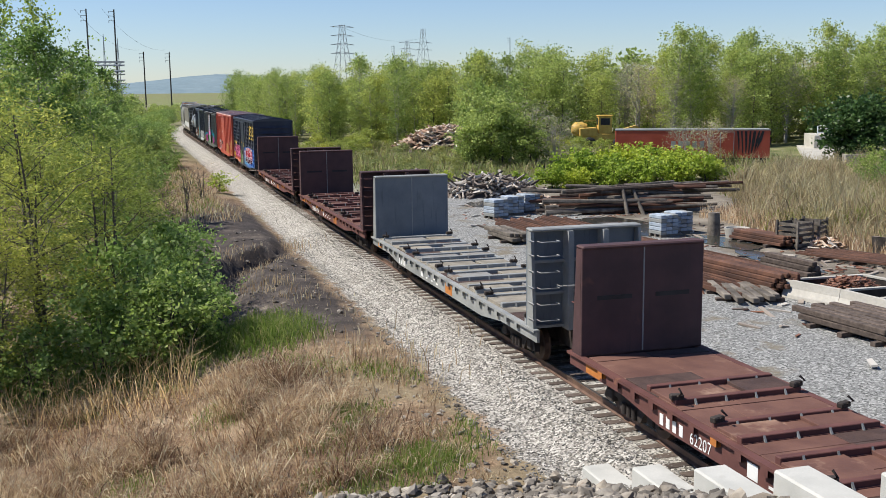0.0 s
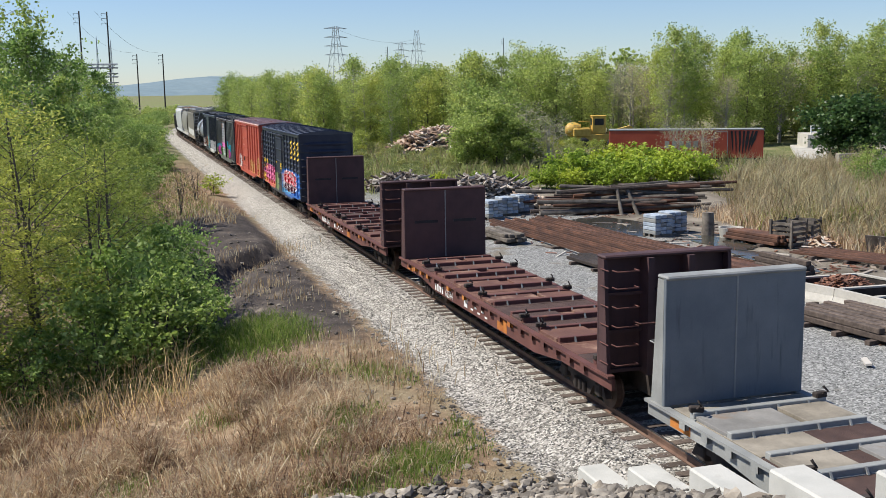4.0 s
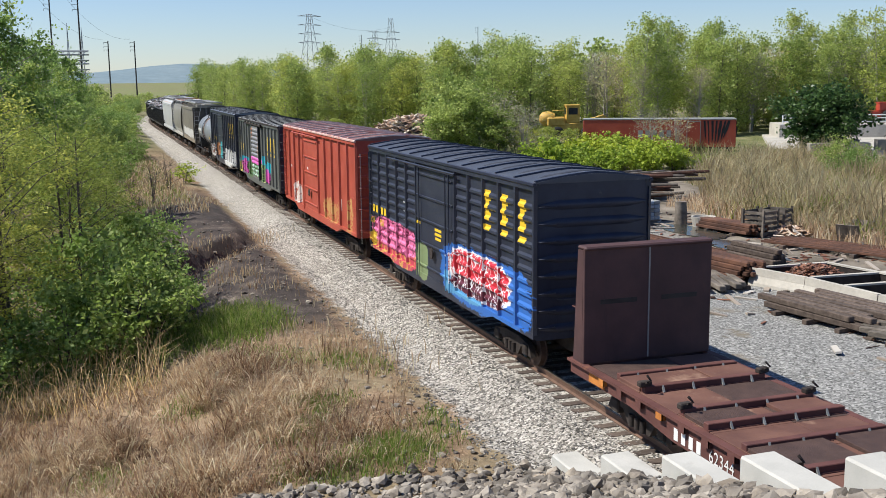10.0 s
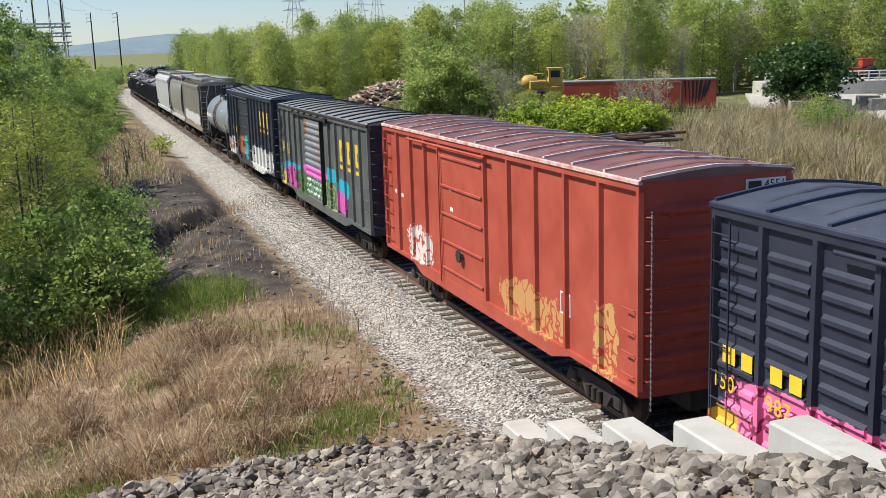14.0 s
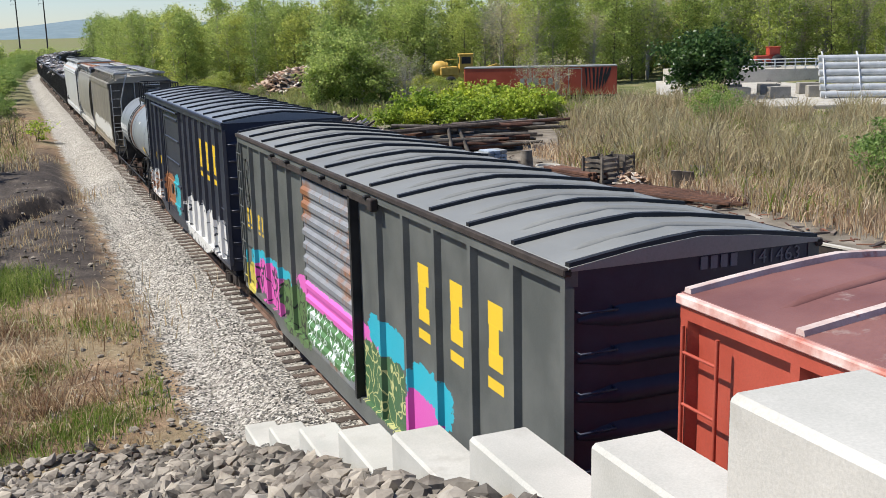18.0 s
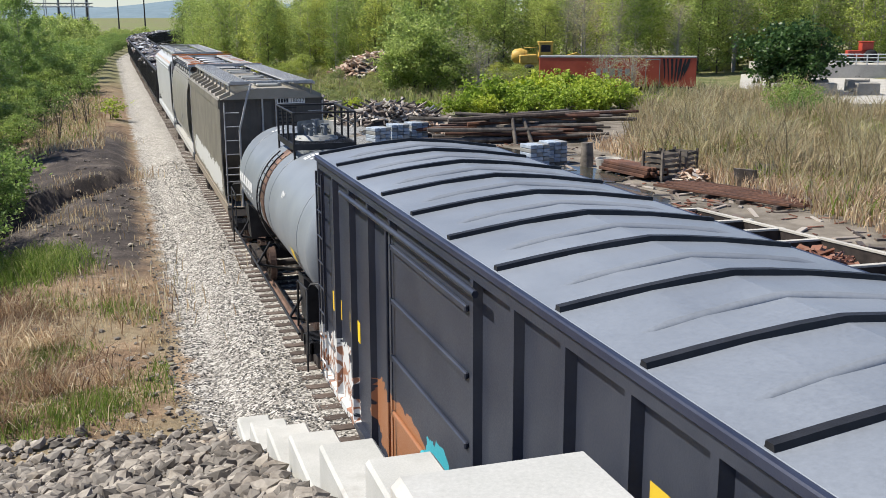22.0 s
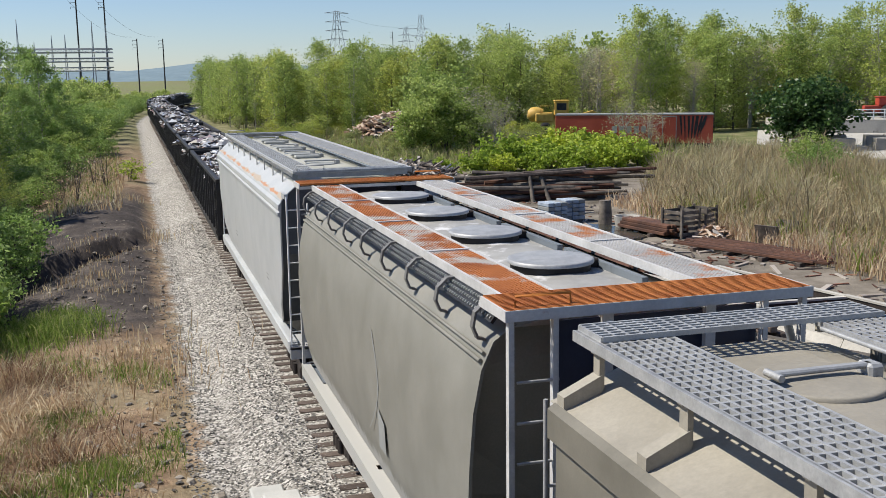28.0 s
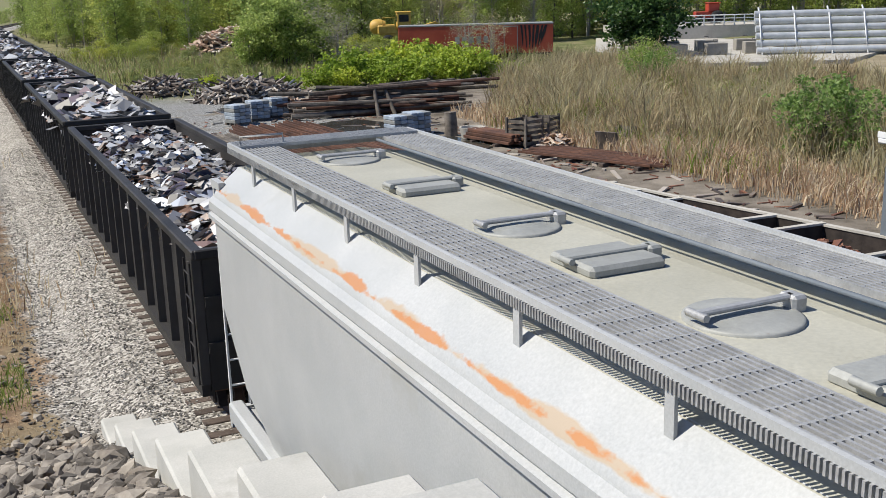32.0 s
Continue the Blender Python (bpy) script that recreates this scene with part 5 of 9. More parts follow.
def hatch(car, x, y, z, r, mat_, round_=True, bar=True):
    lift = 0.0 if bar else 0.09
    if round_:
        h = part("hatch", Geo().loft([[(x + rr * math.cos(2 * math.pi * j / 28), y + rr * math.sin(2 * math.pi * j / 28), zz) for j in range(28)] for rr, zz in ((r, z + lift), (r, z + 0.035 + lift), (r - 0.02, z + 0.045 + lift), (r - 0.06, z + 0.04 + lift), (r * 0.6, z + 0.06 + lift), (0.02, z + 0.065 + lift))]), mat_, car)
    else:
        h = part("hatch", Geo().bev(x - 0.33, x + 0.33, y - r, y + r, z, z + 0.1, 0.03), mat_, car)
    if not bar:
        part("gasket", Geo().loft([[(x + rr * math.cos(2 * math.pi * j / 28), y + rr * math.sin(2 * math.pi * j / 28), zz) for j in range(28)] for rr, zz in ((r - 0.035, z - 0.06), (r - 0.035, z + lift + 0.002))]), M_BLACK, h)
        part("clamp", Geo().bev(x + r - 0.06, x + r + 0.08, y - 0.06, y + 0.06, z - 0.05, z + 0.1, 0.015), M_TRUCK, h)
        return h
    g = Geo().bev(x - 0.38, x + 0.40, y - 0.035, y + 0.035, z + 0.09, z + 0.125, 0.012).bev(x + 0.34, x + 0.46, y - 0.08, y + 0.08, z - 0.02, z + 0.125, 0.02)
    g.tube([(x - 0.36, y - 0.09, z + 0.10), (x - 0.36, y + 0.09, z + 0.10)], 0.028, 6)
    part("lock_bar", g, M_GALV if round_ else mat_, h)
    return h


def olive_hopper(y0, L):
    car = tagged(empty("hopper_wagon", (0, y0, 0)), "dull olive covered hopper wagon with white scrawl on its side", "hopper wagon", "wagons of the train")
    prof = [(1.40, 1.2), (1.48, 1.6), (1.52, 2.6), (1.51, 4.36)]
    for sx in (-1, 1):
        curved_side(car, prof[:4], 0.45, L - 0.45, sx, P_OLIVE)
        part("side_stiffener", Geo().prism([(1.50 * sx, 4.08), (1.56 * sx, 4.12), (1.56 * sx, 4.34), (1.50 * sx, 4.38)], 0.4, L - 0.4), P_OLIVE, car)
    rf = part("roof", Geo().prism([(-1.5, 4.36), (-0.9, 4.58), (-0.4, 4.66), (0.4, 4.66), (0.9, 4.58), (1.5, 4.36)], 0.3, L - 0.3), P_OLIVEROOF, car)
    for sx in (-1, 1):
        a, b = sorted((0.64 * sx, 1.22 * sx))
        wk = part("walkway", grating(Geo(), a, b, 0.15, L - 0.15, 4.84, "y", 0.072, 0.011, 0.11, 0.04).box(sx * 1.24 - 0.015, sx * 1.24 + 0.015, 0.15, L - 0.15, 4.76, 4.84), M_GALV, car)
        n = 10
        for k in range(n):
            y = 0.5 + (L - 1.0) * k / (n - 1)
            g = Geo().box(*sorted((0.64 * sx, 1.25 * sx)), y - 0.03, y + 0.03, 4.75, 4.80).box(sx * 1.2 - 0.02, sx * 1.2 + 0.02, y - 0.05, y + 0.05, 4.45, 4.76)
            g.add([(sx * 1.2, y - 0.06, 4.60), (sx * 1.5, y - 0.06, 4.46), (sx * 1.5, y + 0.06, 4.46), (sx * 1.2, y + 0.06, 4.60), (sx * 1.2, y - 0.06, 4.46), (sx * 1.5, y - 0.06, 4.36), (sx * 1.5, y + 0.06, 4.36), (sx * 1.2, y + 0.06, 4.46)], [(0, 1, 2, 3), (4, 5, 6, 7), (0, 1, 5, 4), (2, 3, 7, 6), (1, 2, 6, 5), (0, 3, 7, 4)])
            part("walkway_bracket", g, P_OLIVEROOF, wk)
    for y, up in ((0.15, 1), (L - 0.55, -1)):
        part("cross_walkway", grating(Geo(), -1.2, 1.2, y, y + 0.4, 4.88, "x", 0.072, 0.011, 0.11, 0.04), M_GALV, car)
    for k in range(6):
        hatch(car, 0, 1.4 + (L - 2.8) * k / 5, 4.65, 0.44 if k % 2 else 0.32, P_HATCH if k % 2 == 0 else P_OLIVEROOF, bool(k % 2))
    part("lock_rod", Geo().tube([(0.6, 0.6, 4.8), (0.6, L - 0.6, 4.8)], 0.02, 5).tube([(-0.6, 0.6, 4.76), (-0.6, L - 0.6, 4.76)], 0.02, 5), M_GALV, car)
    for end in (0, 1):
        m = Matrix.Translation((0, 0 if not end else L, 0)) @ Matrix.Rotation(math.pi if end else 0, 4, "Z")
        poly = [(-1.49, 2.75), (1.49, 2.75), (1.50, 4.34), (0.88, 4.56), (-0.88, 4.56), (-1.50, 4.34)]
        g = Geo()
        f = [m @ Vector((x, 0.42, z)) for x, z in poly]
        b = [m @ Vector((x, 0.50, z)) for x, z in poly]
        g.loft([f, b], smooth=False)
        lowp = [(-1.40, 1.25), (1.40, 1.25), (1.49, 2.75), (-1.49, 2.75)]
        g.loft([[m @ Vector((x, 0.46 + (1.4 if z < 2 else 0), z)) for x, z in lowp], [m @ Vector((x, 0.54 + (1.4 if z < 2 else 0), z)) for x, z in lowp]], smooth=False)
        e = part("end_sheet", g, P_OLIVEEND, car, "olive end sheet with its shade painted in")
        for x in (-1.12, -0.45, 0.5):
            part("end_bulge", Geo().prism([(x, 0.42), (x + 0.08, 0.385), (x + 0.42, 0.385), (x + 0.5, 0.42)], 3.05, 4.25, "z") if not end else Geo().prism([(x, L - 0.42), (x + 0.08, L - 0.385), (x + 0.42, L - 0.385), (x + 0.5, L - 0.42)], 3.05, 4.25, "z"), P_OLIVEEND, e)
        g = Geo()
        for x in (-0.28, 0.12):
            g.tube([m @ Vector((x, 0.36, 3.3)), m @ Vector((x, 0.36, 4.5))], 0.03, 6)
        g.tube([m @ Vector((-0.62, 0.1, 4.82)), m @ Vector((-0.74, 0.08, 4.5)), m @ Vector((-1.0, 0.08, 3.5)), m @ Vector((-1.0, 0.08, 1.2))], 0.035, 6)
        g.tube([m @ Vector((-1.45, 0.1, 2.2)), m @ Vector((1.2, 0.1, 2.2))], 0.02, 5)
        part("hand_rail", g, M_GALV, e)
        for x0 in (-1.42, 1.02):
            g = Geo()
            for xx in (x0, x0 + 0.42):
                g.tube([m @ Vector((xx, 0.08, 1.0)), m @ Vector((xx, 0.08, 4.3 if abs(xx) > 1.2 else 2.6))], 0.02, 5)
            for k in range(8):
                g.tube([m @ Vector((x0, 0.08, 1.2 + 0.4 * k)), m @ Vector((x0 + 0.42, 0.08, 1.2 + 0.4 * k))], 0.015, 5)
            part("end_ladder", g, M_GALV, e)
        for x in (-1.05, 1.0):
            part("end_post", Geo().box(x, x + 0.06, 0.1, 0.2, 1.2, 2.4, m).box(x, x + 0.06, 0.1, 0.5, 2.35, 2.42, m), P_OLIVE, e)
    bars(car, M_WHITE, "end_plate", [(0.15, 0.98, 0.372, 0.38, 4.20, 4.38)])
    writing("18037", 0.165, on_end(0.535, 0.370, 4.235), M_BLACK, car)
    bars(car, M_BLACK, "owner_mark", [(0.19 + 0.08 * k, 0.25 + 0.08 * k, 0.366, 0.371, 4.23, 4.35) for k in range(4)])
    bars(car, M_BLACK, "end_notice", [(0.18, 0.18 + w, 0.376, 0.384, 4.06 - 0.11 * k, 4.10 - 0.11 * k) for k, w in enumerate((0.55, 0.4, 0.5, 0.45, 0.68, 0.5, 0.6))])
    hopper_common(car, L, P_OLIVE, P_OLIVE, 3)
    return car, y0


def grey_hopper(y0, L):
    car = tagged(empty("hopper_wagon", (0, y0, 0)), "round-sided grey hopper wagon with orange rusty walkways", "hopper wagon", "wagons of the train")
    prof = [(1.22, 1.25), (1.40, 1.6), (1.52, 2.1), (1.56, 2.7), (1.56, 3.2), (1.52, 3.7), (1.44, 4.1), (1.32, 4.36), (1.12, 4.5)]
    for sx in (-1, 1):
        curved_side(car, prof, 0.75, L - 0.75, sx, P_GREY2, cut=0.5)
    part("roof", Geo().prism([(-1.13, 4.49), (-0.6, 4.60), (0, 4.64), (0.6, 4.60), (1.13, 4.49)], 0.7, L - 0.7, smooth=True), M_ROOFGREY, car)
    for end in (0, 1):
        m = Matrix.Translation((0, 0 if not end else L, 0)) @ Matrix.Rotation(math.pi if end else 0, 4, "Z")
        full = [(-w, z) for w, z in prof] + [(w, z) for w, z in reversed(prof)]
        g = Geo().loft([[m @ Vector((x * 0.98, 0.9 + 1.3 * max(0, (3.4 - z) / 2.2), z)) for x, z in full], [m @ Vector((x * 0.98, 0.95 + 1.3 * max(0, (3.4 - z) / 2.2), z)) for x, z in full]], smooth=False)
        e = part("end_sheet", g, P_GREY2, car)
        g = Geo()
        for x in (-1.44, -1.04, 1.39, 0.99):
            g.box(x, x + 0.05, 0.03, 0.10, 1.2, 4.72, m)
        for x in (-0.55, 0.45):
            g.box(x, x + 0.1, 0.1, 0.2, 1.2, 4.7, m)
        part("end_frame", g, M_PALEEDGE, e)
        part("end_screen", Geo().box(-1.0, 1.0, 0.16, 0.2, 3.3, 4.66, m), M_NAVY, e)
        g = Geo()
        for k in range(9):
            for x0, x1 in ((-1.36, -0.98), (0.98, 1.36)):
                g.tube([m @ Vector((x0, 0.05, 1.3 + 0.36 * k)), m @ Vector((x1, 0.05, 1.3 + 0.36 * k))], 0.015, 5)
        part("end_ladder", g, M_GALV, e)
        part("end_walkway", grating(Geo(), -1.45, 1.45, 0.02 if not end else L - 0.65, 0.65 if not end else L - 0.02, 4.82, "x", 0.045, 0.009, 0.075, 0.03), M_RUSTEND, car, "orange rusty steel grating across the end")
        g = Geo().box(-1.48, 1.48, 0.0, 0.02, 4.72, 4.815, m).box(-1.48, 1.48, 0.66, 0.68, 4.72, 4.77, m)
        for x in (-1.48, 1.46):
            g.box(x, x + 0.02, 0.02, 0.66, 4.72, 4.815, m)
        part("walkway_edge", g, M_PALEEDGE, e)
        g = Geo().tube([m @ Vector((-1.35, 0.12, 4.82)), m @ Vector((-1.35, 0.12, 4.91)), m @ Vector((-0.85, 0.12, 4.91)), m @ Vector((-0.85, 0.12, 4.82))], 0.015, 5)
        part("grab_iron", g, M_ORANGERUST, e)
    for sx in (-1, 1):
        a, b = sorted((0.75 * sx, 1.22 * sx))
        wk = part("walkway", grating(Geo(), a, b, 0.72, L - 0.72, 4.78, "y", 0.036, 0.007, 0.075, 0.03), M_RUSTBOARD if sx < 0 else M_GREYBOARD, car, "rusty steel grating walkway")
        for xe in (a - 0.02, b + 0.02):
            part("edge_angle", Geo().box(xe - 0.018, xe + 0.018, 0.72, L - 0.72, 4.70, 4.79), M_PALEEDGE, wk)
        for k in range(1, 4):
            y = 0.72 + (L - 1.44) * k / 4
            part("joint_plate", Geo().box(a - 0.04, b + 0.04, y - 0.025, y + 0.025, 4.776, 4.793), M_PALEEDGE, wk)
        slope = [(1.25, 4.70), (1.36, 4.55), (1.335, 4.53), (1.225, 4.68)]
        part("guard_plate", Geo().prism([(sx * x, z) for x, z in (slope if sx > 0 else slope[::-1])], 0.72, L - 0.72, "y"), M_BLACK, wk)
        g = Geo()
        y, row = 0.76, 0
        while y < L - 0.76:
            for u in ((0.40,) if row % 2 else (0.12, 0.70)):
                x, z = 1.265 + 0.10 * u, 4.685 - 0.15 * u
                g.tube([(sx * x, y, z), (sx * (x + 0.014), y, z + 0.010)], 0.016, 5)
            y += 0.036
            row += 1
        part("guard_mesh", g, M_GREYCAR, wk)
        for k in range(9):
            y = 0.95 + (L - 1.9) * k / 8
            path = [(1.20, 4.70), (1.33, 4.69), (1.43, 4.60), (1.455, 4.47), (1.41, 4.36), (1.34, 4.34)]
            rings = []
            for (u0, w0), (u1, w1), (u2, w2) in zip(path[:1] + path[:-1], path, path[1:] + path[-1:]):
                q = 0.012 / math.hypot(u2 - u0, w2 - w0)
                nu, nw = (w2 - w0) * q, (u0 - u2) * q
                rings.append([(sx * (u1 + a_ * nu), y + b_ * 0.04, w1 + a_ * nw) for a_, b_ in ((-1, -1), (1, -1), (1, 1), (-1, 1))])
            g = Geo().loft(rings, smooth=False)
            part("walkway_bracket", g, M_STRAP, wk)
        part("side_rib", Geo().tube([(sx * 1.43, 0.8, 4.18), (sx * 1.43, L - 0.8, 4.18)], 0.022, 6), P_GREY2, car)
        part("side_rib", Geo().tube([(sx * 1.40, 0.8, 4.25), (sx * 1.40, L - 0.8, 4.25)], 0.018, 6), P_GREY2, car)
    for k in range(4):
        y = 2.6 + 2.2 * k
        hatch(car, 0, y, 4.61, 0.48, M_GALV, True, False)
        part("roof_rail", Geo().box(0.55, 0.62, y - 1.1, y + 0.9, 4.60, 4.68), M_GREYDARK, car)
    g = Geo().loft([[(-1.553, 4.45, 2.1), (-1.571, 4.45, 2.62)], [(-1.553, 4.1, 2.1), (-1.571, 4.1, 2.5)]], closed=False, caps=False, smooth=False)
    part("pale_placard", g, M_GREYCAR, car)
    arc = [(4.95 - 0.5 * math.sin(0.5 * k), 2.2 + 0.22 * k) for k in range(7)]
    at = lambda z: -1.565 if z < 3.2 else -1.565 + 0.075 * (z - 3.2)  # noqa: E731
    part("paint_scuff", Geo().loft([[(at(z), y, z), (at(z), y - 0.05, z + 0.02)] for y, z in arc], closed=False, caps=False), M_GREYCAR, car, "long pale curved scuff")
    hopper_common(car, L, P_GREY2, M_GREYDARK, 2)
    return car, y0


def white_hopper(y0, L):
    car = tagged(empty("hopper_wagon", (0, y0, 0)), "long white covered hopper wagon with rust blooms and steel walkways", "hopper wagon", "wagons of the train")
    prof = [(1.34, 1.3), (1.46, 1.9), (1.51, 2.8), (1.52, 3.98)]
    shoulder = [(1.52, 3.98), (1.51, 4.2), (1.46, 4.3), (1.15, 4.56)]
    for sx in (-1, 1):
        curved_side(car, prof, 0.4, L - 0.4, sx, P_WHITE3, cut=1.5)
        curved_side(car, shoulder, 0.35, L - 0.35, sx, P_BLOOM, "shoulder_sheet")
        g = Geo().prism([(1.50 * sx, 3.92), (1.575 * sx, 3.95), (1.575 * sx, 4.0), (1.53 * sx, 4.02), (1.56 * sx, 4.06), (1.555 * sx, 4.16), (1.50 * sx, 4.22)], 0.3, L - 0.3)
        part("side_stiffener", g, P_WHITE3, car)
        a, b = sorted((1.28 * sx, 1.48 * sx))
        part("side_sill", Geo().bev(a, b, 0.1, L - 0.1, 1.12, 1.36, 0.03), P_WHITE3, car)
    part("roof", Geo().prism([(-1.16, 4.55), (-0.5, 4.66), (0.5, 4.66), (1.16, 4.55)], 0.35, L - 0.35), P_WHITEROOF, car)
    for sx in (-1, 1):
        a, b = sorted((0.72 * sx, 1.2 * sx))
        wk = part("walkway", grating(Geo(), a, b, 0.2, L - 0.2, 4.82, "y", 0.05, 0.009, 0.2, 0.05), M_GALV, car, "galvanised grating walkway along the roof")
        part("edge_angle", Geo().box(sx * 1.225 - 0.018, sx * 1.225 + 0.018, 0.2, L - 0.2, 4.80, 4.85), P_WHITE3, wk)
        g = Geo()
        y = 0.25
        while y < L - 0.25:
            g.box(sx * 1.25 - 0.008, sx * 1.25 + 0.008, y, y + 0.016, 4.73, 4.80)
            y += 0.034
        part("toe_mesh", g, M_GALV, wk)
        for k in range(9):
            y = 1.82 + 1.57 * k
            g = Geo().box(*sorted((0.74 * sx, 1.24 * sx)), y - 0.035, y + 0.035, 4.74, 4.78).box(sx * 1.235 - 0.012, sx * 1.235 + 0.012, y - 0.04, y + 0.04, 4.45, 4.80)
            part("walkway_bracket", g, P_WHITE3, wk)
    for y in (0.15, L - 0.6):
        part("cross_walkway", grating(Geo(), -1.2, 1.2, y, y + 0.45, 4.85, "x", 0.05, 0.012, 0.3, 0.04), M_GALV, car)
        g = Geo().tube([(-1.15, y + 0.1, 4.85), (-1.15, y + 0.1, 4.95), (-0.6, y + 0.1, 4.95), (-0.6, y + 0.1, 4.85)], 0.015, 5)
        part("grab_iron", g, M_GALV, car)
    for k, y in enumerate((1.6, 3.95, 6.1, 7.4, 8.9, 10.27, 12.3, 14.45)):
        hatch(car, -0.02, y, 4.64, 0.38 if k % 2 else 0.30, P_HATCH, bool(k % 2))
    g = Geo().tube([(0.62, 0.6, 4.78), (0.62, L - 0.6, 4.78)], 0.022, 5)
    part("lock_rod", g, M_GREYDARK, car)
    for end in (0, 1):
        m = Matrix.Translation((0, 0 if not end else L, 0)) @ Matrix.Rotation(math.pi if end else 0, 4, "Z")
        poly = [(-1.49, 3.1), (1.49, 3.1), (1.50, 4.2), (1.14, 4.54), (-1.14, 4.54), (-1.50, 4.2)]
        g = Geo().loft([[m @ Vector((x, 0.5, z)) for x, z in poly], [m @ Vector((x, 0.56, z)) for x, z in poly]], smooth=False)
        lowp = [(-1.34, 1.3), (1.34, 1.3), (1.49, 3.1), (-1.49, 3.1)]
        g.loft([[m @ Vector((x, 0.52 + (1.6 if z < 2 else 0), z)) for x, z in lowp], [m @ Vector((x, 0.58 + (1.6 if z < 2 else 0), z)) for x, z in lowp]], smooth=False)
        e = part("end_sheet", g, M_ENDDARK, car, "end sheet with its shade painted dark grey")
        for x0 in (-1.42, 1.0):
            g = Geo()
            for xx in (x0, x0 + 0.42):
                g.tube([m @ Vector((xx, 0.06, 1.0)), m @ Vector((xx, 0.06, 4.35 if abs(xx) > 1.2 else 4.2))], 0.02, 5)
            for k in range(9):
                g.tube([m @ Vector((x0, 0.06, 1.2 + 0.36 * k)), m @ Vector((x0 + 0.42, 0.06, 1.2 + 0.36 * k))], 0.014, 5)
            part("end_ladder", g, M_WHITE, e)
        part("end_fascia", Geo().box(-1.15, 1.15, 0.20, 0.24, 4.70, 4.80, m), M_GALV, e)
        part("end_notice", Geo().box(-0.8, -0.3, 0.49, 0.497, 4.0, 4.06, m).box(-0.78, -0.34, 0.49, 0.497, 3.86, 3.92, m), M_BLACK, e)
        part("end_post", Geo().box(-1.46, -1.38, 0.08, 0.5, 4.3, 4.4, m).box(1.38, 1.46, 0.08, 0.5, 4.3, 4.4, m).box(-1.2, 1.2, 0.1, 0.2, 1.3, 1.9, m), P_WHITE3, e)
    bars(car, M_BLACK, "side_mark", [(-1.488, -1.482, L - 1.7 - 0.17 * k, L - 1.58 - 0.17 * k, 2.55, 2.72) for k in range(4)] + [(-1.475, -1.468, L - 1.7 - 0.13 * k, L - 1.62 - 0.13 * k, 2.2, 2.36) for k in range(6)])
    bars(car, M_GREYCAR, "data_panel", [(-1.478, -1.47, L - 5.6, L - 5.2, 2.1 + 0.1 * k, 2.13 + 0.1 * k) for k in range(4)] + [(-1.478, -1.47, 3.0, 3.4, 2.1 + 0.1 * k, 2.13 + 0.1 * k) for k in range(4)])
    hopper_common(car, L, P_WHITE3, P_WHITE3, 4)
    return car, y0


CARS.append(olive_hopper(158.05, 12.15))
CARS.append(grey_hopper(170.9, 11.5))
CARS.append(white_hopper(183.8, 15.75))

# ---- scrap wagons ----
M_GON = paint("gondola_black", (0.018, 0.017, 0.017), (0.04, 0.037, 0.035), 0.6, streak=((0.075, 0.05, 0.04), 0.62))
M_GONIN = mat("gondola_rust", (0.10, 0.055, 0.035), (0.17, 0.095, 0.06), 1.2, 0.8, 0, 0.2)
M_SCRAP = bpy.data.materials.new("scrap_metal")


def scrap_material(m, stops, metal=0.35):
    m.use_nodes = True
    nt = m.node_tree
    b = nt.nodes["Principled BSDF"]
    g = nt.nodes.new("ShaderNodeNewGeometry")
    nt.links.new(ramp(nt, g.outputs["Random Per Island"], stops), b.inputs["Base Color"])
    b.inputs["Roughness"].default_value, b.inputs["Metallic"].default_value = 0.6, metal


scrap_material(M_SCRAP, [(0.0, (0.10, 0.09, 0.085)), (0.25, (0.30, 0.30, 0.30)), (0.5, (0.46, 0.46, 0.46)), (0.62, (0.60, 0.62, 0.64)), (0.7, (0.10, 0.14, 0.24)), (0.78, (0.17, 0.09, 0.06)), (0.9, (0.35, 0.33, 0.30)), (1.0, (0.06, 0.06, 0.06))])


def shards(R, n, x0, x1, y0, y1, z, heap, s0, s1):
    """Bent flat scraps, strewn on a heap."""
    v, f = [], []
    for _ in range(n):
        x, y = R.uniform(x0, x1), R.uniform(y0, y1)
        u = (x - (x0 + x1) / 2) / ((x1 - x0) / 2)
        zz = z + heap * (1 - u * u) * (0.75 + 0.4 * noise.noise(Vector((x, y * 0.7, 1)))) + R.uniform(-0.06, 0.06)
        m = Matrix.Translation((x, y, zz)) @ Euler((R.uniform(-0.7, 0.7), R.uniform(-0.7, 0.7), R.uniform(0, 6.3))).to_matrix().to_4x4()
        a, b, c = R.uniform(s0, s1), R.uniform(s0, s1) * 0.5, R.uniform(0.0, 0.35) * s1
        k = len(v)
        v += [m @ Vector(p) for p in ((-a, -b, 0), (0, -b * 1.1, c), (a, -b * 0.8, 0), (a * 0.9, b, 0.02), (0, b, c * 0.8), (-a * 1.1, b * 0.9, 0))]
        f += [(k, k + 1, k + 4, k + 5), (k + 1, k + 2, k + 3, k + 4)]
    return v, f


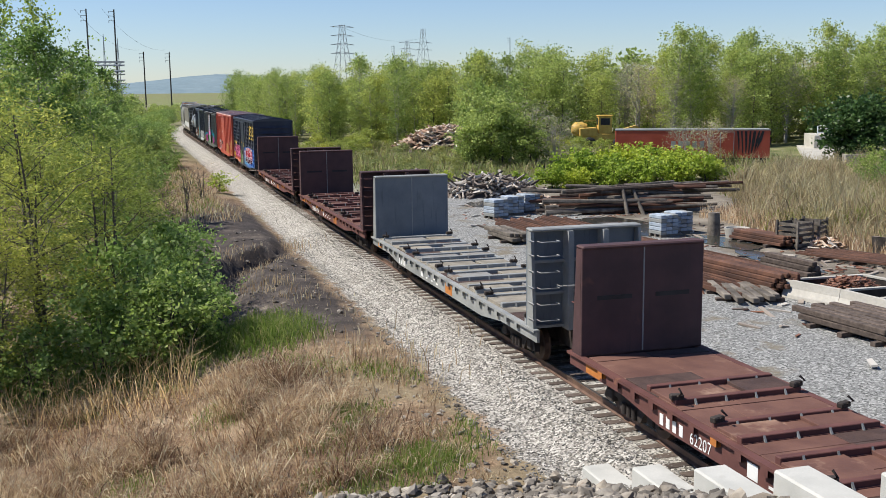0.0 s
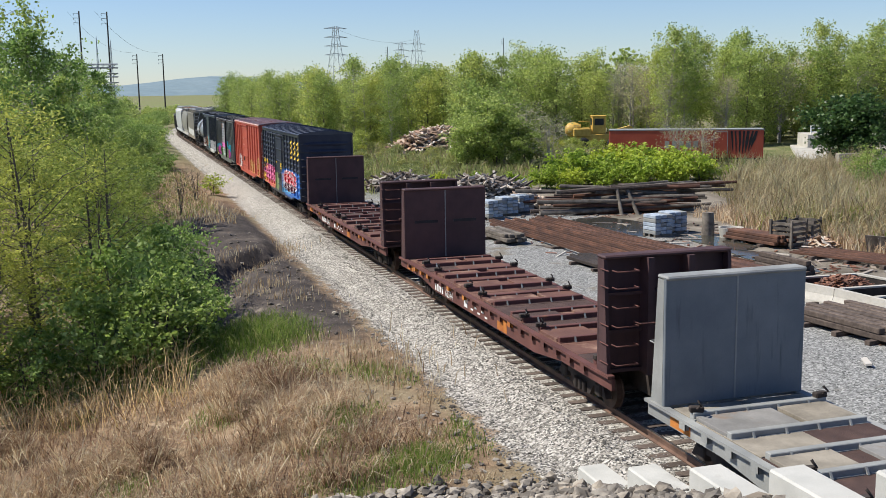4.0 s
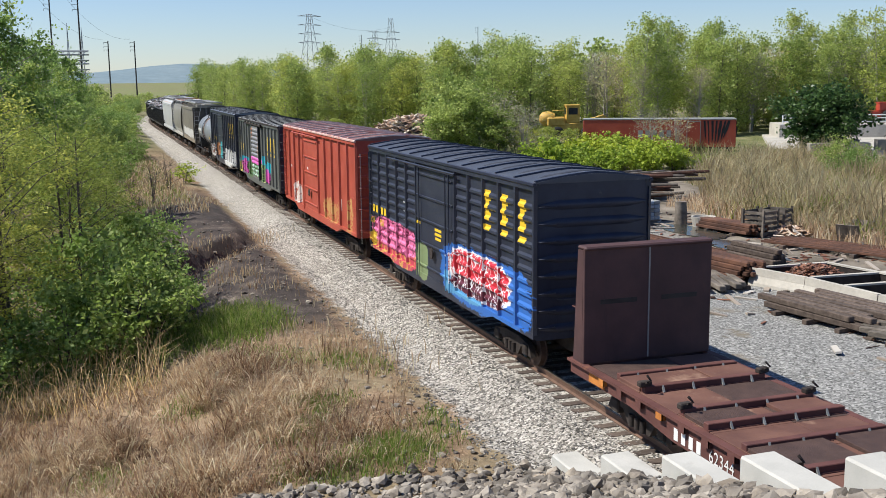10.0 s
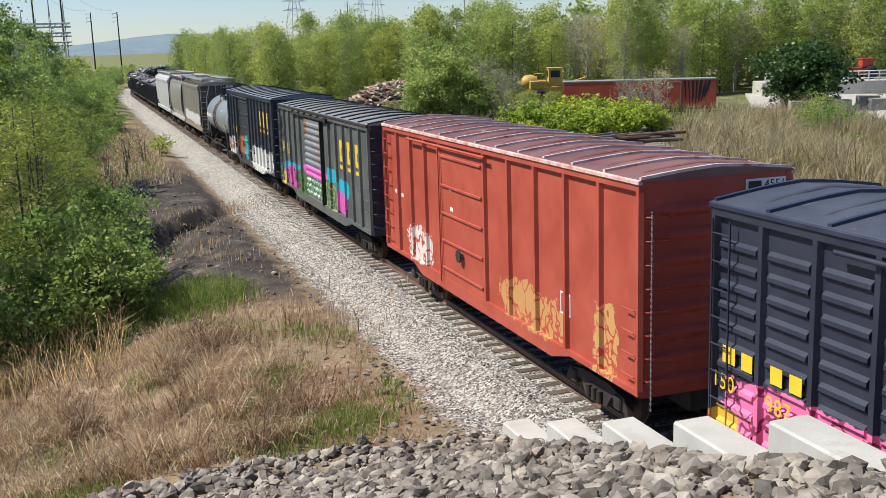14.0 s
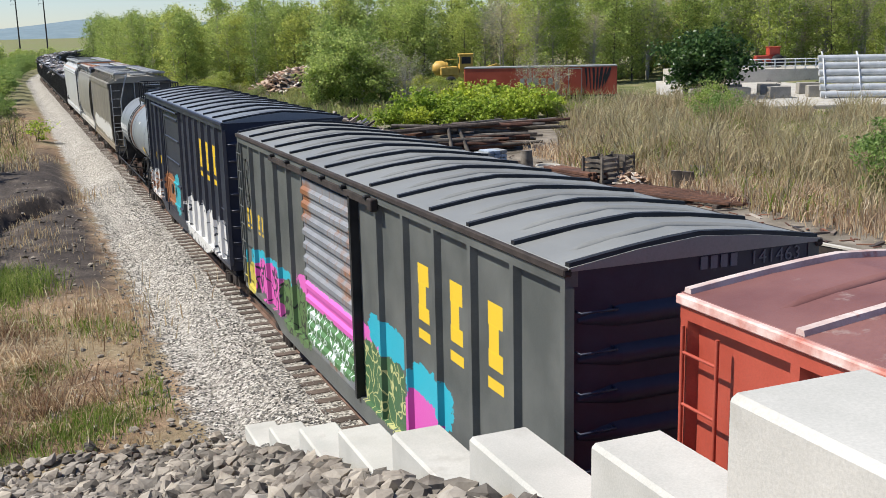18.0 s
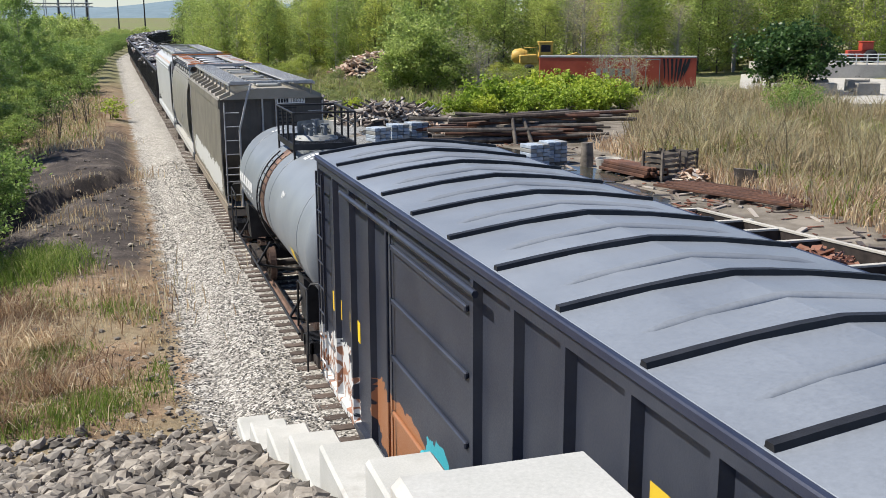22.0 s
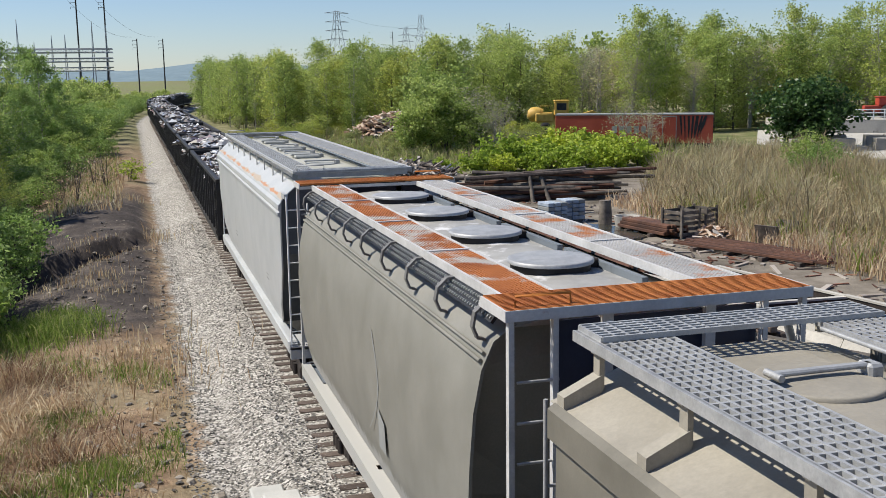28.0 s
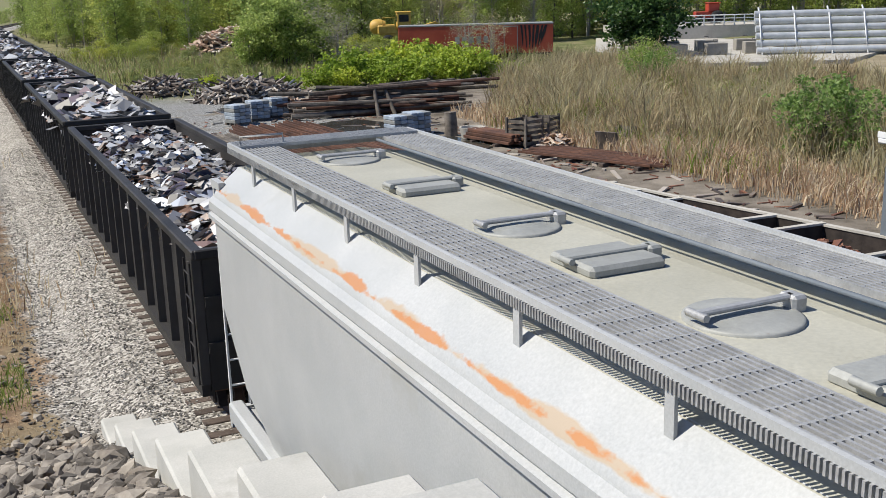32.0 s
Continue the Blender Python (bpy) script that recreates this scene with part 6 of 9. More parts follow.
def gondola(y0, L, seed, load="fine", top=3.15):
    car = tagged(empty("scrap_wagon", (0, y0, 0)), "black open wagon heaped with crushed scrap metal", "open wagon", "wagons of the train")
    part("floor", Geo().box(-1.4, 1.4, 0.1, L - 0.1, 0.95, 1.1), M_GONIN, car)
    part("underframe", Geo().box(-0.35, 0.35, 0.1, L - 0.1, 0.6, 0.95), M_TRUCK, car)
    for sx in (-1, 1):
        a, b = sorted((1.38 * sx, 1.41 * sx))
        part("side_sheet", Geo().box(a, b, 0.05, L - 0.05, 1.0, top - 0.08), M_GON, car)
        a, b = sorted((1.36 * sx, 1.54 * sx))
        part("top_chord", Geo().bev(a, b, 0, L, top - 0.14, top, 0.02), M_GON, car)
        part("side_sill", Geo().box(a, b, 0.05, L - 0.05, 0.92, 1.1), M_GON, car)
        n = 14
        for k in range(n + 1):
            y = 0.12 + (L - 0.24) * k / n
            part("side_post", Geo().prism([(1.41 * sx, y - 0.11), (1.53 * sx, y - 0.055), (1.53 * sx, y + 0.055), (1.41 * sx, y + 0.11)], 1.1, top - 0.14, "z"), M_GON, car)
        ladder(1.56 * sx, 0.3, 1.1, top - 0.2, 0.4, "y", 5, M_GON, car)
    for y in (0.0, L - 0.1):
        part("end_sheet", Geo().box(-1.4, 1.4, y + 0.02, y + 0.08, 1.0, top).bev(-1.5, 1.5, y - 0.02, y + 0.12, top - 0.14, top + 0.004, 0.02).box(-1.4, 1.4, y - 0.03, y + 0.13, 1.6, 1.75).box(-1.4, 1.4, y - 0.03, y + 0.13, 2.3, 2.45), M_GON, car)
    R = random.Random(seed)
    if load:
        n, s0, s1 = (1500, 0.08, 0.26) if load == "fine" else (420, 0.2, 0.6)
        v, f = shards(R, n, -1.34, 1.34, 0.15, L - 0.15, top - 0.42, 0.38, s0, s1)
        tagged(part("scrap_load", raw_mesh("scrap_load", v, f, M_SCRAP), None, car), kind="stuff")
        # solid bed under the scraps
        part("load_bed", Geo().prism([(-1.36, 1.1), (1.36, 1.1), (1.36, top - 0.5), (0.6, top - 0.2), (-0.6, top - 0.2), (-1.36, top - 0.5)], 0.12, L - 0.12), M_GONIN, car)
    running_gear(car, L)
    return car, y0


CARS.append(gondola(200.8, 15.9, 1))
CARS.append(gondola(218.0, 15.2, 2, "coarse"))
CARS.append(gondola(234.8, 15.2, 3))
CARS.append(gondola(251.5, 15.2, 4, "coarse"))
CARS.append(gondola(268.2, 15.2, 6, "fine"))
CARS.append(gondola(285.0, 15.2, 7, "coarse"))
for k, y in enumerate((301.8, 318.6, 335.4, 352.2, 369.0, 385.8, 402.6)):
    CARS.append(gondola(y, 15.2, 8 + k, "fine" if k % 2 else "coarse"))

# ---- bridge wing wall and riprap ----
wall = tagged(empty("wing_wall", (-2.48, 17.0, -0.8)), "stepped pale concrete wing wall beside the track", "retaining wall", kind="structure")
R = random.Random(11)
for k in range(9):
    ya = 17.1 - 2.03 * k
    top = -0.25 + 0.71 * k
    ob = part("wall_step", Geo().bev(-2.75, -2.18, ya - 2.03 + 0.004, ya, -0.9, top, 0.03), M_CONC, wall)
    ob.matrix_parent_inverse = wall.matrix_world.inverted()


ob = part("abutment_cap", Geo().bev(-3.75, -3.08, -6.0, 2.25, -0.9, 5.4, 0.03), M_CONC, wall)
ob.matrix_parent_inverse = wall.matrix_world.inverted()


def stone_mesh(name, R, s, flat, mat_):
    bm = bmesh.new()
    bmesh.ops.create_icosphere(bm, subdivisions=1, radius=1)
    for v in bm.verts:
        v.co *= R.uniform(0.62, 1.22)
        v.co = Vector((v.co.x * s, v.co.y * s * R.uniform(0.7, 1.0), v.co.z * s * flat))
    me = bpy.data.meshes.new(name)
    bm.to_mesh(me)
    bm.free()
    me.materials.append(mat_)
    return me


bank = tagged(empty("riprap_bank", (-6, 14, 0.5)), "grey broken riprap stones on the bridge bank", "riprap", kind="structure")
stones = [stone_mesh("stone", R, 0.2, R.uniform(0.45, 0.75), M_ROCK) for _ in range(9)]
inv = bank.matrix_world.inverted()
n = 0
stv, stf = [], []
for _ in range(11500):
    x, y = R.uniform(-15, -2.9), R.uniform(5.0, 18.0)
    if y < 11.5 and x < -8:
        continue
    if y > 16.9 - 0.12 * (x + 4) + R.uniform(0, 0.7):
        continue
    z = ground_z(x, y)
    sc = R.choice((0.22, 0.3, 0.38, 0.48, 0.6, 0.8)) * R.uniform(0.8, 1.15)
    m = Matrix.LocRotScale((x, y, z + 0.08 * sc), Euler((R.uniform(-0.6, 0.6), R.uniform(-0.6, 0.6), R.uniform(0, 6.28))), (sc, sc, sc))
    me = stones[n % 9]
    if n < 300 and y > 12.8 and x < -3:
        ob = new("stone", me)
        ob.parent = bank
        ob.matrix_world = m
        ob.matrix_parent_inverse = inv
        ob.matrix_basis = m
    else:
        k = len(stv)
        stv += [m @ v.co for v in me.vertices]
        stf += [tuple(k + i for i in p.vertices) for p in me.polygons]
    n += 1
ob = tagged(new("stone_cover", raw_mesh("stone_cover", stv, stf, M_ROCK)), kind="stuff")
ob.parent = bank
ob.matrix_parent_inverse = inv

# ---- loose stones on the soil beside the ballast ----
pv, pf = [], []
for _ in range(900):
    y = 17.2 + 34 * R.random() ** 1.6
    x = -3.6 - 5.0 * R.random() ** 1.7
    s = 0.03 + 0.11 * R.random() ** 4
    m = Matrix.LocRotScale((x, y, ground_z(x, y) + 0.02), Euler((R.uniform(-0.4, 0.4), R.uniform(-0.4, 0.4), R.uniform(0, 6.28))), (s * 5, s * 5, s * 3.5))
    me = stones[_ % 9]
    k = len(pv)
    pv += [m @ v.co for v in me.vertices]
    pf += [tuple(k + i for i in p.vertices) for p in me.polygons]
tagged(new("field_stones", raw_mesh("field_stones", pv, pf, M_ROCK)), "scattered pale stones on the bare soil", "stones", kind="stuff")

# ---- ties ----
tie_mesh = Geo().bev(-1.3, 1.3, -0.115, 0.115, -0.16, 0.02, 0.012).mesh("tie", M_TIE)
R = random.Random(21)
y, k = 9.0, 0
tv, tf = [], []
while y < 430:
    m = Matrix.Translation((track_x(y) + R.uniform(-0.04, 0.04), y, R.uniform(-0.012, 0.008))) @ Matrix.Rotation(R.uniform(-0.02, 0.02) - max(0.0, y - CURVE_AT) / CURVE_R, 4, "Z")
    if k < 300:
        ob = new("tie", tie_mesh)
        ob.parent = track
        ob.matrix_local = m
    else:
        q = len(tv)
        tv += [m @ v.co for v in tie_mesh.vertices]
        tf += [tuple(q + i for i in p.vertices) for p in tie_mesh.polygons]
    y += 0.53 + R.uniform(-0.02, 0.02)
    k += 1
ob = tagged(part("far_ties", raw_mesh("far_ties", tv, tf, M_TIE), None, track), kind="stuff")

# ---- loose ballast ----
small = [stone_mesh("pebble", R, 1.0, R.uniform(0.5, 0.8), M_STONE) for _ in range(5)]
bv, bf = [], []
for _ in range(26000):
    y = 13.5 + 38 * R.random() ** 1.8
    x = R.uniform(-3.7, 2.4)
    if abs(x) < 1.25 and R.random() < 0.75:
        continue
    s = R.uniform(0.015, 0.031)
    me = small[_ % 5]
    z = ground_z(x, y) + s * 0.3
    c, sn = math.cos(_), math.sin(_)
    q = len(bv)
    bv += [(x + s * (c * v.co.x - sn * v.co.y), y + s * (sn * v.co.x + c * v.co.y), z + s * v.co.z) for v in me.vertices]
    bf += [tuple(q + i for i in p.vertices) for p in me.polygons]
tagged(new("ballast_stones", raw_mesh("ballast_stones", bv, bf, M_STONE)), "loose pale crushed stone along the track", "ballast", kind="stuff")

# ---- plants ----
L_WILLOW = leaf_mat("willow_leaf", [(0.0, (0.22, 0.27, 0.055)), (0.5, (0.36, 0.42, 0.09)), (1.0, (0.50, 0.54, 0.15))], 0.6, 0.55)
L_POPLAR = leaf_mat("poplar_leaf", [(0.0, (0.16, 0.25, 0.06)), (0.55, (0.26, 0.38, 0.10)), (1.0, (0.42, 0.52, 0.20))], 0.55, 0.55)
L_WOODS = leaf_mat("woodland_leaf", [(0.0, (0.21, 0.28, 0.075)), (0.5, (0.38, 0.47, 0.13)), (1.0, (0.56, 0.62, 0.21))], 0.6, 0.6)
L_BARE = leaf_mat("budding_twig", [(0.0, (0.30, 0.26, 0.19)), (0.5, (0.50, 0.46, 0.32)), (1.0, (0.52, 0.58, 0.26))], 0.6, 0.5)
L_BRIGHT = leaf_mat("bright_leaf", [(0.0, (0.20, 0.29, 0.035)), (0.5, (0.36, 0.47, 0.06)), (1.0, (0.52, 0.60, 0.11))], 0.55, 0.5)
L_DARK = leaf_mat("dark_leaf", [(0.0, (0.027, 0.060, 0.018)), (0.6, (0.053, 0.112, 0.030)), (1.0, (0.105, 0.180, 0.053))], 0.4)
L_GREY = leaf_mat("grey_shrub_leaf", [(0.0, (0.19, 0.23, 0.08)), (0.5, (0.29, 0.33, 0.12)), (1.0, (0.42, 0.44, 0.19))], 0.6, 0.5)
L_BROWNREED = leaf_mat("brown_reed", [(0.0, (0.22, 0.17, 0.095)), (0.5, (0.42, 0.33, 0.20)), (0.9, (0.60, 0.47, 0.30)), (1.0, (0.26, 0.30, 0.10))], 0.7, 0.4)
L_RUSTGRASS = leaf_mat("rust_grass", [(0.0, (0.20, 0.10, 0.07)), (0.4, (0.42, 0.25, 0.17)), (0.8, (0.62, 0.44, 0.30)), (1.0, (0.80, 0.68, 0.50))], 0.7, 0.4)
L_DRY = leaf_mat("dry_grass", [(0.0, (0.32, 0.20, 0.13)), (0.35, (0.56, 0.39, 0.25)), (0.7, (0.74, 0.57, 0.39)), (1.0, (0.86, 0.75, 0.56))], 0.7, 0.45)
L_REED = leaf_mat("dry_reed", [(0.0, (0.36, 0.28, 0.16)), (0.4, (0.60, 0.48, 0.30)), (0.8, (0.80, 0.67, 0.46)), (1.0, (0.40, 0.35, 0.18))], 0.7, 0.45)
L_GRASS = leaf_mat("green_grass", [(0.0, (0.12, 0.19, 0.03)), (0.5, (0.20, 0.29, 0.055)), (0.8, (0.33, 0.38, 0.11)), (1.0, (0.45, 0.40, 0.20))])
M_BARK = mat("bark", (0.06, 0.05, 0.042), (0.13, 0.115, 0.10), 4, 0.9, bump=0.6, fine=20)
M_PALEBARK = mat("pale_bark", (0.27, 0.25, 0.21), (0.43, 0.40, 0.35), 4, 0.9, bump=0.4, fine=20)


def leaves_mesh(name, pts, size, rng, mat_, slim=0.5, droop=0.0):
    """One folded four-cornered leaf at each point."""
    n = len(pts)
    pts = np.asarray(pts)
    d = rng.normal(size=(n, 3))
    d[:, 2] = d[:, 2] * 0.6 - droop
    d /= np.linalg.norm(d, axis=1)[:, None]
    e = rng.normal(size=(n, 3))
    e -= (e * d).sum(1)[:, None] * d
    e /= np.linalg.norm(e, axis=1)[:, None]
    s = (size * rng.uniform(0.6, 1.3, n))[:, None]
    v = np.stack([pts - d * s, pts - e * s * slim, pts + d * s, pts + e * s * slim], 1).reshape(-1, 3)
    me = bpy.data.meshes.new(name)
    me.vertices.add(4 * n)
    me.vertices.foreach_set("co", v.ravel().astype(np.float32))
    me.loops.add(4 * n)
    me.loops.foreach_set("vertex_index", np.arange(4 * n, dtype=np.int32))
    me.polygons.add(n)
    me.polygons.foreach_set("loop_start", np.arange(0, 4 * n, 4, dtype=np.int32))
    me.polygons.foreach_set("loop_total", np.full(n, 4, dtype=np.int32))
    me.update(calc_edges=True)
    me.materials.append(mat_)
    return me


def grow(name, label, category, seed, height, spread, base, n_limb, n_leaf, leaf, leafmat, bark, trunk_r=0.12, lean=0.3, slim=0.5, droop=0.0, stems=1, fuzz=0.3, rise=0.7, group=""):
    """A tree: stems, limbs and twigs, with leaves in clumps along the twigs."""
    rng = np.random.default_rng(seed)
    R = random.Random(seed)
    wood, tips = Geo(), []
    for s in range(stems):
        a0 = R.uniform(0, 6.28)
        off = Vector((math.cos(a0), math.sin(a0), 0)) * (0.0 if stems == 1 else R.uniform(0.1, 0.35) * spread)
        bend = Vector((R.uniform(-lean, lean), R.uniform(-lean, lean), 0))
        h = height * (1 if s == 0 else R.uniform(0.7, 0.98))
        axis = lambda t: off * (0.3 + t) + bend * t * t * height * 0.15 + Vector((0, 0, h * t))  # noqa: E731
        wood.tube([axis(t) - Vector((0, 0, 0.3 if t == 0 else 0)) for t in (0, 0.25, 0.5, 0.75, 0.97)], trunk_r, 7, trunk_r * 0.18)
        for k in range(n_limb // stems):
            t = base + (0.97 - base) * ((k + R.random()) / (n_limb // stems))
            u = (t - base) / (1 - base)
            reach = spread * (0.35 + 0.9 * math.sin(math.pi * min(1, 0.12 + 0.8 * u)) ** 0.8) * R.uniform(0.6, 1.1) * (0.55 if u > 0.85 else 1.0)
            ang = k * 2.4 + R.uniform(-0.5, 0.5)
            out = Vector((math.cos(ang), math.sin(ang), R.uniform(0.3, 1.0) * rise))
            p0 = axis(t)
            p1 = p0 + out * reach * 0.55
            p2 = p1 + Vector((out.x, out.y, out.z * 0.5 - droop)) * reach * 0.5
            wood.tube([p0, p1, p2], trunk_r * 0.3 * (1.1 - 0.6 * u), 4, trunk_r * 0.05, caps=False)
            for q in range(3):
                c = p0.lerp(p1, R.uniform(0.4, 1)) if q == 0 else p1.lerp(p2, R.random())
                e = c + Vector((R.uniform(-1, 1), R.uniform(-1, 1), R.uniform(-0.2, 0.9))) * reach * 0.35
                wood.tube([c, e], trunk_r * 0.1, 3, trunk_r * 0.03, caps=False)
                tips += [(c, e), (c, e)]
            tips.append((p1, p2))
    pts = []
    per = max(1, n_leaf // len(tips))
    for c, e in tips:
        c, e = np.array(c), np.array(e)
        for _ in range(2):
            m = int(per * 0.5 * rng.choice((0.15, 0.5, 1.0, 2.3)))
            k = c + (e - c) * rng.uniform(0.3, 1.1) + rng.normal(size=3) * fuzz * 0.6
            ball = rng.normal(size=(m, 3)) * np.array((1.0, 1.0, 0.7)) * fuzz * rng.uniform(0.35, 0.8)
            pts.append(k + ball + (e - c) * rng.uniform(-0.25, 0.1, m)[:, None])
    pts = np.concatenate(pts)
    pts = pts[pts[:, 2] > 0.15]
    tree = tagged(empty(name), label, category, group)
    part("trunk", wood, bark, tree)
    part("crown", leaves_mesh("crown", pts, leaf, rng, leafmat, slim, droop), None, tree)
    return tree


def place(tree, spots, R, lo=0.85, hi=1.15, sink=0.05):
    """First spot for the tree itself, copies at the rest."""
    first = True
    for x, y, *s in spots:
        k = (s[0] if s else 1.0) * R.uniform(lo, hi)
        m = Matrix.LocRotScale((x, y, ground_z(x, y) - sink), Euler((0, 0, R.uniform(0, 6.28))), (k, k, k * R.uniform(0.92, 1.08)))
        if first:
            tree.matrix_basis = m
            first = False
        else:
            copy_thing(tree, m)


PR = random.Random(77)
WILLOW = "slender young willow with fine yellow-green leaves"
w1 = grow("willow_tree", WILLOW, "tree", 1, 8.4, 1.9, 0.16, 42, 11000, 0.066, L_WILLOW, M_BARK, 0.085, 0.5, 0.34, 0.05, 3, 0.36, 1.1, "willows on the bank")
w2 = grow("willow_tree", WILLOW, "tree", 2, 7.6, 2.0, 0.12, 40, 10000, 0.066, L_WILLOW, M_BARK, 0.08, 0.5, 0.34, 0.05, 4, 0.36, 1.1, "willows on the bank")
place(w1, [(-13.4, 33.0), (-15.8, 38.5), (-11.6, 42.0, 0.8), (-17.6, 33.6), (-19.2, 38.0)], PR)
place(w2, [(-11.6, 36.0, 0.85), (-14.9, 30.8, 0.95), (-14.6, 45.5), (-10.6, 51.0, 0.65), (-18.5, 43.0)], PR)
p1 = grow("poplar_tree", "tall young poplar in fresh leaf with pale twigs", "tree", 3, 13.0, 2.2, 0.3, 44, 11500, 0.095, L_POPLAR, M_PALEBARK, 0.13, 0.4, 0.7, 0.0, 1, 0.42, 1.0, "poplars by the track")
p2 = grow("poplar_tree", "tall young poplar in fresh leaf with pale twigs", "tree", 4, 12.0, 2.4, 0.2, 44, 11500, 0.095, L_POPLAR, M_PALEBARK, 0.13, 0.5, 0.7, 0.0, 2, 0.45, 0.9, "poplars by the track")
place(p1, [(-14.8, 56), (-17.8, 62, 1.1), (-12.6, 66, 0.72), (-18.8, 52, 1.05), (-14.5, 82, 0.85), (-13.0, 94, 0.8), (-12.4, 106, 0.78), (-16.0, 98, 0.95), (-11.6, 122, 0.68), (-17.5, 80, 1.0), (-10.6, 150, 0.55), (-14.5, 116, 0.8)], PR)
place(p2, [(-12.4, 58, 0.68), (-16.4, 72, 0.95), (-13.4, 75, 0.7), (-13.6, 88, 0.8), (-20.8, 60, 1.05), (-11.6, 113, 0.75), (-14.6, 104, 0.9), (-11.0, 132, 0.65), (-10.4, 141, 0.62), (-13.4, 128, 0.75), (-12.8, 142, 0.7), (-18.5, 90, 1.0), (-10.0, 162, 0.5)], PR)
# thicket that closes in on the track further along
b1 = grow("thicket_bush", "broad leafy green bush beside the track", "bush", 21, 4.0, 2.2, 0.02, 44, 7500, 0.085, L_POPLAR, M_BARK, 0.05, 0.8, 0.65, 0, 5, 0.34, 0.7, "thicket bushes")
place(b1, [(-10.4, 44, 0.7), (-10.0, 49, 0.8), (-10.6, 55, 0.85), (-11.4, 61, 0.9), (-12.6, 68, 1.0), (-13.8, 53, 1.0), (-12.4, 78, 1.05), (-11.6, 85, 1.25), (-11.2, 92, 1.31), (-10.2, 99, 1.31), (-9.0, 105, 1.25), (-8.4, 112, 1.31), (-8.6, 120, 1.44), (-7.8, 128, 1.38), (-7.2, 136, 1.38), (-7.4, 145, 1.44), (-6.8, 154, 1.38), (-6.6, 164, 1.38), (-6.2, 174, 1.38), (-5.6, 184, 1.38), (-5.0, 195, 1.44), (-4.2, 206, 1.44), (-3.0, 218, 1.15), (-1.6, 230, 1.15), (-13, 96, 1.69), (-12, 108, 1.75), (-11.6, 118, 1.75), (-11, 130, 1.75), (-15.5, 88, 1.88), (-16, 102, 1.88), (-10.6, 142, 1.62), (-9.6, 156, 1.62), (-9.2, 170, 1.5)], PR)
# trees of the wood
t1 = grow("woodland_tree", "broad young woodland tree in spring leaf", "tree", 5, 14.0, 3.3, 0.03, 48, 5600, 0.165, L_WOODS, M_BARK, 0.16, 0.4, 0.7, 0, 1, 0.75, 1.0, "trees of the wood")
t2 = grow("woodland_tree", "broad young woodland tree in spring leaf", "tree", 6, 15.0, 2.9, 0.06, 48, 5200, 0.155, L_WOODS, M_PALEBARK, 0.15, 0.5, 0.7, 0, 2, 0.7, 1.2, "trees of the wood")
t3 = grow("budding_tree", "half-bare grey tree just coming into bud", "tree", 7, 14.5, 2.5, 0.22, 64, 2300, 0.14, L_BARE, M_PALEBARK, 0.2, 0.5, 0.5, 0, 2, 0.55, 1.7, "budding trees of the wood")
t4 = grow("poplar_tree", "tall slim poplar at the wood's edge", "tree", 8, 17.0, 2.1, 0.16, 54, 4600, 0.145, L_WOODS, M_PALEBARK, 0.15, 0.3, 0.7, 0, 1, 0.55, 1.6, "poplars of the wood")
spots = {0: [], 1: [], 2: [], 3: []}


far_spots = []


def along(line, rows, gap, step, jitter, pick, scale=(0.85, 1.1), far=False):
    for (xa, ya), (xb, yb) in zip(line, line[1:]):
        d = math.hypot(xb - xa, yb - ya)
        nx, ny = -(yb - ya) / d, (xb - xa) / d
        for r in range(rows):
            k = max(1, int(d / step))
            for i in range(k):
                t = (i + PR.random()) / k
                x, y = xa + (xb - xa) * t + nx * gap * r, ya + (yb - ya) * t + ny * gap * r
                if abs(x - track_x(y)) < 8.5 or math.hypot(x - 45, y - 112) < 7:
                    continue
                (far_spots if far else spots[pick(x, y, r)]).append((x + PR.uniform(-jitter, jitter), y + PR.uniform(-jitter, jitter), PR.uniform(*scale) * (0.88 + 0.14 * smooth01(10, 40, x) if x > 5 else 1.0)))


def woods_kind(x, y, r):
    az = math.degrees(math.atan2(x + 10, y))
    if az > 34:
        return PR.choices((0, 1, 2, 3), (3, 2, 5, 2))[0]
    if az > 24:
        return PR.choices((0, 1, 2, 3), (2, 3, 2, 4))[0]
    return PR.choices((0, 1, 3), (5, 4, 1))[0]


along([(150, 40), (128, 92), (98, 120), (70, 130), (52, 132)], 4, 6.0, 3.0, 1.6, woods_kind, (0.72, 0.95))
along([(52, 132), (36, 140), (24, 150), (16, 170), (16, 205)], 4, 6.0, 2.7, 1.6, woods_kind, (0.66, 0.88))
along([(15, 200), (17, 228), (24, 250)], 3, -6, 5.0, 2.0, lambda x, y, r: 0, (0.34, 0.48), True)
along([(152, 60), (126, 118), (70, 152), (36, 166), (24, 190)], 2, 7.0, 3.4, 2.0, lambda x, y, r: 0, (0.55, 0.74), True)
along([(-6, 246), (4, 300), (26, 350), (60, 400)], 2, 7, 6.0, 2.0, lambda x, y, r: 0, (0.30, 0.40), True)
along([(-22, 40), (-23, 75), (-22, 110)], 2, 6, 6.0, 2.0, lambda x, y, r: PR.choice((0, 1, 1)), (0.6, 0.8))
along([(-18, 100), (-15, 150), (-12, 200), (-8, 250)], 3, 7, 4.0, 2.0, lambda x, y, r: 0, (0.44, 0.6), True)
for tree, k in ((t1, 0), (t2, 1), (t3, 2), (t4, 3)):
    place(tree, spots[k], PR, 0.92, 1.08)


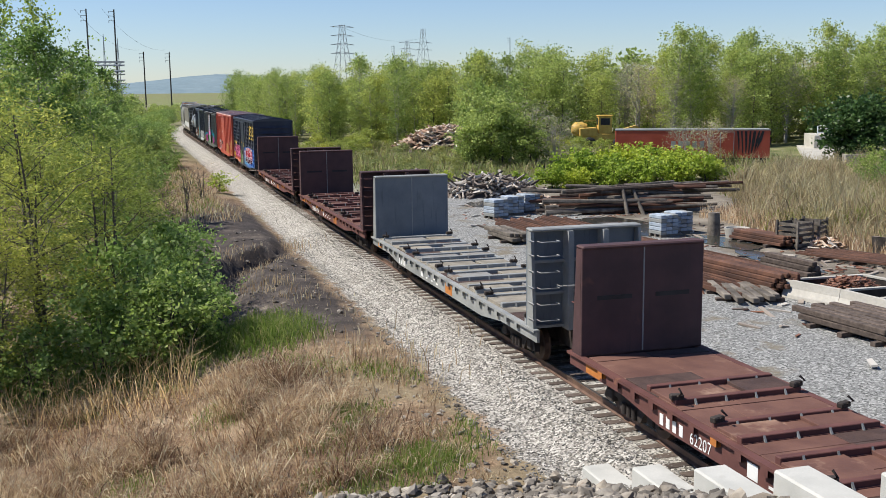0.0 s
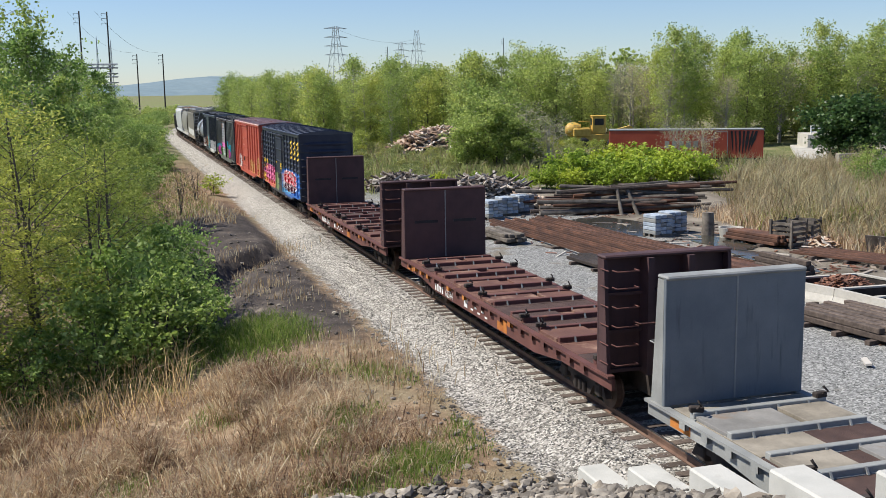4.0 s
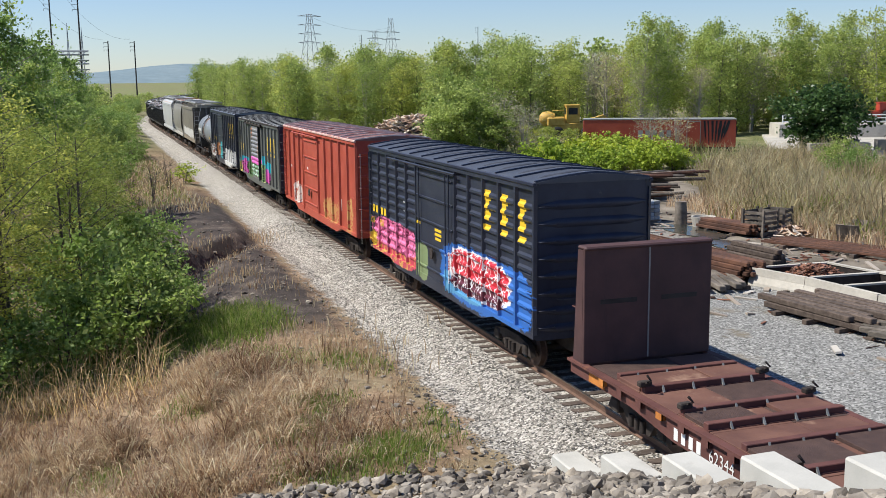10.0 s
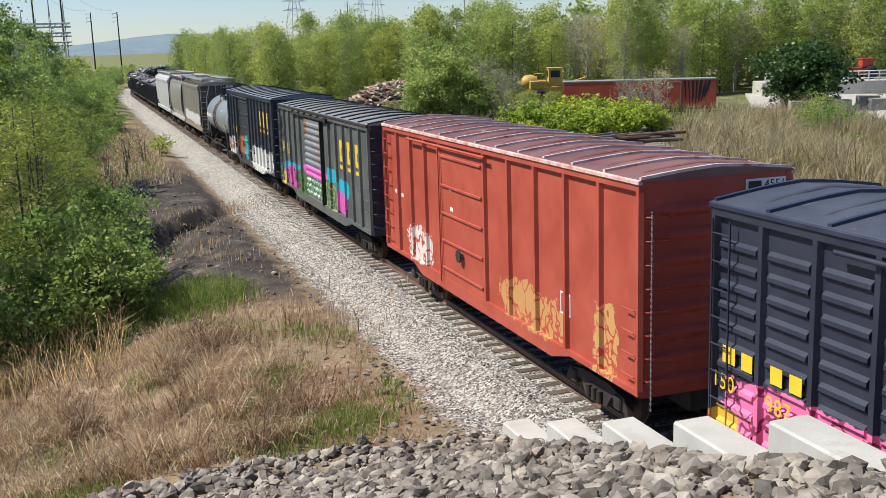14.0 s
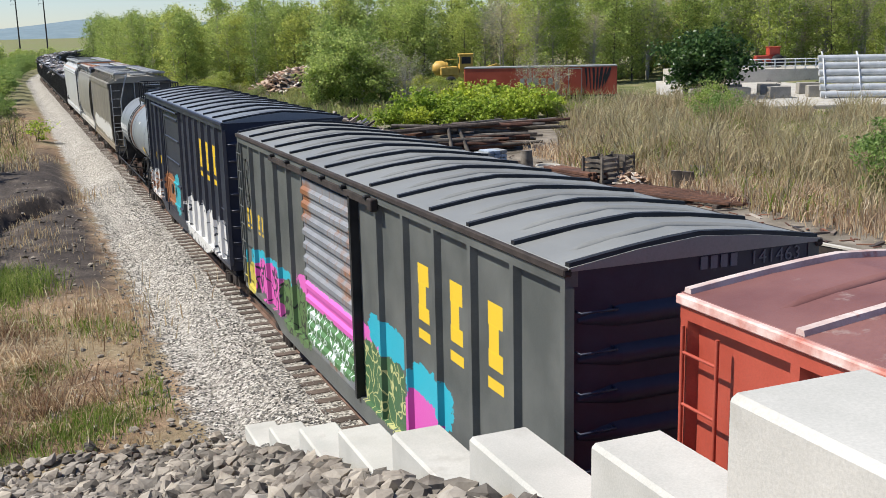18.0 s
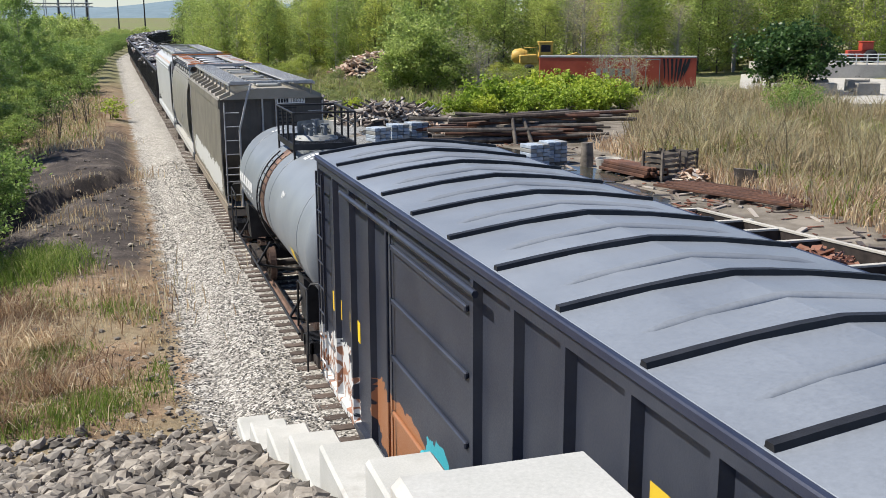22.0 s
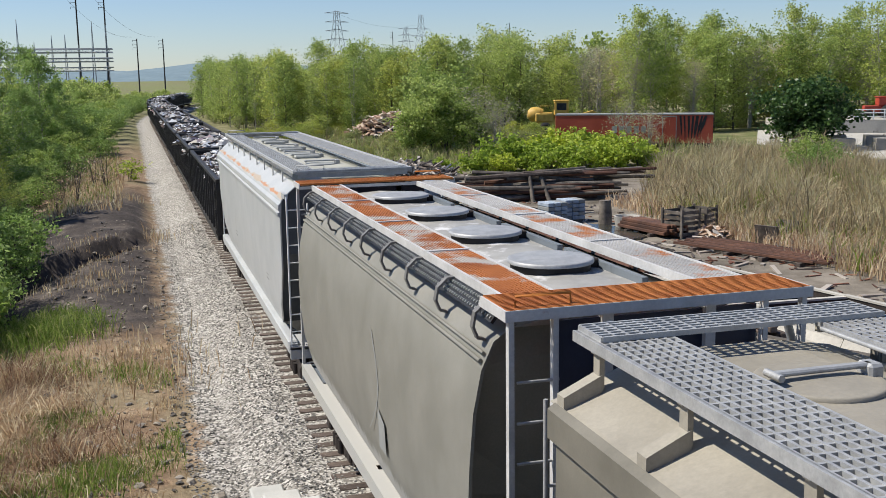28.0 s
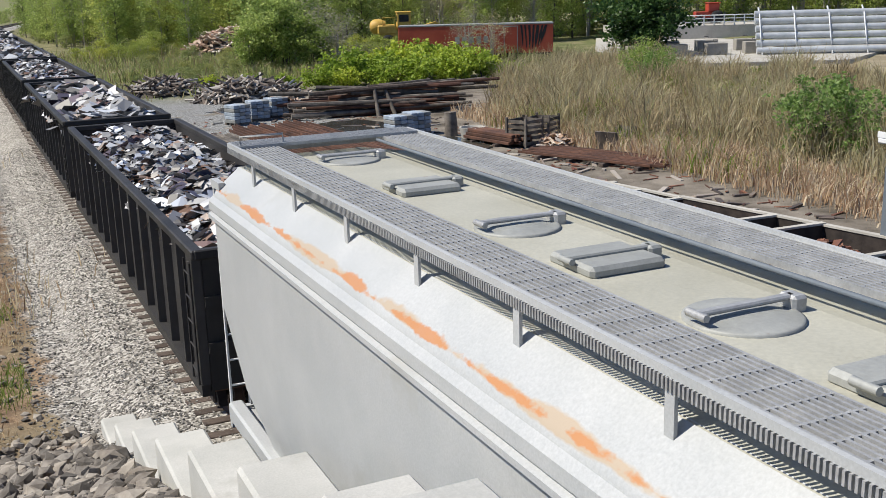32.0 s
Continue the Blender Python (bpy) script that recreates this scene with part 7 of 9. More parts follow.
def join_far(tree, where):
    """The distant belts of trees, past counting, as one cover of leaves and one of stems."""
    for ob in list(tree.children):
        me = ob.data
        co = np.empty(len(me.vertices) * 3, np.float32)
        me.vertices.foreach_get("co", co)
        co = co.reshape(-1, 3)
        lv = np.empty(len(me.loops), np.int32)
        me.loops.foreach_get("vertex_index", lv)
        tot = np.empty(len(me.polygons), np.int32)
        me.polygons.foreach_get("loop_total", tot)
        V, LV = [], []
        for k, (x, y, s) in enumerate(where):
            a = PR.uniform(0, 6.28)
            c, sn = math.cos(a) * s, math.sin(a) * s
            V.append(np.stack([co[:, 0] * c - co[:, 1] * sn + x, co[:, 0] * sn + co[:, 1] * c + y, co[:, 2] * s * PR.uniform(0.9, 1.1) + ground_z(x, y) - 0.05], 1))
            LV.append(lv + k * len(co))
        V, LV, T = np.concatenate(V), np.concatenate(LV), np.tile(tot, len(where))
        name = "far_" + ("leaves" if ob.name.startswith("crown") else "stems")
        out = bpy.data.meshes.new(name)
        out.vertices.add(len(V))
        out.vertices.foreach_set("co", V.ravel().astype(np.float32))
        out.loops.add(len(LV))
        out.loops.foreach_set("vertex_index", LV.astype(np.int32))
        out.polygons.add(len(T))
        out.polygons.foreach_set("loop_start", np.concatenate([[0], np.cumsum(T)[:-1]]).astype(np.int32))
        out.polygons.foreach_set("loop_total", T)
        out.update(calc_edges=True)
        out.materials.append(me.materials[0])
        tagged(new(name, out), "distant belt of leafy young trees" if "leaves" in name else "thin stems of the distant tree belt", "woods", kind="stuff")


t5 = grow("woodland_tree", "broad young woodland tree in spring leaf", "tree", 15, 14.0, 4.2, 0.04, 40, 1500, 0.33, L_WOODS, M_BARK, 0.17, 0.4, 0.7, 0, 1, 0.6, 0.9, "trees of the wood")
place(t5, [(60, 138, 0.9)], PR)
join_far(t5, far_spots)
# shrubs
s1 = grow("shrub", "loose grey-green shrub on rough ground", "shrub", 9, 3.2, 1.7, 0.05, 36, 1800, 0.13, L_GREY, M_PALEBARK, 0.045, 0.8, 0.6, 0, 4, 0.4, 0.8, "shrubs")
sp = []
for _ in range(130):
    t = PR.random()
    sp.append((PR.uniform(7.5, 21) + t * 11, 80 + t * 66 + PR.uniform(-6, 6), PR.uniform(0.35, 0.8)))
sp += [(21.5, 90, 0.9), (33.5, 98, 1.1), (36, 94, 0.9), (-9.6, 72, 0.5), (-10.5, 66, 0.6), (8.5, 170, 1.0), (9, 186, 1.0), (10.5, 150, 1.3), (42, 120, 1.5), (52, 118, 1.5), (66, 118, 1.6), (78, 112, 1.7), (90, 104, 1.5), (104, 95, 1.5), (29, 86, 0.9), (31, 88, 0.9), (33, 84, 0.8)]
for _ in range(120):
    t = PR.random()
    x = 14 + 92 * t
    sp.append((x, 132 - 0.012 * (x - 20) * abs(x - 20) * 0.35 + PR.uniform(-16, 2) * (1 if x < 62 else 0.5), PR.uniform(0.6, 1.2)))
place(s1, sp, PR)
s7 = grow("leafy_shrub", "tall yellow-green leafy shrub beside bare twigs", "shrub", 16, 6.4, 2.6, 0.05, 54, 6400, 0.15, L_WOODS, M_BARK, 0.07, 0.7, 0.6, 0, 5, 0.5, 1.0, "tall shrubs")
place(s7, [(22.0, 92, 0.95), (24.0, 94), (25.2, 90, 0.8), (20.2, 92, 0.6), (24.5, 99, 1.05)], PR)
s8 = grow("twiggy_shrub", "tall half-bare grey shrub with fine twigs", "shrub", 17, 5.6, 2.2, 0.05, 80, 1500, 0.10, L_BARE, M_PALEBARK, 0.06, 0.7, 0.5, 0, 6, 0.4, 1.3, "tall shrubs")
place(s8, [(26.4, 91, 1.05), (27.2, 88.5), (25.6, 96, 1.1), (37.0, 78.0, 0.75), (35.4, 79.5, 0.75)], PR)
s2 = grow("bright_shrub", "bright yellow-green leafy shrub by the log pile", "shrub", 10, 2.7, 1.7, 0.03, 34, 1900, 0.17, L_BRIGHT, M_BARK, 0.05, 0.9, 0.75, 0, 5, 0.42, 0.8, "bright shrubs")
place(s2, [(19.6, 71, 0.7), (21.2, 70, 1.0), (22.4, 72.4, 1.35), (23.8, 70.0, 1.05), (25.2, 73, 1.45), (26.6, 70.2, 1.2), (28.0, 72.4, 1.35), (29.4, 70.0, 1.25), (30.8, 72.0, 1.25), (32.2, 70.4, 1.05), (33.6, 71.4, 0.8), (34.8, 70.6, 0.6), (27.0, 75.5, 1.5), (24.0, 76, 1.4), (30.0, 75.5, 1.3), (17.6, 73, 0.6), (15.6, 76, 0.65), (13.2, 78, 0.5)], PR)
low = []
for _ in range(90):
    t = PR.random()
    low.append((9 + 44 * t + PR.uniform(-2, 2), 118 + 8 * math.sin(t * 5) + PR.uniform(-8, 8) - 0.2 * 44 * t, PR.uniform(0.35, 0.7)))
for _ in range(70):
    x = PR.uniform(50, 118)
    low.append((x, 128 - 0.0065 * (x - 50) ** 2 + PR.uniform(-5, 3), PR.uniform(0.4, 0.8)))
s9 = grow("understorey_bush", "green bush at the foot of the wood", "bush", 18, 5.0, 2.6, 0.02, 40, 2600, 0.15, L_WILLOW, M_PALEBARK, 0.06, 0.8, 0.7, 0, 5, 0.5, 0.8, "understorey bushes")
place(s9, low, PR)
s3 = grow("dark_bush", "dense dark-green rounded bush among the reeds", "bush", 11, 5.6, 3.0, 0.0, 90, 13000, 0.17, L_DARK, M_BARK, 0.10, 0.3, 0.7, 0, 3, 0.55, 0.7)
place(s3, [(53.3, 79.5)], PR, 1, 1)
s4 = grow("leafy_bush", "mid-green leafy bush beside the track", "bush", 12, 2.2, 1.5, 0.03, 36, 3600, 0.075, L_POPLAR, M_BARK, 0.04, 0.8, 0.6, 0, 5, 0.22, 0.6, "leafy bushes")
place(s4, [(-9.9, 31.6), (-9.0, 32.4, 0.7), (-10.9, 33.8, 1.1), (-9.6, 35.4, 0.85), (-10.4, 37.4, 1.0), (-8.9, 39.4, 0.7), (-10.2, 41.0, 1.0), (-8.8, 43.6, 0.75), (-12.0, 31.4, 1.0), (-13.6, 30.6, 0.9), (-15.8, 30.8, 0.9), (-17.4, 31.4, 1.0), (-10.4, 71, 0.8), (-9.9, 78, 0.9), (-9.4, 87, 1.0), (-7.0, 101, 0.8), (26.5, 30.5, 1.15), (28.2, 31.5, 1.0), (41, 62, 0.9), (38.5, 57, 0.8)], PR)
s5 = grow("bare_bush", "leafless brown bush on the spoil bank", "bush", 13, 2.6, 1.3, 0.05, 30, 160, 0.06, L_DRY, M_BARK, 0.04, 0.6, 0.5, 0, 3, 0.2, 1.0, "bare bushes")
place(s5, [(-7.6, 63.2), (-8.6, 67, 0.8), (-6.0, 70.2, 0.85), (-6.8, 74, 0.8), (-8.4, 60.5, 0.6)], PR)
s6 = grow("yellow_bush", "small yellow-green bush beside the ballast", "bush", 14, 1.4, 0.8, 0.03, 24, 900, 0.08, L_BRIGHT, M_BARK, 0.03, 0.8, 0.6, 0, 4, 0.16, 0.6)
place(s6, [(-4.6, 75.8)], PR, 1, 1)


def blades(name, label, category, spots, mat_, seed):
    """Bent grass blades; each spot is x, y, height, width, lean."""
    rng = np.random.default_rng(seed)
    n = len(spots)
    a = np.array(spots)
    z = np.array([ground_z(x, y) for x, y in a[:, :2]])
    ang = rng.uniform(0, 2 * np.pi, n)
    d = np.stack([np.cos(ang), np.sin(ang), np.zeros(n)], 1)
    w = np.stack([-np.sin(ang + 1.1), np.cos(ang + 1.1), np.zeros(n)], 1) * a[:, 3:4] * 0.5
    b = np.stack([a[:, 0], a[:, 1], z - 0.03], 1)
    h, ln = a[:, 2:3], a[:, 4:5]
    up = np.array([[0, 0, 1.0]])
    mid = b + up * h * 0.6 + d * h * ln * 0.25
    tip = b + up * h * (1 - 0.25 * ln) + d * h * ln * rng.uniform(0.5, 1.1, (n, 1))
    v = np.stack([b - w, b + w, mid + w * 0.8, mid - w * 0.8, tip], 1).reshape(-1, 3)
    k = np.arange(n) * 5
    loops = np.stack([k, k + 1, k + 2, k + 3, k + 3, k + 2, k + 4], 1).ravel().astype(np.int32)
    me = bpy.data.meshes.new(name)
    me.vertices.add(5 * n)
    me.vertices.foreach_set("co", v.ravel().astype(np.float32))
    me.loops.add(7 * n)
    me.loops.foreach_set("vertex_index", loops)
    me.polygons.add(2 * n)
    me.polygons.foreach_set("loop_start", np.stack([np.arange(n) * 7, np.arange(n) * 7 + 4], 1).ravel().astype(np.int32))
    me.polygons.foreach_set("loop_total", np.tile(np.array([4, 3], dtype=np.int32), n))
    me.update(calc_edges=True)
    me.materials.append(mat_)
    return tagged(new(name, me), label, category, kind="stuff")


GR = random.Random(5)


def strew(n, x0, x1, y0, y1, keep, h, w, lean):
    out = []
    while len(out) < n:
        x, y = GR.uniform(x0, x1), GR.uniform(y0, y1)
        k = keep(x, y)
        if GR.random() < k:
            out.append((x, y, GR.uniform(*h) * (0.6 + 0.4 * k), GR.uniform(*w), GR.uniform(*lean)))
    return out


def clumps(spots, scale, seed):
    """Let the growth stand in taller and lower clumps."""
    return [(x, y, h * (0.55 + 0.9 * smooth01(-0.35, 0.4, noise.noise(Vector((x * scale, y * scale, seed))))), w, a) for x, y, h, w, a in spots]


def field_keep(x, y):
    e = smooth01(-4.5, -6.4, x + 1.2 * noise.noise(Vector((x * 0.3, y * 0.3, 5)))) * smooth01(17.4, 18.6, y + 0.12 * (x + 4)) * (1 - smooth01(27.0, 29.5, y + 0.35 * (x + 9)))
    return e * (0.12 + 0.88 * smooth01(-0.12, 0.3, noise.noise(Vector((x * 0.45, y * 0.45, 9)))))


def rusty(s):
    return noise.noise(Vector((s[0] * 0.5, s[1] * 0.5, 77))) + GR.uniform(-0.3, 0.3) > 0.0


dry = clumps(strew(34000, -18, -3.7, 17, 30, field_keep, (0.35, 1.0), (0.012, 0.03), (0.3, 1.8)), 1.1, 21)
kinds = [rusty(q) for q in dry]
blades("dry_grass", "tall bleached dry grass on the bank", "grass", [q for q, k in zip(dry, kinds) if not k], L_DRY, 1)
blades("rust_grass", "matted red-brown dead grass on the bank", "grass", [q for q, k in zip(dry, kinds) if k], L_RUSTGRASS, 8)
blades("bank_reeds", "tall pale reed stalks before the willows", "reeds", strew(700, -18, -9.4, 26.5, 31.0, lambda x, y: smooth01(26.4, 28.0, y + 0.2 * (x + 12)), (0.9, 1.9), (0.012, 0.026), (0.2, 1.2)), L_REED, 9)
green = lambda cx, cy, r: (lambda x, y: max(0.0, 1 - math.hypot(x - cx, y - cy) / r))  # noqa: E731
gs = strew(1500, -8.2, -5.2, 21.5, 24.5, green(-6.75, 23.0, 0.9), (0.2, 0.5), (0.01, 0.022), (0.1, 0.6))
gs += strew(3000, -11, -4.5, 27, 35, green(-7.4, 31.2, 2.6), (0.35, 0.95), (0.014, 0.03), (0.2, 1.2))
gs += strew(1200, -9, -5, 18, 21, green(-7.2, 19.0, 1.2), (0.12, 0.3), (0.01, 0.02), (0.1, 0.6))
gs += strew(1500, -6.5, -3.8, 17, 22, green(-5.3, 19.2, 1.2), (0.15, 0.4), (0.01, 0.02), (0.1, 0.6))
gs += strew(4200, -13, -3.7, 17.5, 29, lambda x, y: smooth01(0.05, 0.35, noise.noise(Vector((x * 0.4, y * 0.4, 51)))), (0.15, 0.5), (0.012, 0.025), (0.2, 1.2))
gs += strew(3600, -18, -9, 29, 36, lambda x, y: 0.6, (0.5, 1.2), (0.015, 0.03), (0.2, 0.8))
gs += strew(2500, -9.5, -5.5, 60, 110, lambda x, y: 0.4, (0.2, 0.6), (0.03, 0.07), (0.2, 0.8))
blades("green_grass", "fresh green grass tufts among the dry growth", "grass", gs, L_GRASS, 2)
ts = []
for cx, cy, n, h in ((-3.9, 33, 14, 0.4), (-5.4, 30, 40, 0.4), (-5.9, 41.9, 50, 0.35), (-6.6, 44.5, 160, 0.4), (-5.0, 45, 90, 0.3), (-5.3, 36, 120, 0.35), (-7.5, 38, 120, 0.4), (-4.5, 26.2, 240, 0.75), (-5.2, 27.4, 160, 0.6), (-3.4, 48.2, 60, 0.8), (-5.8, 38.6, 90, 0.5), (-4.7, 62, 90, 0.5), (-4.4, 80, 60, 0.5)):
    for _ in range(n):
        ts.append((cx + GR.gauss(0, 0.25 + 0.004 * n), cy + GR.gauss(0, 0.3 + 0.006 * n), GR.uniform(0.5, 1) * h, GR.uniform(0.015, 0.035), GR.uniform(0.1, 0.7)))
ts += strew(2600, -6.2, -3.7, 17.6, 29, lambda x, y: 0.15 + 0.85 * smooth01(0.0, 0.35, noise.noise(Vector((x * 0.8, y * 0.8, 61)))), (0.08, 0.32), (0.012, 0.025), (0.4, 1.6))
ts += strew(2600, -9.5, -5.0, 55, 95, lambda x, y: 0.5, (0.3, 0.8), (0.03, 0.06), (0.2, 0.9))
blades("dry_tufts", "single dry grass tufts on ballast edge and spoil", "grass", ts, L_DRY, 3)


def reed_keep(x, y):
    front = 20.3 + 0.6 * max(0.0, y - 48) + 1.5 * noise.noise(Vector((x * 0.15, y * 0.15, 2)))
    back = 70 + 0.25 * (x - 24)
    e = smooth01(front, front + 2.0, x) * (1 - smooth01(back - 3, back + 1, y)) * (1 - smooth01(46, 50, x - 0.5 * max(0, 62 - y)))
    return e * (0.3 + 0.7 * smooth01(-0.2, 0.2, noise.noise(Vector((x * 0.2, y * 0.2, 7)))))


reed_spots = clumps(strew(44000, 18, 58, 22, 76, reed_keep, (1.0, 2.3), (0.025, 0.065), (0.1, 1.2)), 0.45, 31)
pale = lambda s: noise.noise(Vector((s[0] * 0.3, s[1] * 0.3, 41))) + GR.uniform(-0.25, 0.25) > -0.05  # noqa: E731
sides = [pale(s) for s in reed_spots]
blades("reeds", "tall pale dry reeds along the yard's edge", "reeds", [s for s, k in zip(reed_spots, sides) if k], L_REED, 4)
blades("brown_reeds", "brown bent reeds mixed among the pale ones", "reeds", [s for s, k in zip(reed_spots, sides) if not k], L_BROWNREED, 7)
weeds = clumps(strew(15000, 5.5, 48, 72, 128, lambda x, y: smooth01(70, 76, y) * (0.25 + 0.75 * smooth01(-0.2, 0.25, noise.noise(Vector((x * 0.16, y * 0.16, 19))))), (0.5, 1.3), (0.05, 0.12), (0.2, 1.0)), 0.3, 33)
blades("green_weeds", "rank green weeds on the rough ground", "weeds", weeds[::2], L_GREY, 10)
blades("tan_weeds", "dry tan stalks among the weeds", "weeds", weeds[1::2][:3800], L_BROWNREED, 11)
rg = strew(4200, 20, 50, 28, 72, lambda x, y: reed_keep(x, y) * smooth01(0.05, 0.3, noise.noise(Vector((x * 0.12, y * 0.12, 17)))), (0.8, 1.7), (0.04, 0.09), (0.1, 0.7))
blades("green_reeds", "fresh green growth between the dry reeds", "reeds", rg, L_GRASS, 5)
blades("reed_fringe", "short tan grass fringe before the reeds", "grass", strew(9000, 16.5, 30, 18, 52, lambda x, y: smooth01(19.3 + 0.03 * (y - 20), 20.8, x) * (1 - smooth01(23, 26, x - 0.1 * max(0, y - 30))), (0.4, 1.1), (0.03, 0.06), (0.1, 0.8)), L_DRY, 6)

# ---- the scrap yard ----
M_CONTRED = mat("trailer_red", (0.34, 0.055, 0.028), (0.44, 0.085, 0.045), 0.6, 0.6, 0, 0.1, 30, ((0.25, 0.06, 0.035), 0.62, 0.6), ((0.24, 0.055, 0.035), 0.62))
M_MACHINE = mat("machine_yellow", (0.50, 0.29, 0.05), (0.64, 0.42, 0.10), 2, 0.55, 0, 0.1, 30, ((0.30, 0.16, 0.05), 0.62, 2.0))
M_GLASS = mat("cab_glass", (0.02, 0.025, 0.03), (0.04, 0.045, 0.05), 2, 0.1, 0, 0)
M_TYRE = mat("tyre_rubber", (0.015, 0.015, 0.015), (0.03, 0.03, 0.03), 4, 0.9, 0, 0.3)
M_RUST = mat("rusty_steel", (0.075, 0.038, 0.028), (0.18, 0.085, 0.052), 1.6, 0.85, 0.1, 0.3, 20, None, None, 0.5)
M_OLDWOOD = mat("old_timber", (0.10, 0.085, 0.07), (0.26, 0.225, 0.185), 2.2, 0.9, 0, 0.5, 18, None, None, 0.55)
M_PIPE = mat("galvanised_pipe", (0.42, 0.44, 0.45), (0.58, 0.60, 0.61), 1, 0.5, 0.3, 0.1)
M_BLUEPLAST = mat("blue_wrap", (0.24, 0.29, 0.35), (0.42, 0.47, 0.52), 3, 0.5, 0, 0.2)
M_SLAB = mat("pale_slab", (0.36, 0.34, 0.30), (0.48, 0.455, 0.40), 0.6, 0.9, 0, 0.3, 8)
M_BLOCK = mat("cast_block", (0.24, 0.225, 0.195), (0.34, 0.32, 0.28), 0.9, 0.9, 0, 0.3, 12, ((0.17, 0.155, 0.13), 0.58, 0.8))
M_WATER = mat("puddle_water", (0.035, 0.035, 0.03), (0.06, 0.058, 0.045), 0.6, 0.12, 0, 0.02, 6, spec=0.6)


def at_ground(x, y, rz=0.0, dz=0.0):
    return Matrix.Translation((x, y, ground_z(x, y) + dz)) @ Matrix.Rotation(radians(rz), 4, "Z")


# red trailer with dark stripes
def red_trailer():
    m = at_ground(43.2, 78.2, 152.0, 0.0)
    o = tagged(empty("box_trailer", m), "long rust-red box trailer with dark stripe decoration", "trailer")
    L, W, H = 13.4, 2.44, 2.95
    part("body", Geo().bev(0, L, -W, 0, 0.35, H, 0.03), M_CONTRED, o)
    part("roof_rail", Geo().box(-0.02, L + 0.02, -W - 0.02, 0.025, H - 0.08, H + 0.02), M_GREYCAR, o)
    part("skirt_rail", Geo().box(-0.01, L + 0.01, 0.0, 0.02, 0.33, 0.45), M_TRUCK, o)
    part("side_door", Geo().box(3.1, 4.2, 0.002, 0.025, 0.55, 2.7), M_CONTRED, o)
    part("door_frame", Geo().box(3.04, 3.1, 0.0, 0.035, 0.5, 2.76).box(4.2, 4.26, 0.0, 0.035, 0.5, 2.76).box(3.04, 4.26, 0.0, 0.034, 2.7, 2.76), M_GREYCAR, o)
    for k, (x, w, z0, tilt) in enumerate(((0.5, 0.2, 1.2, 0.35), (0.85, 0.14, 0.9, 0.28), (1.2, 0.22, 0.8, 0.2), (1.6, 0.16, 0.7, 0.1), (1.95, 0.2, 0.8, 0.02), (2.35, 0.15, 0.7, -0.05), (2.65, 0.18, 1.0, -0.05))):
        part("dark_stripe", Geo().prism([(x, H - 0.15), (x + w, H - 0.15), (x + w * 0.7 + tilt, (z0 + H) / 2), (x + w * 0.4 + tilt * 1.5, z0), (x + tilt * 1.3, z0 + 0.3), (x - w * 0.2 + tilt * 0.6, (z0 + H) / 2)], 0.002, 0.008, "y"), M_BLACK, o)
    for k in range(5):
        x = 5.6 + k * 0.62
        part("faded_mark", Geo().box(x, x + 0.4, 0.002, 0.006, 1.35, 1.95), M_GREYCAR, o)
    for x in (0.3, L - 0.6):
        part("support", Geo().box(x, x + 0.3, -W + 0.2, -0.2, -0.3, 0.36), M_TRUCK, o)


red_trailer()


def loader():
    o = tagged(empty("loader", at_ground(44.2, 113, -18) @ Matrix.Scale(1.0, 4)), "yellow wheel loader with a square cab", "loader")
    part("chassis", Geo().bev(-3.0, 2.4, -0.9, 0.9, 1.0, 2.0, 0.1).bev(-3.2, -1.0, -1.0, 1.0, 1.6, 2.7, 0.15), M_MACHINE, o)
    cab = part("cab", Geo().bev(-0.9, 0.7, -0.8, 0.8, 2.0, 4.0, 0.05).bev(-0.98, 0.78, -0.88, 0.88, 4.0, 4.15, 0.05), M_MACHINE, o)
    part("side_window", Geo().box(-0.65, 0.45, -0.815, 0.815, 3.0, 3.8), M_GLASS, cab)
    part("front_window", Geo().box(-0.915, 0.715, -0.6, 0.6, 3.0, 3.8), M_GLASS, cab)
    part("boom", Geo().prism([(1.0, 2.2), (3.6, 2.9), (5.4, 1.8), (5.3, 1.5), (3.6, 2.5), (1.0, 1.7)], -0.5, 0.5, "y"), M_MACHINE, o)
    part("drum", Geo().loft([[(-4.0 + 1.8 * u, 0.9 * r * math.cos(a * math.pi / 8), 2.5 + 0.9 * r * math.sin(a * math.pi / 8)) for a in range(16)] for u, r in ((0, 0.5), (0.2, 0.9), (0.6, 1.0), (1.0, 0.7))]), M_MACHINE, o)
    part("hand_rail", Geo().tube([(-1.2, -0.9, 2.7), (-1.2, -0.9, 3.5), (-2.6, -0.9, 3.5), (-2.6, -0.9, 2.7)], 0.04, 5), M_MACHINE, o)
    for x in (-2.0, 1.6):
        for y in (-1.1, 1.1):
            part("tyre", Geo().loft([[(x + r * math.cos(a * math.pi / 10), y + u, 0.8 + r * math.sin(a * math.pi / 10)) for a in range(20)] for u, r in ((-0.3, 0.4), (-0.3, 0.8), (0.3, 0.8), (0.3, 0.4))]), M_TYRE, o)


loader()


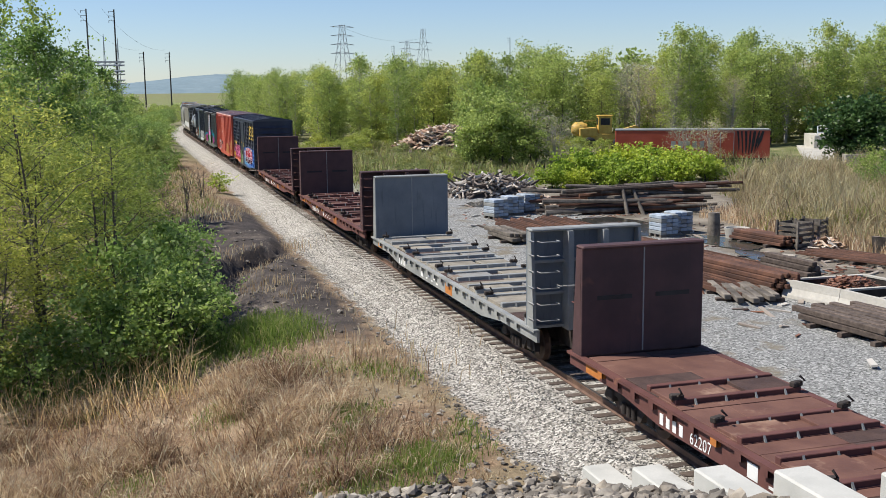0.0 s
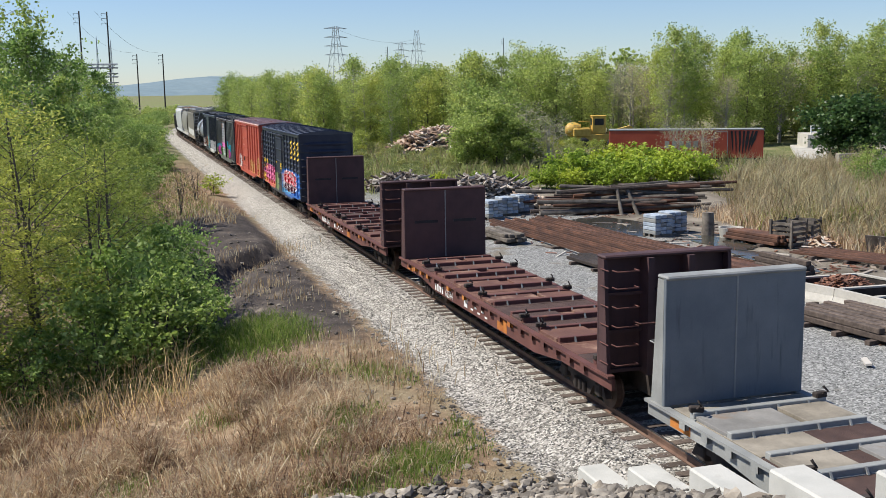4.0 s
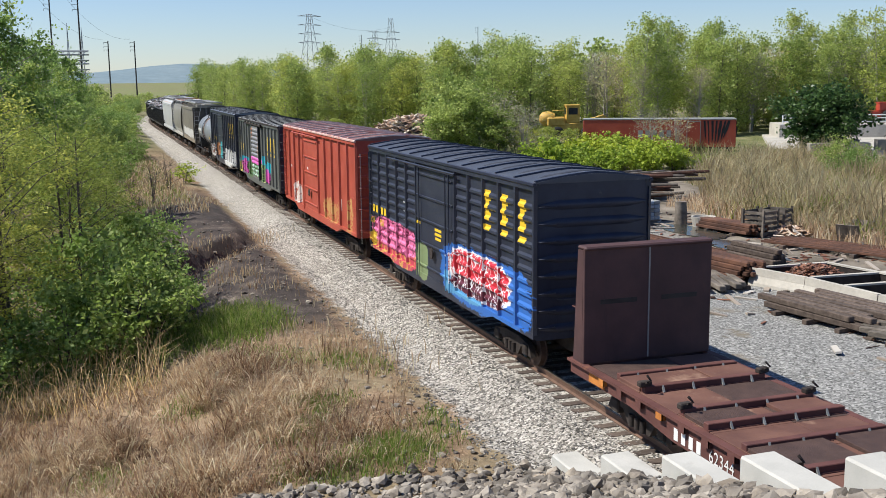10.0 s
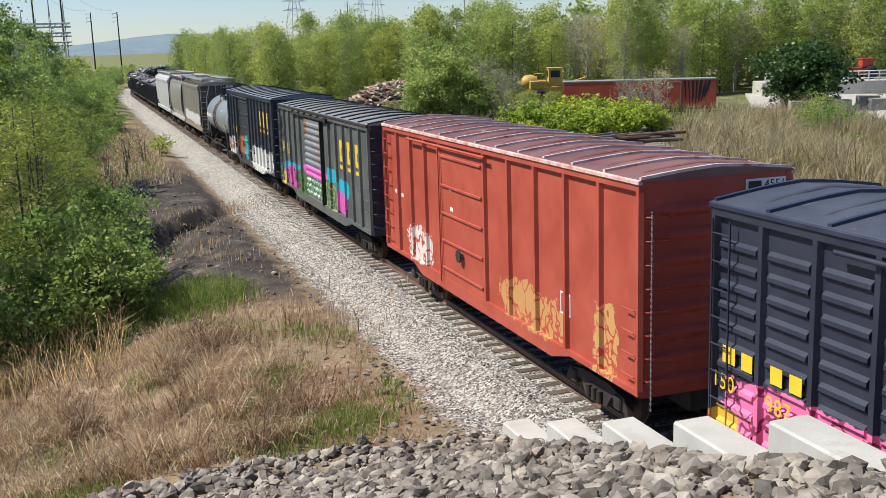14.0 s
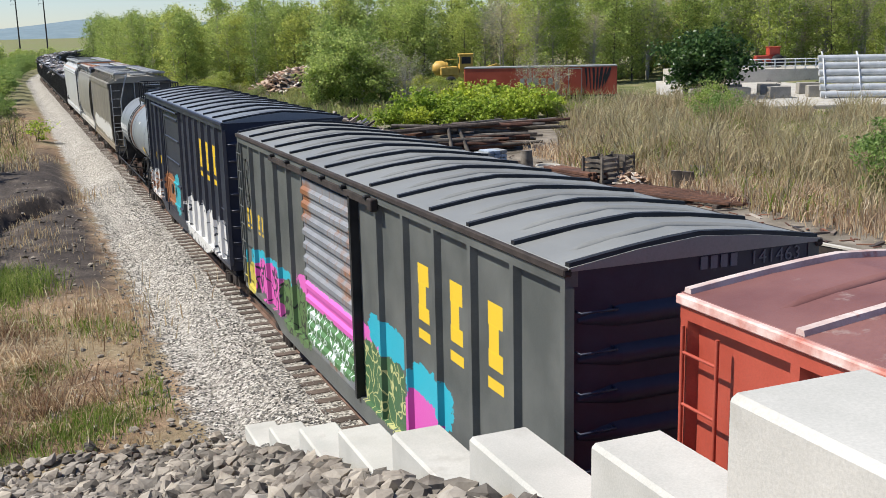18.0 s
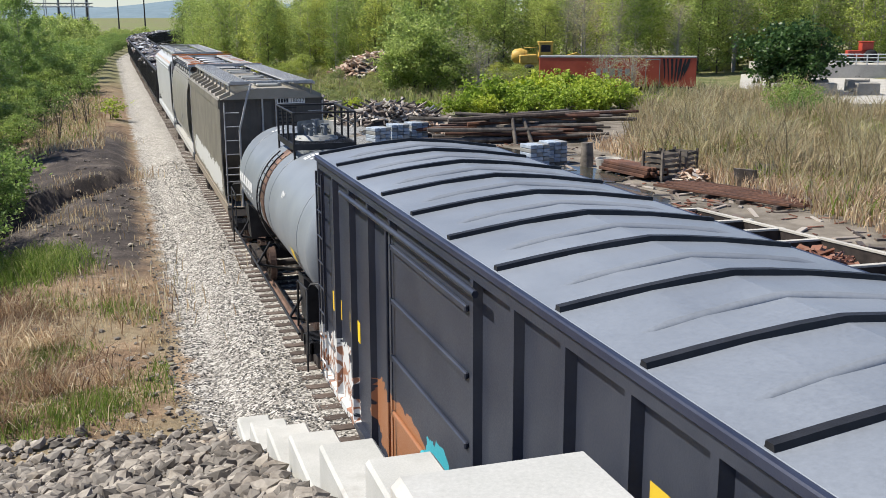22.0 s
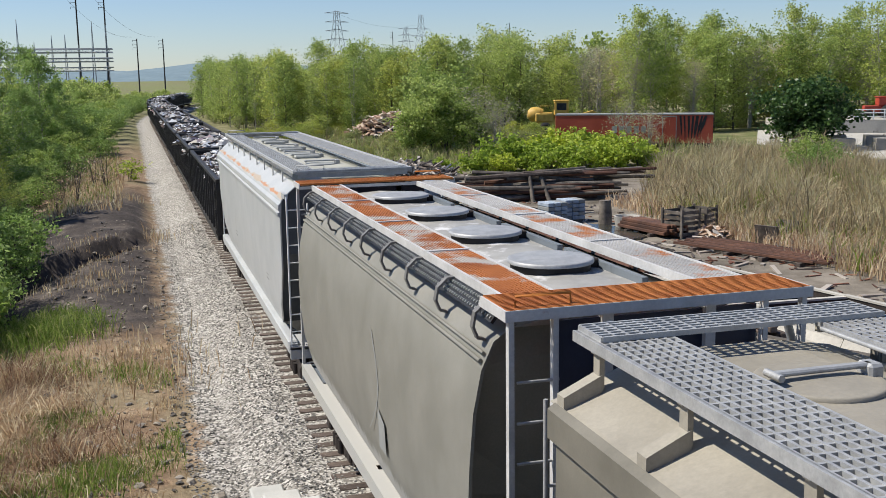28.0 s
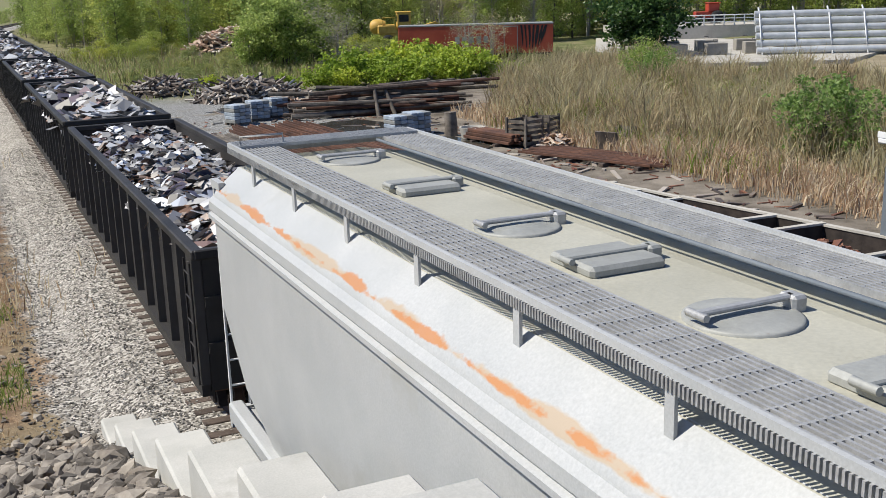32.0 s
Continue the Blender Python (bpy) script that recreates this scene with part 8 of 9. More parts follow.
def heap(name, label, cx, cy, rx, ry, h, n, size, mat_, seed, category="heap", slim=0.35, base=None):
    """A mound with bent scraps on it."""
    R = random.Random(seed)
    g = Geo()
    rings = []
    for k in range(6):
        t = k / 5
        rings.append([(cx + rx * (1 - t) * math.cos(a * math.pi / 10) * R.uniform(0.9, 1.1), cy + ry * (1 - t) * math.sin(a * math.pi / 10) * R.uniform(0.9, 1.1), ground_z(cx, cy) - 0.1 + h * (1 - (1 - t) ** 2) * R.uniform(0.85, 1.0)) for a in range(20)])
    g.loft(rings, smooth=False)
    o = tagged(empty(name, (cx, cy, ground_z(cx, cy))), label, category)
    inv_ = o.matrix_world.inverted()
    b = part("mound", g, base or mat_, o)
    b.matrix_parent_inverse = inv_
    v, f = [], []
    for _ in range(n):
        a, r = R.uniform(0, 6.28), math.sqrt(R.random())
        x, y = cx + rx * r * math.cos(a), cy + ry * r * math.sin(a)
        z = ground_z(cx, cy) + h * (1 - r * r) * 0.95 + 0.05
        m = Matrix.Translation((x, y, z)) @ Euler((R.uniform(-0.6, 0.6), R.uniform(-0.6, 0.6), R.uniform(0, 6.3))).to_matrix().to_4x4()
        l, w, t = size * R.uniform(0.5, 1.4), size * slim * R.uniform(0.3, 1.0), size * 0.08
        q = len(v)
        v += [m @ Vector(p) for p in ((-l, -w, -t), (l, -w, -t), (l, w, -t), (-l, w, -t), (-l, -w, t), (l, -w, t), (l, w, t), (-l, w, t))]
        f += [tuple(q + i for i in s) for s in ((0, 3, 2, 1), (4, 5, 6, 7), (0, 1, 5, 4), (1, 2, 6, 5), (2, 3, 7, 6), (3, 0, 4, 7))]
    c = tagged(part("scrap_cover", raw_mesh("scrap_cover", v, f, mat_), None, o), kind="stuff")
    c.matrix_parent_inverse = inv_
    return o


M_RUBBLE = bpy.data.materials.new("rubble")
scrap_material(M_RUBBLE, [(0.0, (0.22, 0.13, 0.08)), (0.3, (0.42, 0.30, 0.21)), (0.55, (0.32, 0.19, 0.12)), (0.8, (0.52, 0.43, 0.33)), (1.0, (0.66, 0.60, 0.52))], 0.0)
M_RUSTBITS = bpy.data.materials.new("rusty_bits")
scrap_material(M_RUSTBITS, [(0.0, (0.06, 0.03, 0.02)), (0.5, (0.17, 0.065, 0.035)), (1.0, (0.26, 0.12, 0.07))], 0.0)
M_TIMBERBITS = bpy.data.materials.new("timber_bits")
scrap_material(M_TIMBERBITS, [(0.0, (0.05, 0.04, 0.035)), (0.4, (0.15, 0.115, 0.09)), (0.7, (0.32, 0.27, 0.22)), (1.0, (0.52, 0.49, 0.44))], 0.0)
heap("rubble_heap", "large heap of brown earth and broken slabs", 27.0, 121, 7.0, 4.0, 2.9, 520, 0.6, M_RUBBLE, 41, "heap", 0.5, M_DIRT)
heap("timber_heap", "tangled heap of grey broken timber", 13.8, 69, 3.6, 2.4, 1.3, 260, 0.75, M_TIMBERBITS, 42, "heap", 0.12, M_DIRT)
heap("timber_heap", "tangled heap of grey broken timber", 9.6, 76, 3.0, 2.2, 1.1, 180, 0.7, M_TIMBERBITS, 43, "heap", 0.12, M_DIRT)
heap("rubble_heap", "low heap of pale broken boards and earth", 13.4, 60.2, 1.5, 1.4, 0.9, 90, 0.35, M_RUBBLE, 44, "heap", 0.5, M_DIRT)
heap("rag_heap", "small heap of pale bags and rags", 20.0, 39.8, 0.9, 0.8, 0.5, 60, 0.18, M_RUBBLE, 45, "heap", 0.7)


def bar_stack(name, label, x, y, rz, length, rows, cols, section, mat_, piece, gap=1.15, jitter=0.3, bearers=3, group="", seed=1, splay=0.01):
    """Long bars stacked on bearers, each bar a piece of its own."""
    R = random.Random(seed)
    o = tagged(empty(name, at_ground(x, y, rz)), label, "stack", group)
    w, h = section
    for k in range(bearers):
        u = -length / 2 + length * (k + 0.5) / bearers
        part("bearer", Geo().bev(u - 0.1, u + 0.1, -cols * w * gap / 2 - 0.2, cols * w * gap / 2 + 0.2, -0.05, 0.14, 0.01), M_TIE, o)
    me = Geo().bev(-length / 2, length / 2, -w / 2, w / 2, 0, h, min(w, h) * 0.12).mesh(piece, mat_)
    for r in range(rows):
        n = cols - (r if rows > 2 else 0)
        for c in range(n):
            q = new(piece, me)
            q.parent = o
            q.matrix_local = Matrix.Translation((R.uniform(-jitter, jitter), (c - (n - 1) / 2) * w * gap + R.uniform(-0.02, 0.02), 0.145 + r * h * 1.05)) @ Matrix.Rotation(R.uniform(-splay, splay), 4, "Z")
    return o


# long rusty rails laid beside the track
bar_stack("rail_stack", "long rusty rails laid out side by side on ties", 11.0, 42.5, 93, 22, 1, 15, (0.07, 0.16), M_RUST, "rail_bar", 4.4, 0.9, 6, "rail stacks", 51, 0.006)
bar_stack("rail_stack", "long rusty rails laid out side by side on ties", 12.6, 42.0, 97, 17, 1, 8, (0.07, 0.16), M_RUST, "rail_bar", 2.9, 0.8, 5, "rail stacks", 52, 0.006)
bar_stack("pipe_stack", "dark steel sections in a low stack", 8.4, 38.0, 95, 5.6, 1, 7, (0.17, 0.14), M_TRUCK, "steel_bar", 1.2, 0.4, 3, "", 53)
bar_stack("rail_stack", "short stack of rusty rails with sawn ends", 11.6, 33.4, 97, 4.6, 4, 9, (0.15, 0.16), M_RUST, "rail_bar", 1.1, 0.25, 3, "rail stacks", 54)
bar_stack("sleeper_stack", "dark old ties in a stack", 13.2, 33.0, 95, 2.7, 5, 5, (0.24, 0.18), M_TIE, "old_tie", 1.06, 0.12, 2, "tie stacks", 55)
bar_stack("sleeper_stack", "pale and dark ties lying loose in rows", 10.2, 31.4, 72, 2.8, 1, 6, (0.24, 0.18), M_OLDWOOD, "old_tie", 1.4, 0.4, 2, "tie stacks", 56, 0.08)
bar_stack("sleeper_stack", "pale and dark ties lying loose in rows", 10.9, 25.4, 97, 3.9, 2, 7, (0.24, 0.18), M_TIE, "old_tie", 1.5, 0.5, 3, "tie stacks", 57, 0.06)
bar_stack("sleeper_stack", "pale and dark ties lying loose in rows", 11.5, 21.3, 117, 4.3, 1, 6, (0.22, 0.16), M_OLDWOOD, "old_tie", 1.5, 0.5, 3, "tie stacks", 58, 0.06)
bar_stack("rail_stack", "long rusty rails in front of the reeds", 19.5, 35.2, 112, 6.5, 1, 13, (0.08, 0.10), M_RUST, "rail_bar", 2.2, 0.6, 4, "rail stacks", 59)
bar_stack("rail_stack", "short rusty steel sections before the reeds", 18.2, 42.0, 100, 3.4, 3, 8, (0.14, 0.14), M_RUST, "rail_bar", 1.15, 0.3, 2, "rail stacks", 60)
bar_stack("sleeper_stack", "pale and dark ties lying loose in rows", 7.2, 47.5, 92, 3.2, 2, 4, (0.24, 0.18), M_OLDWOOD, "old_tie", 1.2, 0.3, 2, "tie stacks", 61, 0.04)


def log_pile():
    o = tagged(empty("log_pile", at_ground(19.0, 56.5)), "criss-cross pile of long brown poles and logs", "pile")
    R = random.Random(62)
    for k in range(64):
        l = R.uniform(3.5, 9.5)
        lay = k // 13
        a = radians(-12 + R.gauss(0, 7 if lay else 3))
        c = Vector((R.uniform(-2.6, 2.6), R.uniform(-1.6, 1.6) * (1 - 0.13 * lay), 0.2 + 0.3 * lay + R.uniform(0, 0.16)))
        d = Vector((math.cos(a), math.sin(a), R.uniform(-0.05, 0.05))) * l / 2
        part("log", Geo().tube([c - d, c + d], R.uniform(0.09, 0.17), 7, R.uniform(0.07, 0.12), smooth=False), R.choice((M_RUST, M_OLDWOOD, M_OLDWOOD, M_TIE)), o)
    for x, y, a in ((-0.6, -2.0, 100), (-1.6, -1.9, 60)):
        d = Vector((math.cos(radians(a)) * 0.5, math.sin(radians(a)) * 1.4, 1.5))
        part("log", Geo().tube([Vector((x, y, 0)) - d * 0.05, Vector((x, y, 0)) + d], 0.13, 7, 0.11), M_OLDWOOD, o)


log_pile()


def pallet_pack(x, y, rz):
    o = tagged(empty("wrapped_pallet", at_ground(x, y, rz)), "pallet of pale blue wrapped blocks in layers", "pallet", "wrapped pallets")
    for k in range(3):
        part("board", Geo().box(-0.55, 0.55, -0.5 + 0.42 * k, -0.36 + 0.42 * k, 0, 0.12), M_OLDWOOD, o)
    for r in range(5):
        for c in range(3):
            part("block", Geo().bev(-0.55 + 0.37 * c, -0.2 + 0.37 * c, -0.5, 0.5, 0.13 + 0.2 * r, 0.31 + 0.2 * r, 0.02), M_BLUEPLAST if (r + c) % 3 else M_GREYCAR, o)


for x, y, rz in ((15.0, 46.0, 10), (16.3, 46.8, 6), (9.8, 56.5, 20), (11.2, 57.5, 5), (12.5, 58.2, 12)):
    pallet_pack(x, y, rz)


def crate(x, y, rz):
    o = tagged(empty("slatted_crate", at_ground(x, y, rz)), "weathered grey slatted crate, tilted", "crate", "crates")
    for s in (-0.55, 0.55):
        for k in range(5):
            part("slat", Geo().box(-0.6, 0.6, s - 0.02, s + 0.02, 0.1 + 0.24 * k, 0.24 + 0.24 * k), M_OLDWOOD, o)
            part("slat", Geo().box(s - 0.02, s + 0.02, -0.53, 0.53, 0.1 + 0.24 * k, 0.24 + 0.24 * k), M_OLDWOOD, o)
    for x_ in (-0.58, 0.58):
        for y_ in (-0.56, 0.56):
            part("corner_post", Geo().box(x_ - 0.05, x_ + 0.05, y_ - 0.05, y_ + 0.05, 0, 1.3), M_OLDWOOD, o)
    part("floor", Geo().box(-0.55, 0.55, -0.53, 0.53, 0.04, 0.1), M_TIE, o)


crate(19.0, 40.8, 20)
crate(20.2, 41.2, 35)
o = tagged(empty("stump", at_ground(17.4, 45.2)), "short cut tree stump standing on end", "stump")
part("trunk", Geo().tube([(0, 0, -0.1), (0.02, 0, 0.5), (0, 0.03, 1.15)], 0.33, 12, 0.29), M_OLDWOOD, o)
o = tagged(empty("concrete_tub", at_ground(17.9, 43.9)), "round pale concrete tub with earth in it", "tub")
part("shell", Geo().loft([[(r * math.cos(a * math.pi / 12), r * math.sin(a * math.pi / 12), z) for a in range(24)] for r, z in ((0.5, 0), (0.62, 0.55), (0.54, 0.55), (0.5, 0.42), (0.02, 0.42))], smooth=False), M_SLAB, o)
o = tagged(empty("scrap_boat", at_ground(21.8, 37.6, 30)), "broken timber skip lying in the reeds", "skip")
part("hull", Geo().prism([(-1.1, 0.9), (-0.8, 0.1), (0.8, 0.1), (1.1, 0.9), (0.95, 0.9), (0.7, 0.2), (-0.7, 0.2), (-0.95, 0.9)], -0.5, 0.5, "y"), M_OLDWOOD, o)


# concrete storage bins with scrap
def bin_wall(x0, y0, x1, y1, h=0.62, t=0.26):
    d = math.hypot(x1 - x0, y1 - y0)
    m = Matrix.Translation((x0, y0, ground_z(x0, y0))) @ Matrix.Rotation(math.atan2(y1 - y0, x1 - x0), 4, "Z")
    o = tagged(empty("barrier_wall", m), "pale concrete barrier of a scrap bin", "barrier", "bin barriers")
    n = max(1, round(d / 3.6))
    for k in range(n):
        part("segment", Geo().prism([(-t, -0.1), (t, -0.1), (t * 0.9, 0.12), (t * 0.45, 0.35), (t * 0.35, h), (-t * 0.35, h), (-t * 0.45, 0.35), (-t * 0.9, 0.12)], d * k / n + 0.02, d * (k + 1) / n - 0.02, "x"), M_SLAB, o)


def bin_plate(x0, y0, x1, y1, h=0.56):
    d = math.hypot(x1 - x0, y1 - y0)
    m = Matrix.Translation((x0, y0, ground_z(x0, y0))) @ Matrix.Rotation(math.atan2(y1 - y0, x1 - x0), 4, "Z")
    o = tagged(empty("bin_divider", m), "dark steel divider between scrap bins", "divider", "bin dividers")
    part("plate", Geo().box(0, d, -0.06, 0.06, -0.1, h), M_TRUCK, o)
    part("top_edge", Geo().box(0, d, -0.09, 0.09, h, h + 0.06), M_SLAB, o)


front = [(11.8, 31.2), (12.4, 28.9), (12.7, 25.7), (13.25, 22.0), (13.9, 17.6), (14.6, 13.0)]
for (xa, ya), (xb, yb) in zip(front, front[1:]):
    bin_wall(xa, ya, xb, yb)
for xa, ya in ((11.8, 31.2), (12.4, 28.9), (12.5, 27.3), (12.7, 25.6), (13.25, 22.1), (13.5, 20.6), (13.9, 17.4), (14.4, 14.0)):
    bin_plate(xa + 0.2, ya, xa + 3.3, ya - 0.15)
bin_plate(15.0, 31.0, 15.9, 25.5)
bin_plate(15.9, 25.5, 17.9, 13.8)
heap("rusty_scrap_heap", "heap of small dark rusty scrap in a concrete bin", 13.6, 30.1, 1.5, 1.0, 0.75, 700, 0.12, M_RUSTBITS, 71, "heap", 0.6)
heap("rusty_scrap_heap", "heap of flat rusty plates in a concrete bin", 14.4, 23.9, 1.3, 1.5, 0.5, 260, 0.36, M_RUSTBITS, 72, "heap", 0.45)
heap("rusty_scrap_heap", "heap of flat rusty plates in a concrete bin", 15.2, 19.0, 1.1, 1.0, 0.4, 120, 0.36, M_RUSTBITS, 73, "heap", 0.45)
heap("rusty_scrap_heap", "spilled rusty plates on the gravel", 12.9, 19.0, 1.0, 0.8, 0.25, 80, 0.25, M_RUSTBITS, 74, "heap", 0.45)
o = tagged(empty("concrete_post", at_ground(17.2, 18.6)), "tall grey steel post with a white cap", "post")
part("shaft", Geo().bev(-0.16, 0.16, -0.16, 0.16, -0.1, 3.0, 0.02), M_GREYDARK, o)
part("cap", Geo().bev(-0.35, 0.6, -0.3, 0.3, 3.0, 3.15, 0.03).box(-0.35, -0.3, -0.3, 0.3, 3.15, 3.3), M_WHITE, o)
o = tagged(empty("concrete_slab", at_ground(8.3, 13.8, 5)), "pale concrete slab block on the yard gravel", "block")
part("slab", Geo().bev(-0.5, 0.5, -2.0, 2.0, 0, 0.55, 0.03), M_SLAB, o)

# loose scraps of timber and steel trodden into the yard
R = random.Random(83)
for nm, lab, mm, cnt, sz in (("timber_litter", "scattered splinters and boards on the yard gravel", M_TIMBERBITS, 420, 0.3), ("rust_litter", "scattered rusty scraps on the yard gravel", M_RUSTBITS, 520, 0.14)):
    v, f = [], []
    for _ in range(cnt):
        x, y = R.uniform(7.5, 20), R.uniform(15, 62)
        if R.random() > 0.35 + 0.65 * smooth01(9, 15, x):
            continue
        m = Matrix.Translation((x, y, ground_z(x, y) + 0.03)) @ Euler((R.uniform(-0.15, 0.15), R.uniform(-0.15, 0.15), R.uniform(0, 6.3))).to_matrix().to_4x4()
        l, w, t = sz * R.uniform(0.4, 2.2), sz * R.uniform(0.1, 0.35), sz * 0.1
        q = len(v)
        v += [m @ Vector(p) for p in ((-l, -w, -t), (l, -w, -t), (l, w, -t), (-l, w, -t), (-l, -w, t), (l, -w, t), (l, w, t), (-l, w, t))]
        f += [tuple(q + i for i in s) for s in ((0, 3, 2, 1), (4, 5, 6, 7), (0, 1, 5, 4), (1, 2, 6, 5), (2, 3, 7, 6), (3, 0, 4, 7))]
    tagged(new(nm, raw_mesh(nm, v, f, mm)), lab, "litter", kind="stuff")

# puddles
R = random.Random(81)
for cx, cy, rx, ry in ((14.8, 50.0, 2.0, 4.2), (16.6, 43.0, 1.0, 2.6), (13.0, 62.5, 3.2, 2.4), (15.9, 37.5, 0.9, 3.2)):
    poly = [(cx + rx * math.cos(a * math.pi / 12) * R.uniform(0.8, 1.15), cy + ry * math.sin(a * math.pi / 12) * R.uniform(0.8, 1.15)) for a in range(24)]
    zt = max(ground_z(x, y) for x, y in poly + [(cx, cy)]) + 0.02
    tagged(part("puddle", Geo().prism(poly, zt - 0.3, zt, "z"), M_WATER), "shallow muddy puddle on the yard", "puddle", kind="structure")

# ---- pale slab yard with blocks, rail and pipe rack ----
pad = tagged(part("slab_yard", Geo().prism([(47, 70), (62, 63), (86, 76), (92, 92), (66, 106), (54, 88)], -0.9, -0.25, "z"), M_SLAB), "pale concrete yard slab beyond the reeds", "slab", kind="structure")
PZ = -0.25
R = random.Random(91)
for k, (x, y, rz) in enumerate(((51.0, 76.8, 8), (54.6, 76.0, 5), (58.2, 75.0, 10), (61.8, 74.0, 4), (53.0, 80.5, 8), (56.8, 80.0, 3), (60.4, 79.0, 9), (64.0, 77.8, 6), (66.5, 75.2, 2))):
    o = tagged(empty("concrete_block", Matrix.Translation((x, y, PZ)) @ Matrix.Rotation(radians(rz - 32), 4, "Z")), "big grey cast concrete block on the slab", "block", "concrete blocks")
    part("block", Geo().bev(-0.95, 0.95, -0.6, 0.6, 0, 1.05, 0.04), M_BLOCK, o)
    part("lifting_eye", Geo().tube([(-0.2, 0, 1.24), (-0.2, 0, 1.36), (0.2, 0, 1.36), (0.2, 0, 1.24)], 0.03, 5), M_TRUCK, o)
fence = tagged(empty("guard_fence", (72, 99, 1.2)), "white steel guard fence on a concrete ramp", "fence")
tagged(part("ramp", Geo().prism([(64, 100), (95, 84), (98, 90), (67, 106)], -0.6, 1.2, "z"), M_SLAB), "raised pale concrete ramp", "ramp", kind="structure")
d = Vector((31, -16, 0))
g = Geo()
inv_ = fence.matrix_world.inverted()
for k in range(32):
    p = Vector((64.3, 99.9, 1.2)) + d * k / 31
    q = part("fence_post", Geo().box(p.x - 0.05, p.x + 0.05, p.y - 0.05, p.y + 0.05, 1.15, 2.3), M_WHITE, fence)
    q.matrix_parent_inverse = inv_
for z in (1.55, 1.95, 2.3):
    q = part("fence_rail", Geo().tube([Vector((64.3, 99.9, z)), Vector((64.3, 99.9, z)) + d], 0.06, 5), M_WHITE, fence)
    q.matrix_parent_inverse = inv_


def tractor(x, y, rz):
    o = tagged(empty("tractor", Matrix.Translation((x, y, 1.2)) @ Matrix.Rotation(radians(rz), 4, "Z")), "small dark red tractor parked on the ramp", "tractor", "tractors")
    part("body", Geo().bev(-1.4, 1.6, -0.45, 0.45, 0.7, 1.4, 0.08), P_REDEND, o)
    part("cab", Geo().bev(-1.2, 0.1, -0.6, 0.6, 1.4, 2.3, 0.06).bev(-1.3, 0.2, -0.7, 0.7, 2.3, 2.4, 0.04), P_REDEND, o)
    for x_, r in ((-0.9, 0.75), (1.2, 0.45)):
        for s in (-0.75, 0.75):
            part("tyre", Geo().loft([[(x_ + rr * math.cos(a * math.pi / 8), s + u, r + rr * math.sin(a * math.pi / 8)) for a in range(16)] for u, rr in ((-0.18, 0.4 * r), (-0.18, r), (0.18, r), (0.18, 0.4 * r))]), M_TYRE, o)


tractor(71.5, 101.0, 150)
tractor(76.5, 98.6, 160)


def pipe_rack():
    o = tagged(empty("pipe_rack", (60.5, 72.2, PZ)), "long rack of galvanised pipes held by hoops", "pipe rack")
    inv_ = o.matrix_world.inverted()
    d = Vector((0.86, -0.51, 0))
    nrm = Vector((0.51, 0.86, 0))
    a = Vector((60.5, 72.2, PZ))
    for r in range(6):
        p = a + Vector((0, 0, 0.35 + 0.62 * r)) + nrm * 0.35 * r
        q = part("pipe", Geo().tube([p, p + d * 34], 0.29, 12), M_PIPE, o)
        q.matrix_parent_inverse = inv_
    for k in range(12):
        p = a + d * (0.4 + 3.0 * k) - nrm * 0.35
        q = part("hoop", Geo().tube([p, p + Vector((0, 0, 1.4)) + nrm * 0.6, p + Vector((0, 0, 3.4)) + nrm * 1.8, p + Vector((0, 0, 4.0)) + nrm * 2.6], 0.09, 6), M_PIPE, o)
        q.matrix_parent_inverse = inv_


pipe_rack()

# ---- the distance ----
M_POLE = mat("dark_pole", (0.025, 0.024, 0.022), (0.05, 0.046, 0.042), 2, 0.8)
M_LATTICE = mat("pylon_steel", (0.26, 0.29, 0.32), (0.34, 0.37, 0.40), 1, 0.6, 0.3)


def power_pole(x, y, h):
    o = tagged(empty("power_pole", at_ground(x, y)), "tall dark wooden power pole with side arms", "power pole", "power poles")
    part("shaft", Geo().tube([(0, 0, -0.5), (0, 0, h)], 0.42, 8, 0.28), M_POLE, o)
    for z in (h - 0.8, h - 2.8, h - 4.8):
        part("arm", Geo().tube([(-2.4, 0, z), (0.2, 0, z - 0.1)], 0.1, 5), M_POLE, o)
        part("insulator", Geo().tube([(-2.3, 0, z), (-2.3, 0, z - 0.9)], 0.12, 5), M_LATTICE, o)


for x, y, h in ((15.7, 600, 30.2), (2.0, 600, 30.2), (-12.0, 480, 44), (-23.4, 480, 44)):
    power_pole(x, y, h)


def pylon(x, y, h, w, arms):
    o = tagged(empty("pylon", at_ground(x, y, 15)), "grey lattice steel power pylon", "pylon", "pylons")
    g = Geo()
    lev = [0, 0.2, 0.38, 0.54, 0.68, 0.8, 0.9, 1.0]
    wid = lambda t: w * (1 - t) ** 1.3 * 0.5 + w * 0.09  # noqa: E731
    for a, b in zip(lev, lev[1:]):
        for sx, sy in ((-1, -1), (1, -1), (1, 1), (-1, 1)):
            p, q = Vector((sx * wid(a), sy * wid(a), h * a)), Vector((sx * wid(b), sy * wid(b), h * b))
            g.tube([p, q], 0.16, 4)
            r = Vector((-sy * wid(b), sx * wid(b), h * b)) if True else q
            g.tube([p, r], 0.09, 3)
    part("tower", g, M_LATTICE, o)
    for z in arms:
        part("cross_arm", Geo().tube([(-w * 0.62, 0, h * z), (0, 0, h * z + 1.0), (w * 0.62, 0, h * z)], 0.15, 4).tube([(-w * 0.62, 0, h * z), (w * 0.62, 0, h * z)], 0.12, 4), M_LATTICE, o)


